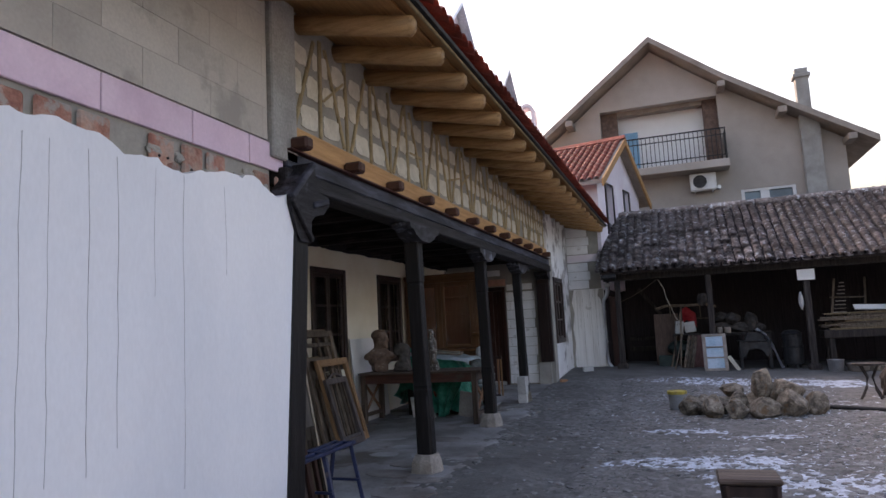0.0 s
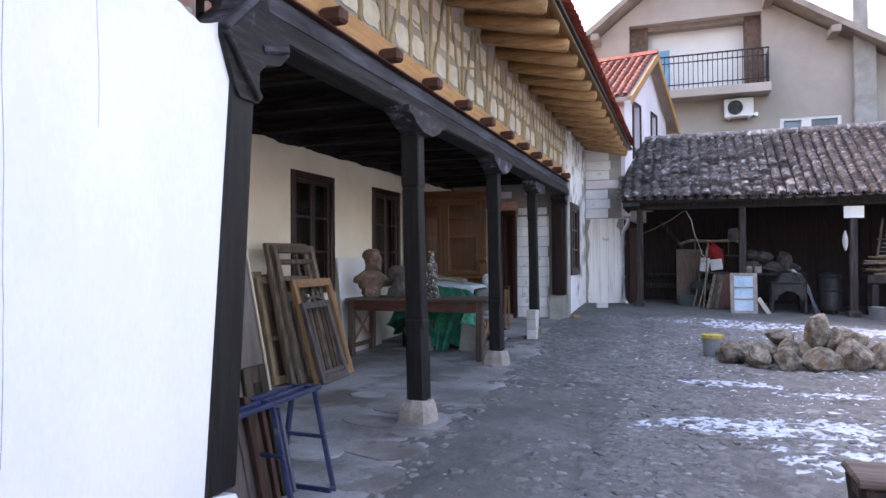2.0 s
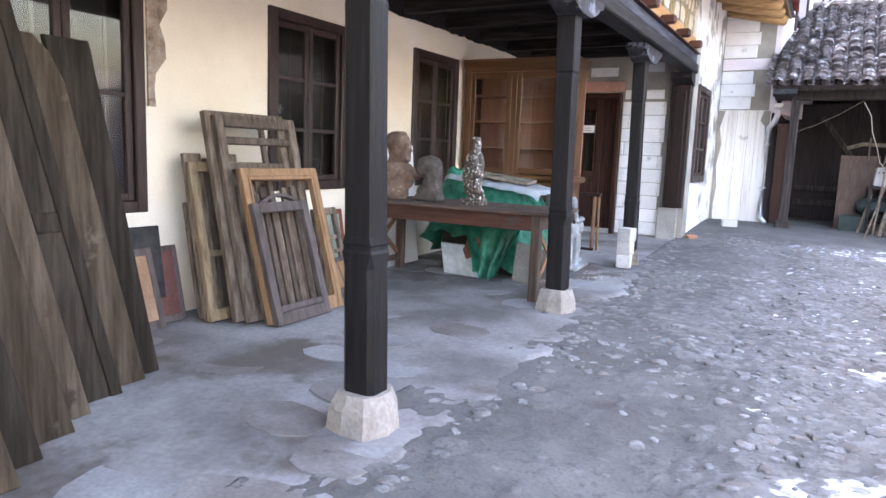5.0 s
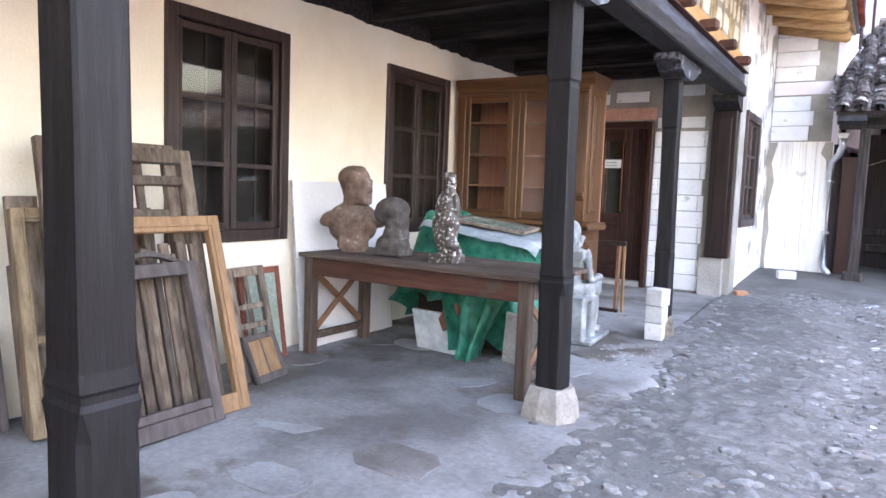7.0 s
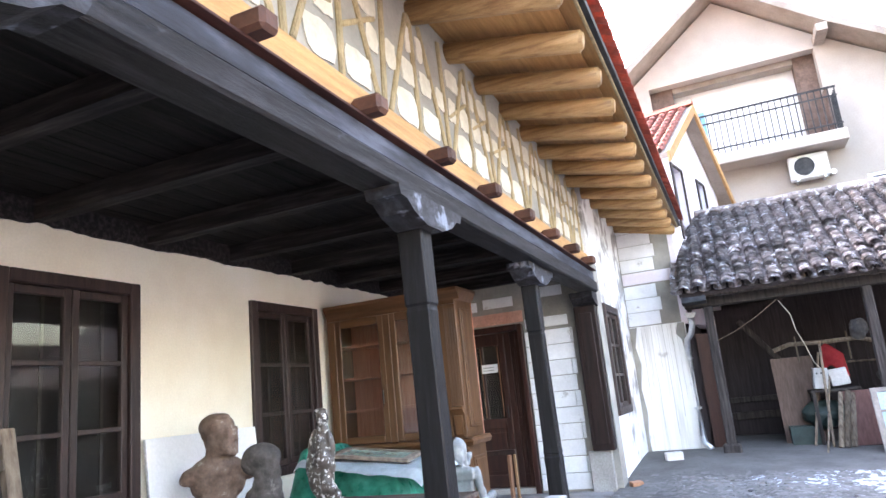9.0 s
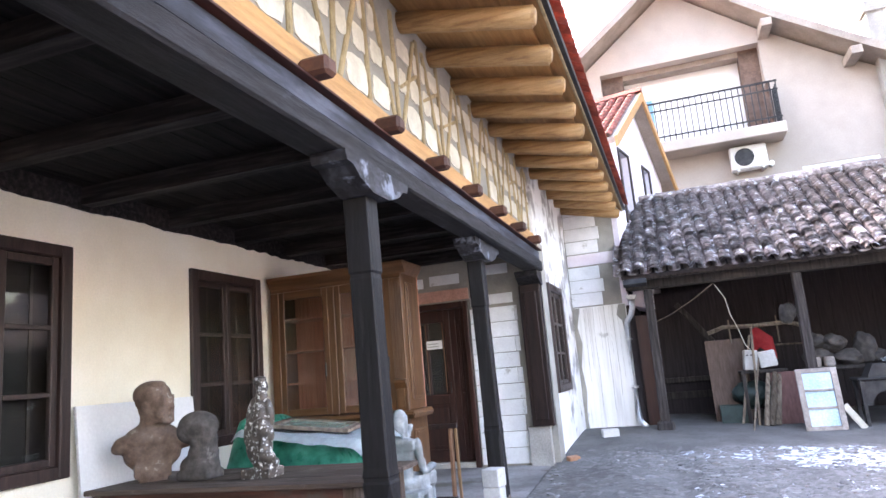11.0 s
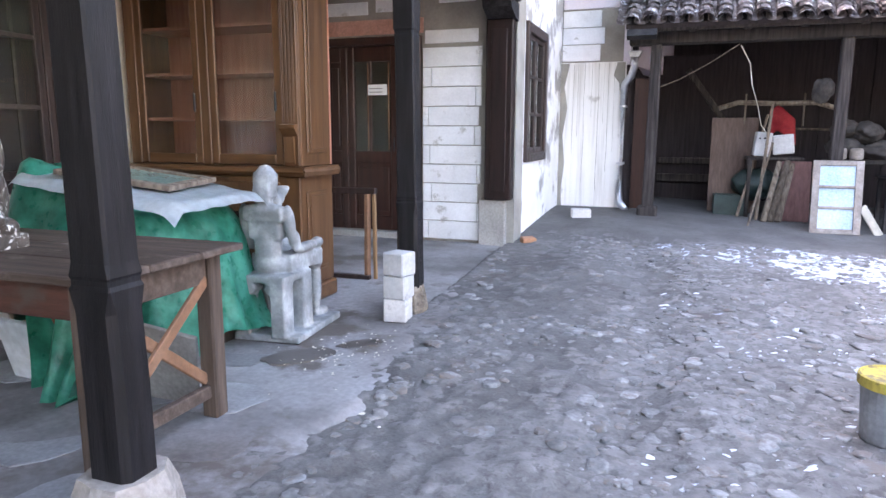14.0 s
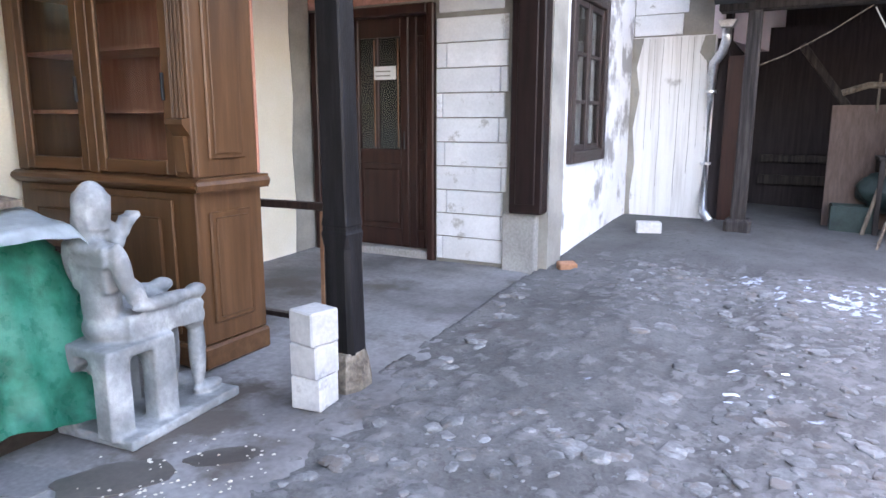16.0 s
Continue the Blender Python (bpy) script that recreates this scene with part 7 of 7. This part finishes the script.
solid("reddish_panel", box((0.32, 18.25, gz(18.2, .3) + 0.40), (0.36, 0.03, 0.80), Euler((radians(-12), 0, 0)).to_matrix(), 0.005), mat("dull red panel", [(0.10, 0.045, 0.04), (0.15, 0.075, 0.065)], 3, WOODZ), "dull red-brown board leaning in the barn", "board")
bd = empty("glazed_cupboard_door", (0.66, 17.5, gz(17.5, .6)), "white framed cupboard door with pale blue panes", "cupboard door")
lean = Matrix.Translation((0.66, 17.42, gz(17.45, .6))) @ Matrix.Rotation(radians(-9), 4, "X")
M["palewood"] = mat("pale worn paint", [(0.22, 0.19, 0.17), (0.36, 0.32, 0.29)], 6, rough=0.8, rnd=0.2)
M["paleblue"] = mat("pale blue glass", [(0.30, 0.44, 0.58), (0.46, 0.58, 0.70)], 2, rough=0.25, bump=0.0)
def put_lean(nm, x0, x1, z0, z1, d, mt, par):
    bm = span(x0, x1, -d, 0.0, z0, z1, 0.003)
    bmesh.ops.transform(bm, matrix=lean, verts=bm.verts)
    return part(nm, bm, mt, par)
for x0, x1, z0, z1 in ((-0.27, -0.19, 0, 0.88), (0.19, 0.27, 0, 0.88), (-0.19, 0.19, 0, 0.06), (-0.19, 0.19, 0.82, 0.88), (-0.19, 0.19, 0.30, 0.33), (-0.19, 0.19, 0.55, 0.58)):
    put_lean("frame_bar", x0, x1, z0, z1, 0.035, M["palewood"], bd)
for z0, z1 in ((0.06, 0.30), (0.33, 0.55), (0.58, 0.82)):
    put_lean("pane", -0.19, 0.19, z0, z1, 0.012, M["paleblue"], bd)
solid("timber_offcut", box((1.06, 17.55, gz(17.5, 1) + 0.17), (0.09, 0.05, 0.40), Euler((0, radians(-32), 0)).to_matrix(), 0.006), M["plasterpatch"], "pale timber offcut lying by the barn post", "timber")

sv = empty("iron_stove_table", (1.55, 17.9, gz(17.9, 1.5)), "dark iron hearth stand with arched front", "stove")
z0 = gz(17.9, 1.5)
part("top_plate", span(1.20, 1.94, 17.65, 18.15, z0 + 0.66, z0 + 0.69, 0.006), M["dark_metal"], sv)
for x in (1.25, 1.89):
    for y in (17.70, 18.10):
        part("leg", span(x - 0.025, x + 0.025, y - 0.025, y + 0.025, z0, z0 + 0.66, 0.005), M["dark_metal"], sv)
arch = [(1.275, z0 + 0.64), (1.865, z0 + 0.64), (1.865, z0 + 0.30)] + [(1.57 + 0.22 * math.cos(a), z0 + 0.30 + 0.20 * math.sin(a)) for a in np.linspace(0, math.pi, 9)] + [(1.275, z0 + 0.30)]
part("arched_front", prism(arch, "y", 17.69, 17.71), M["dark_metal"], sv)
part("hood", prism([(1.35, z0 + 0.69), (1.80, z0 + 0.69), (1.72, z0 + 0.88), (1.45, z0 + 0.88)], "y", 17.75, 18.1), M["dark_metal"], sv)
def plastic_h(x, y):
    t = (x - 1.72) / 0.42
    return (x + 0.03 * noise.noise((y * 8, x * 3, 1)), y, gz(17.9, 1.8) + max(0.02, 0.92 - 0.9 * max(0, t) ** 1.5) + 0.09 * noise.noise((x * 10, y * 9, 4)))
drape("clear_plastic_sheet", 1.62, 2.16, 17.62, 18.1, plastic_h, mat("milky plastic film", [(0.42, 0.45, 0.48), (0.68, 0.71, 0.75)], 6, rough=0.2, bump=0.5, fine=14), "crumpled milky plastic film over the hearth stand", "sheet", under=0.004)
ps = empty("pot_stove", (2.42, 18.1, gz(18.1, 2.4)), "dark cylindrical iron pot stove on short legs", "stove")
part("body", lathe([(0.20, 0.10), (0.23, 0.12), (0.23, 0.50), (0.25, 0.52), (0.22, 0.54), (0.22, 0.80), (0.24, 0.82), (0.15, 0.90), (0.0005, 0.92)], 22, (2.42, 18.1, gz(18.1, 2.4))), M["dark_metal"], ps, smooth=False)
for a in (0.6, 2.7, 4.8):
    part("leg", rod((2.42 + 0.17 * math.cos(a), 18.1 + 0.17 * math.sin(a), gz(18.1, 2.4)), (2.42 + 0.15 * math.cos(a), 18.1 + 0.15 * math.sin(a), gz(18.1, 2.4) + 0.13), 0.02), M["dark_metal"], ps)
# low shelf with sacks
bench = empty("low_bench", (1.0, 18.7, gz(18.6, 1.0)), "rough grey bench carrying sacks and jars", "bench")
zb = gz(18.6, 1.0)
part("top", span(0.72, 2.05, 18.45, 18.95, zb + 0.78, zb + 0.84, 0.008), M["barnwood"], bench)
for x in (0.80, 1.98):
    for y in (18.5, 18.9):
        part("leg", span(x - 0.04, x + 0.04, y - 0.04, y + 0.04, zb, zb + 0.78, 0.006), M["barnwood"], bench)
M["sack"] = mat("dusty grey sacking", [(0.036, 0.031, 0.029), (0.078, 0.069, 0.064)], 6, rough=0.95, bump=0.5)
for i, (x, y, z, a, b, c) in enumerate(((0.95, 18.7, 0.98, 0.24, 0.19, 0.15), (1.38, 18.7, 0.96, 0.24, 0.20, 0.13), (1.18, 18.72, 1.20, 0.26, 0.18, 0.14), (1.62, 18.7, 1.08, 0.19, 0.16, 0.24), (0.92, 18.75, 1.24, 0.20, 0.16, 0.13), (1.78, 18.7, 0.94, 0.16, 0.16, 0.10))):
    solid("sack", rock_mesh(40 + i, (a, b, c), 0), M["sack"], "dusty grey sack heaped on the bench", "sack", group="sacks on the bench", smooth=True).matrix_basis = pose(x, y, zb + z, 0, 0, i * 31)
for x, w in ((0.86, 0.14), (1.04, 0.17)):
    solid("enamel_jar", lathe([(w * 0.42, 0), (w * 0.5, 0.02), (w * 0.5, 0.12), (w * 0.4, 0.15), (0.0005, 0.15)], 16, (x, 18.50, zb + 0.842)), M["palewood"], "pale enamel jar on the bench edge", "jar")
# white wall socket boxes, broom, red cloth, sticks
zc = gz(18.3, 0.0)
wb = solid("white_box", box((-0.10, 18.45, 1.20), (0.20, 0.14, 0.32), Euler((0, 0.1, 0.15)).to_matrix(), 0.012), M["oldblock"], "white plastic appliance box on the junk heap", "box")
for k in (-0.03, 0.03):
    part("knob", rod((-0.11 + k, 18.36, 1.28), (-0.11 + k, 18.375, 1.28), 0.014), M["dark_metal"], wb)
solid("white_box", box((0.16, 18.46, 1.20), (0.26, 0.16, 0.26), Euler((0, -0.12, -0.1)).to_matrix(), 0.015), M["oldblock"], "white plastic appliance box on the junk heap", "box")
jt = empty("junk_table", (0.05, 18.55, zc), "small dark table under the junk", "table")
part("top", span(-0.28, 0.42, 18.35, 18.85, 0.99, 1.03, 0.006), M["barnwood"], jt)
for x in (-0.24, 0.38):
    for y in (18.39, 18.81):
        part("leg", span(x - 0.025, x + 0.025, y - 0.025, y + 0.025, zc, 0.99, 0.004), M["barnwood"], jt)
def cloth_h(x, y):
    return (x, y + 0.03 * math.sin(x * 22), 1.74 - abs(x - 0.09) * 0.85 - (18.80 - y) * 1.5 + 0.04 * noise.noise((x * 8, y * 8, 2)))
drape("red_cloth", 0.0, 0.33, 18.56, 18.80, cloth_h, mat("red cloth", [(0.34, 0.02, 0.025), (0.48, 0.045, 0.05)], 5, rough=0.85), "bright red cloth slung over the junk", "cloth", step=0.025, under=0.008)
solid("broom_stick", rod((-0.28, 17.55, gz(17.5, -.3)), (0.02, 18.35, 1.22), 0.014), M["oldwood"], "pale stick leaning in the barn", "stick")
for i, (a, b, r) in enumerate((((-0.14, 18.1, 0.2), (-0.02, 18.35, 1.72), 0.022), ((-0.36, 18.3, 0.22), (-0.04, 18.6, 1.6), 0.02), ((0.02, 18.0, 0.2), (0.22, 18.34, 0.98), 0.05), ((0.12, 18.05, 0.2), (0.28, 18.34, 0.95), 0.045), ((-0.06, 17.98, 0.2), (0.12, 18.34, 0.97), 0.04))):
    solid("wooden_pole", rod(a, b, r, r * 0.85, 8), M["oldwood"], "grey wooden pole leaning on the junk", "pole", group="leaning poles")
rk = empty("hanging_rack", (0.15, 19.0, 1.75), "grey wooden yoke hanging in the barn", "yoke")
part("yoke_bar", tube([(-0.65, 19.0, 1.70), (-0.4, 19.0, 1.78), (0.1, 19.0, 1.76), (0.6, 19.0, 1.77), (0.85, 19.0, 1.69)], 0.035, 8), M["oldwood"], rk)
for x in (-0.3, 0.45):
    part("peg", rod((x, 19.0, 1.45), (x, 19.0, 1.9), 0.014), M["oldwood"], rk)
part("lower_bar", rod((0.0, 19.0, 1.42), (0.8, 19.0, 1.40), 0.016), M["oldwood"], rk)
cr = empty("bottle_crate", (-0.45, 18.6, gz(18.6, -.45)), "dark green plastic bottle crate", "crate")
z0 = gz(18.6, -.45)
M["crate"] = mat("dark green crate", [(0.015, 0.03, 0.028), (0.03, 0.055, 0.05)], 5, rough=0.5)
for a in ((-0.66, -0.26, 18.42, 18.44), (-0.66, -0.26, 18.76, 18.78)):
    part("side", span(*a, z0, z0 + 0.28, 0.004), M["crate"], cr)
for a in ((-0.66, -0.64, 18.44, 18.76), (-0.28, -0.26, 18.44, 18.76)):
    part("side", span(*a, z0, z0 + 0.28, 0.004), M["crate"], cr)
solid("dark_sack", rock_mesh(61, (0.30, 0.2, 0.22), 0), M["crate"], "dark green bag behind the crate", "bag", smooth=True).matrix_basis = pose(-0.12, 18.75, z0 + 0.42)
solid("hanging_sack", rock_mesh(91, (0.12, 0.09, 0.16), 0), M["sack"], "dusty grey sack hanging from a nail beside the barn post", "sack", smooth=True).matrix_basis = pose(0.50, 18.05, 1.88)
# wire and cord
solid("hanging_wire", tube([(-0.50, 17.72, 2.42), (-0.38, 17.74, 2.2), (-0.34, 17.78, 1.95), (-0.24, 17.95, 1.7), (-0.16, 18.15, 1.45), (-0.06, 18.36, 1.34)], 0.0055, 6), M["plasterpatch"], "white cable hanging from the barn beam", "cable")
solid("sagging_cord", tube([(-0.52, 17.70, 2.44), (-0.85, 17.72, 2.22), (-1.2, 17.74, 2.03), (-1.45, 17.72, 1.93)], 0.007, 6), M["oldwood"], "thin cord sagging from the barn beam", "cord")
sg = solid("paper_sign", span(2.62, 2.99, 17.66, 17.675, 2.18, 2.43, 0.002), M["house_white"], "small white blank sign on the barn post", "sign")
solid("white_rag", rock_mesh(71, (0.05, 0.05, 0.22)), M["oldblock"], "white rag hanging beside the barn post", "rag", smooth=True).matrix_basis = pose(2.66, 17.75, 1.72)
# lumber on a bench
lb = empty("lumber_bench", (4.2, 18.2, gz(18.2, 4.2)), "heavy dark bench loaded with boards", "bench")
zl = gz(18.2, 4.2)
part("top", span(3.10, 5.6, 17.95, 18.6, zl + 0.72, zl + 0.90, 0.01), M["barnwood"], lb)
for x in (3.25, 5.45):
    for y in (18.05, 18.5):
        part("leg", span(x - 0.06, x + 0.06, y - 0.06, y + 0.06, zl, zl + 0.72, 0.01), M["barnwood"], lb)
rnd = random.Random(9)
for i in range(27):
    zz = zl + 0.905 + 0.045 * (i // 3) + 0.001
    solid("sawn_board", box((4.15 + rnd.uniform(-.25, .25), 18.08 + 0.2 * (i % 3), zz + 0.018), (rnd.uniform(1.5, 2.2), 0.17, 0.036), Euler((0, 0, rnd.uniform(-.05 - .006 * i, .05 + .006 * i))).to_matrix(), 0.004), M["oldwood"] if i % 4 else M["yellowframe"], "rough sawn board in the lumber pile", "board", group="lumber pile")
solid("white_plank", box((4.15, 18.0, zl + 1.40), (0.75, 0.03, 0.20), Euler((radians(-60), 0.05, 0)).to_matrix(), 0.004), M["house_white"], "white panel lying on the lumber", "panel")
ld = empty("louvre_shutter", (3.6, 18.5, 1.3), "old shutter with pale slats behind the lumber", "shutter")
part("stile", bar((3.38, 18.45, 1.22), (3.55, 18.6, 2.2), 0.04, 0.04, 0.004), M["oldwood"], ld)
part("stile", bar((4.10, 18.45, 1.22), (4.20, 18.6, 2.2), 0.04, 0.04, 0.004), M["oldwood"], ld)
for i in range(10):
    t = i / 10
    part("slat", box((3.56 + 0.15 * t, 18.45 + 0.12 * t, 1.30 + 0.088 * i), (0.30 - 0.22 * t, 0.02, 0.022), None, 0.002), M["palewood"], ld)
part("rail", bar((3.4, 18.48, 1.75), (4.15, 18.5, 1.72), 0.04, 0.03, 0.004), M["oldwood"], ld)
zp = gz(17.5, 3.2)
pt = empty("zinc_pot", (3.18, 17.5, zp), "grey zinc pot on the ground by the barn", "pot")
part("pot_body", lathe([(0.14, 0), (0.15, 0.01), (0.175, 0.26), (0.185, 0.27), (0.17, 0.27), (0.145, 0.03), (0.0005, 0.03)], 22, (3.18, 17.5, zp)), M["metal"], pt, smooth=True)
solid("white_basin", lathe([(0.16, 0), (0.20, 0.03), (0.24, 0.18), (0.25, 0.19), (0.23, 0.19), (0.18, 0.04), (0.0005, 0.04)], 22, (3.62, 17.5, zg(17.5, 3.6))), M["palewood"], "chipped pale enamel basin on the ground by the barn", "basin", smooth=True)
for i, (x, y) in enumerate(((4.0, 17.5), (4.35, 17.6), (4.75, 17.45))):
    solid("rock", rock_mesh(80 + i, (0.2, 0.16, 0.12)), M["stone"], "pale stone lying before the lumber bench", "rock", group="barn stones").matrix_basis = pose(x, y, zg(y, x) + 0.08)
# fallen plaster crumbs on the porch edge
rnd = random.Random(21)
verts, faces = [], []
for i in range(240):
    x, y = (rnd.gauss(-2.95, 0.16), rnd.gauss(11.75, 0.22)) if i < 90 else (rnd.gauss(-2.42, 0.10), rnd.uniform(5, 15))
    s = rnd.uniform(0.004, 0.011) if i < 90 else rnd.uniform(0.008, 0.022)
    z = zg(y) + (0.019 if i < 90 else -0.01)
    k = len(verts)
    for a in range(5):
        verts.append((x + s * math.cos(a * 1.256) * rnd.uniform(.7, 1.2), y + s * math.sin(a * 1.256) * rnd.uniform(.7, 1.2), z))
    verts.append((x, y, z + s * 0.5))
    faces += [(k + a, k + (a + 1) % 5, k + 5) for a in range(5)]
me = bpy.data.meshes.new("crumbs")
me.from_pydata(verts, [], faces)
me.materials.append(M["plasterpatch"])
tagged(new("plaster_crumbs", me), "scattered pale plaster crumbs and pebbles along the porch edge", "rubble", kind="stuff")


for ob in [o for o in scene.objects if o.name.split(".")[0] == "pane" and o.data.materials[0] == M["glass"]]:
    ob.visible_shadow = False

# ---- loose stones set in the earth ----
M["cobble"] = mat("pale yard stone", [(0.125, 0.124, 0.120), (0.185, 0.185, 0.180), (0.275, 0.276, 0.271)], 9, rough=0.92, bump=0.6, fine=60, rnd=0.25, dirt=(0.17, 0.15, 0.135), dirt_scale=8, dirt_amount=0.5)
variants = []
for k in range(10):
    rs = random.Random(300 + k)
    nn = rs.choice((7, 8, 9))
    ring = [(2 * math.pi * (i + rs.uniform(-.22, .22)) / nn, rs.uniform(0.82, 1.12)) for i in range(nn)]
    squash, tilt = rs.uniform(0.6, 0.95), rs.uniform(-.06, .06)
    bm = bmesh.new()
    loops = [[bm.verts.new((r * f * math.cos(t), r * f * math.sin(t) * squash, zz + tilt * math.cos(t) * f)) for t, r in ring] for f, zz in ((1.0, -0.35), (0.98, 0.04), (0.86, 0.17), (0.55, 0.25))]
    for lo, hi in zip(loops, loops[1:]):
        for i in range(nn):
            bm.faces.new((lo[i], lo[(i + 1) % nn], hi[(i + 1) % nn], hi[i]))
    top = bm.verts.new((rs.uniform(-.2, .2), rs.uniform(-.2, .2), 0.27))
    for i in range(nn):
        bm.faces.new((loops[-1][i], loops[-1][(i + 1) % nn], top))
    for v in bm.verts:
        v.co += Vector((noise.noise(v.co * 2.5 + Vector((k, 0, 0))), noise.noise(v.co * 2.5 + Vector((0, k, 0))), 0.5 * noise.noise(v.co * 3 + Vector((0, 0, k))))) * 0.16
    variants.append(to_mesh("stone", bm, M["cobble"], k % 2 == 0))
rnd = random.Random(77)
placed = []
for i in range(8500):
    y = 4.8 + 11.2 * rnd.random()
    x = -2.35 + 4.6 * rnd.random() ** 0.9
    if smooth_noise(np.float64(x), np.float64(y), 0.8, 41) < 0.30 + 0.24 * max(0.0, min(1.0, (-1.0 - x))):
        continue
    if y < 9.3 and x < -1.15 and rnd.random() < 0.8 * min(1.0, (9.3 - y)):
        continue
    s = 0.012 + 0.060 * rnd.random() ** 3.0
    placed.append((x, y, s, rnd.random() * 360, rnd.randrange(10)))
for i in range(46):
    placed.append((rnd.uniform(-2.1, 1.4), rnd.uniform(7.5, 14.5), rnd.uniform(0.07, 0.125), rnd.random() * 360, rnd.randrange(10)))
for i in range(150):
    y = rnd.uniform(4.9, 15.2)
    placed.append((float(np.interp(y, [4.5, 7, 9, 10.6, 12.6, 13.4, 15.6], [-2.40, -2.33, -2.39, -2.43, -2.53, -2.63, -2.83])) + rnd.gauss(0, 0.05), y, rnd.uniform(0.02, 0.06), rnd.random() * 360, rnd.randrange(10)))
placed.sort(key=lambda q: abs(q[1] - 11.0) + abs(q[0] + 1.0))
verts, faces = [], []
for i, (x, y, s, turn, k) in enumerate(placed):
    m = pose(x, y, on_ground(x, y) - 0.05 * s, rnd.uniform(-8, 8), rnd.uniform(-8, 8), turn) @ Matrix.Diagonal((s, s, min(s, 0.05) * rnd.uniform(0.5, 1.1), 1))
    if i < 290:
        ob = new("stone", variants[k])
        ob.parent = yard
        ob.matrix_basis = m
    else:
        b0 = len(verts)
        me = variants[k]
        verts += [tuple(m @ v.co) for v in me.vertices]
        faces += [tuple(b0 + j for j in p.vertices) for p in me.polygons]
me = bpy.data.meshes.new("loose_stone")
me.from_pydata(verts, [], faces)
mm = M["cobble"].copy()
oi = next(n for n in mm.node_tree.nodes if n.bl_idname == "ShaderNodeObjectInfo")
gg = next(n for n in mm.node_tree.nodes if n.bl_idname == "ShaderNodeNewGeometry")
for lk in [lk for lk in mm.node_tree.links if lk.from_node == oi]:
    mm.node_tree.links.new(gg.outputs["Random Per Island"], lk.to_socket)
me.materials.append(mm)
ob = new("loose_stone", me)
ob.parent = yard
ob["kind"] = "stuff"

# snow caught between the stones
verts, faces = [], []
for i in range(1500):
    x, y = rnd.uniform(-1.2, 2.4), rnd.uniform(7.2, 14.2)
    if smooth_noise(np.float64(x), np.float64(y), 0.55, 61) + 0.16 * min(1.0, (x + 0.2) * 0.6) < 0.56:
        continue
    s, t0, long = 0.008 + 0.024 * rnd.random() ** 2, rnd.uniform(-0.5, 0.5), rnd.uniform(1.2, 2.6)
    b0 = len(verts)
    nn = rnd.choice((6, 7, 8))
    for a in range(nn):
        t = 2 * math.pi * a / nn
        r = s * rnd.uniform(0.55, 1.2)
        u, v = r * long * math.cos(t), r * math.sin(t)
        verts.append((x + u * math.cos(t0) - v * math.sin(t0), y + u * math.sin(t0) + v * math.cos(t0), on_ground(x, y) - 0.006))
    verts.append((x, y, on_ground(x, y) + 0.006))
    faces += [(b0 + a, b0 + (a + 1) % nn, b0 + nn) for a in range(nn)]
me = bpy.data.meshes.new("snow_fleck")
me.from_pydata(verts, [], faces)
me.materials.append(mat("old snow", [(0.48, 0.52, 0.58), (0.70, 0.74, 0.80)], 9, rough=0.7, bump=0.4))
tagged(new("snow_flecks", me), "small flecks of old snow caught between the cobbles", "snow", kind="stuff")

# uneven flags and mended patches in the porch floor
FLAGS = [mat("brown flagstone", [(0.120, 0.105, 0.096), (0.170, 0.155, 0.146), (0.225, 0.212, 0.206)], 2.2, rough=0.8, bump=0.3, rnd=0.15),
         mat("grey flagstone", [(0.20, 0.198, 0.200), (0.265, 0.265, 0.270), (0.32, 0.322, 0.330)], 2.0, rough=0.75, bump=0.25, rnd=0.12)]
spots = [(-2.62, 5.62, 0.30, 0.30, 0), (-2.72, 6.22, 0.34, 0.28, 0), (-2.66, 6.74, 0.22, 0.20, 0), (-3.20, 6.10, 0.26, 0.34, 1)]
for i in range(5):
    for j in range(13):
        if rnd.random() < 0.50:
            spots.append((-4.95 + 0.46 * i + rnd.uniform(-.10, .10), 6.9 + 0.50 * j + rnd.uniform(-.12, .12), rnd.uniform(0.16, 0.27), rnd.uniform(0.14, 0.24), rnd.random() < 0.5))
for x, y, a, b, kind in spots:
    turn = rnd.uniform(-.4, .4)
    pts = []
    for t in np.linspace(0, 2 * math.pi, 13)[:-1]:
        c, d = math.cos(t), math.sin(t)
        q = 0.62 + 0.38 / max(abs(c), abs(d))
        u, v = a * c * q * rnd.uniform(.86, 1.1), b * d * q * rnd.uniform(.86, 1.1)
        pts.append((x + u * math.cos(turn) - v * math.sin(turn), y + u * math.sin(turn) + v * math.cos(turn)))
    part("paving_stone", prism(pts, "z", zg(y) - 0.06, zg(y) + rnd.uniform(0.012, 0.017)), FLAGS[int(kind)], floor)
WET = mat("wet concrete stain", [(0.082, 0.073, 0.066), (0.12, 0.108, 0.098)], 4, rough=0.5, bump=0.15)
for x, y, a, b, turn in ((-3.17, 11.63, 0.23, 0.125, 0.9), (-2.93, 11.94, 0.15, 0.075, 0.8)):
    pts = []
    for t in np.linspace(0, 2 * math.pi, 25)[:-1]:
        q = 1 + 0.22 * noise.noise((x + math.cos(t) * 1.7, y + math.sin(t) * 1.7, 3))
        u, v = a * math.cos(t) * q, b * math.sin(t) * q
        pts.append((x + u * math.cos(turn) - v * math.sin(turn), y + u * math.sin(turn) + v * math.cos(turn)))
    part("damp_patch", prism(pts, "z", zg(y) - 0.05, zg(y) + 0.0185), WET, floor, "dark damp patch in the concrete")
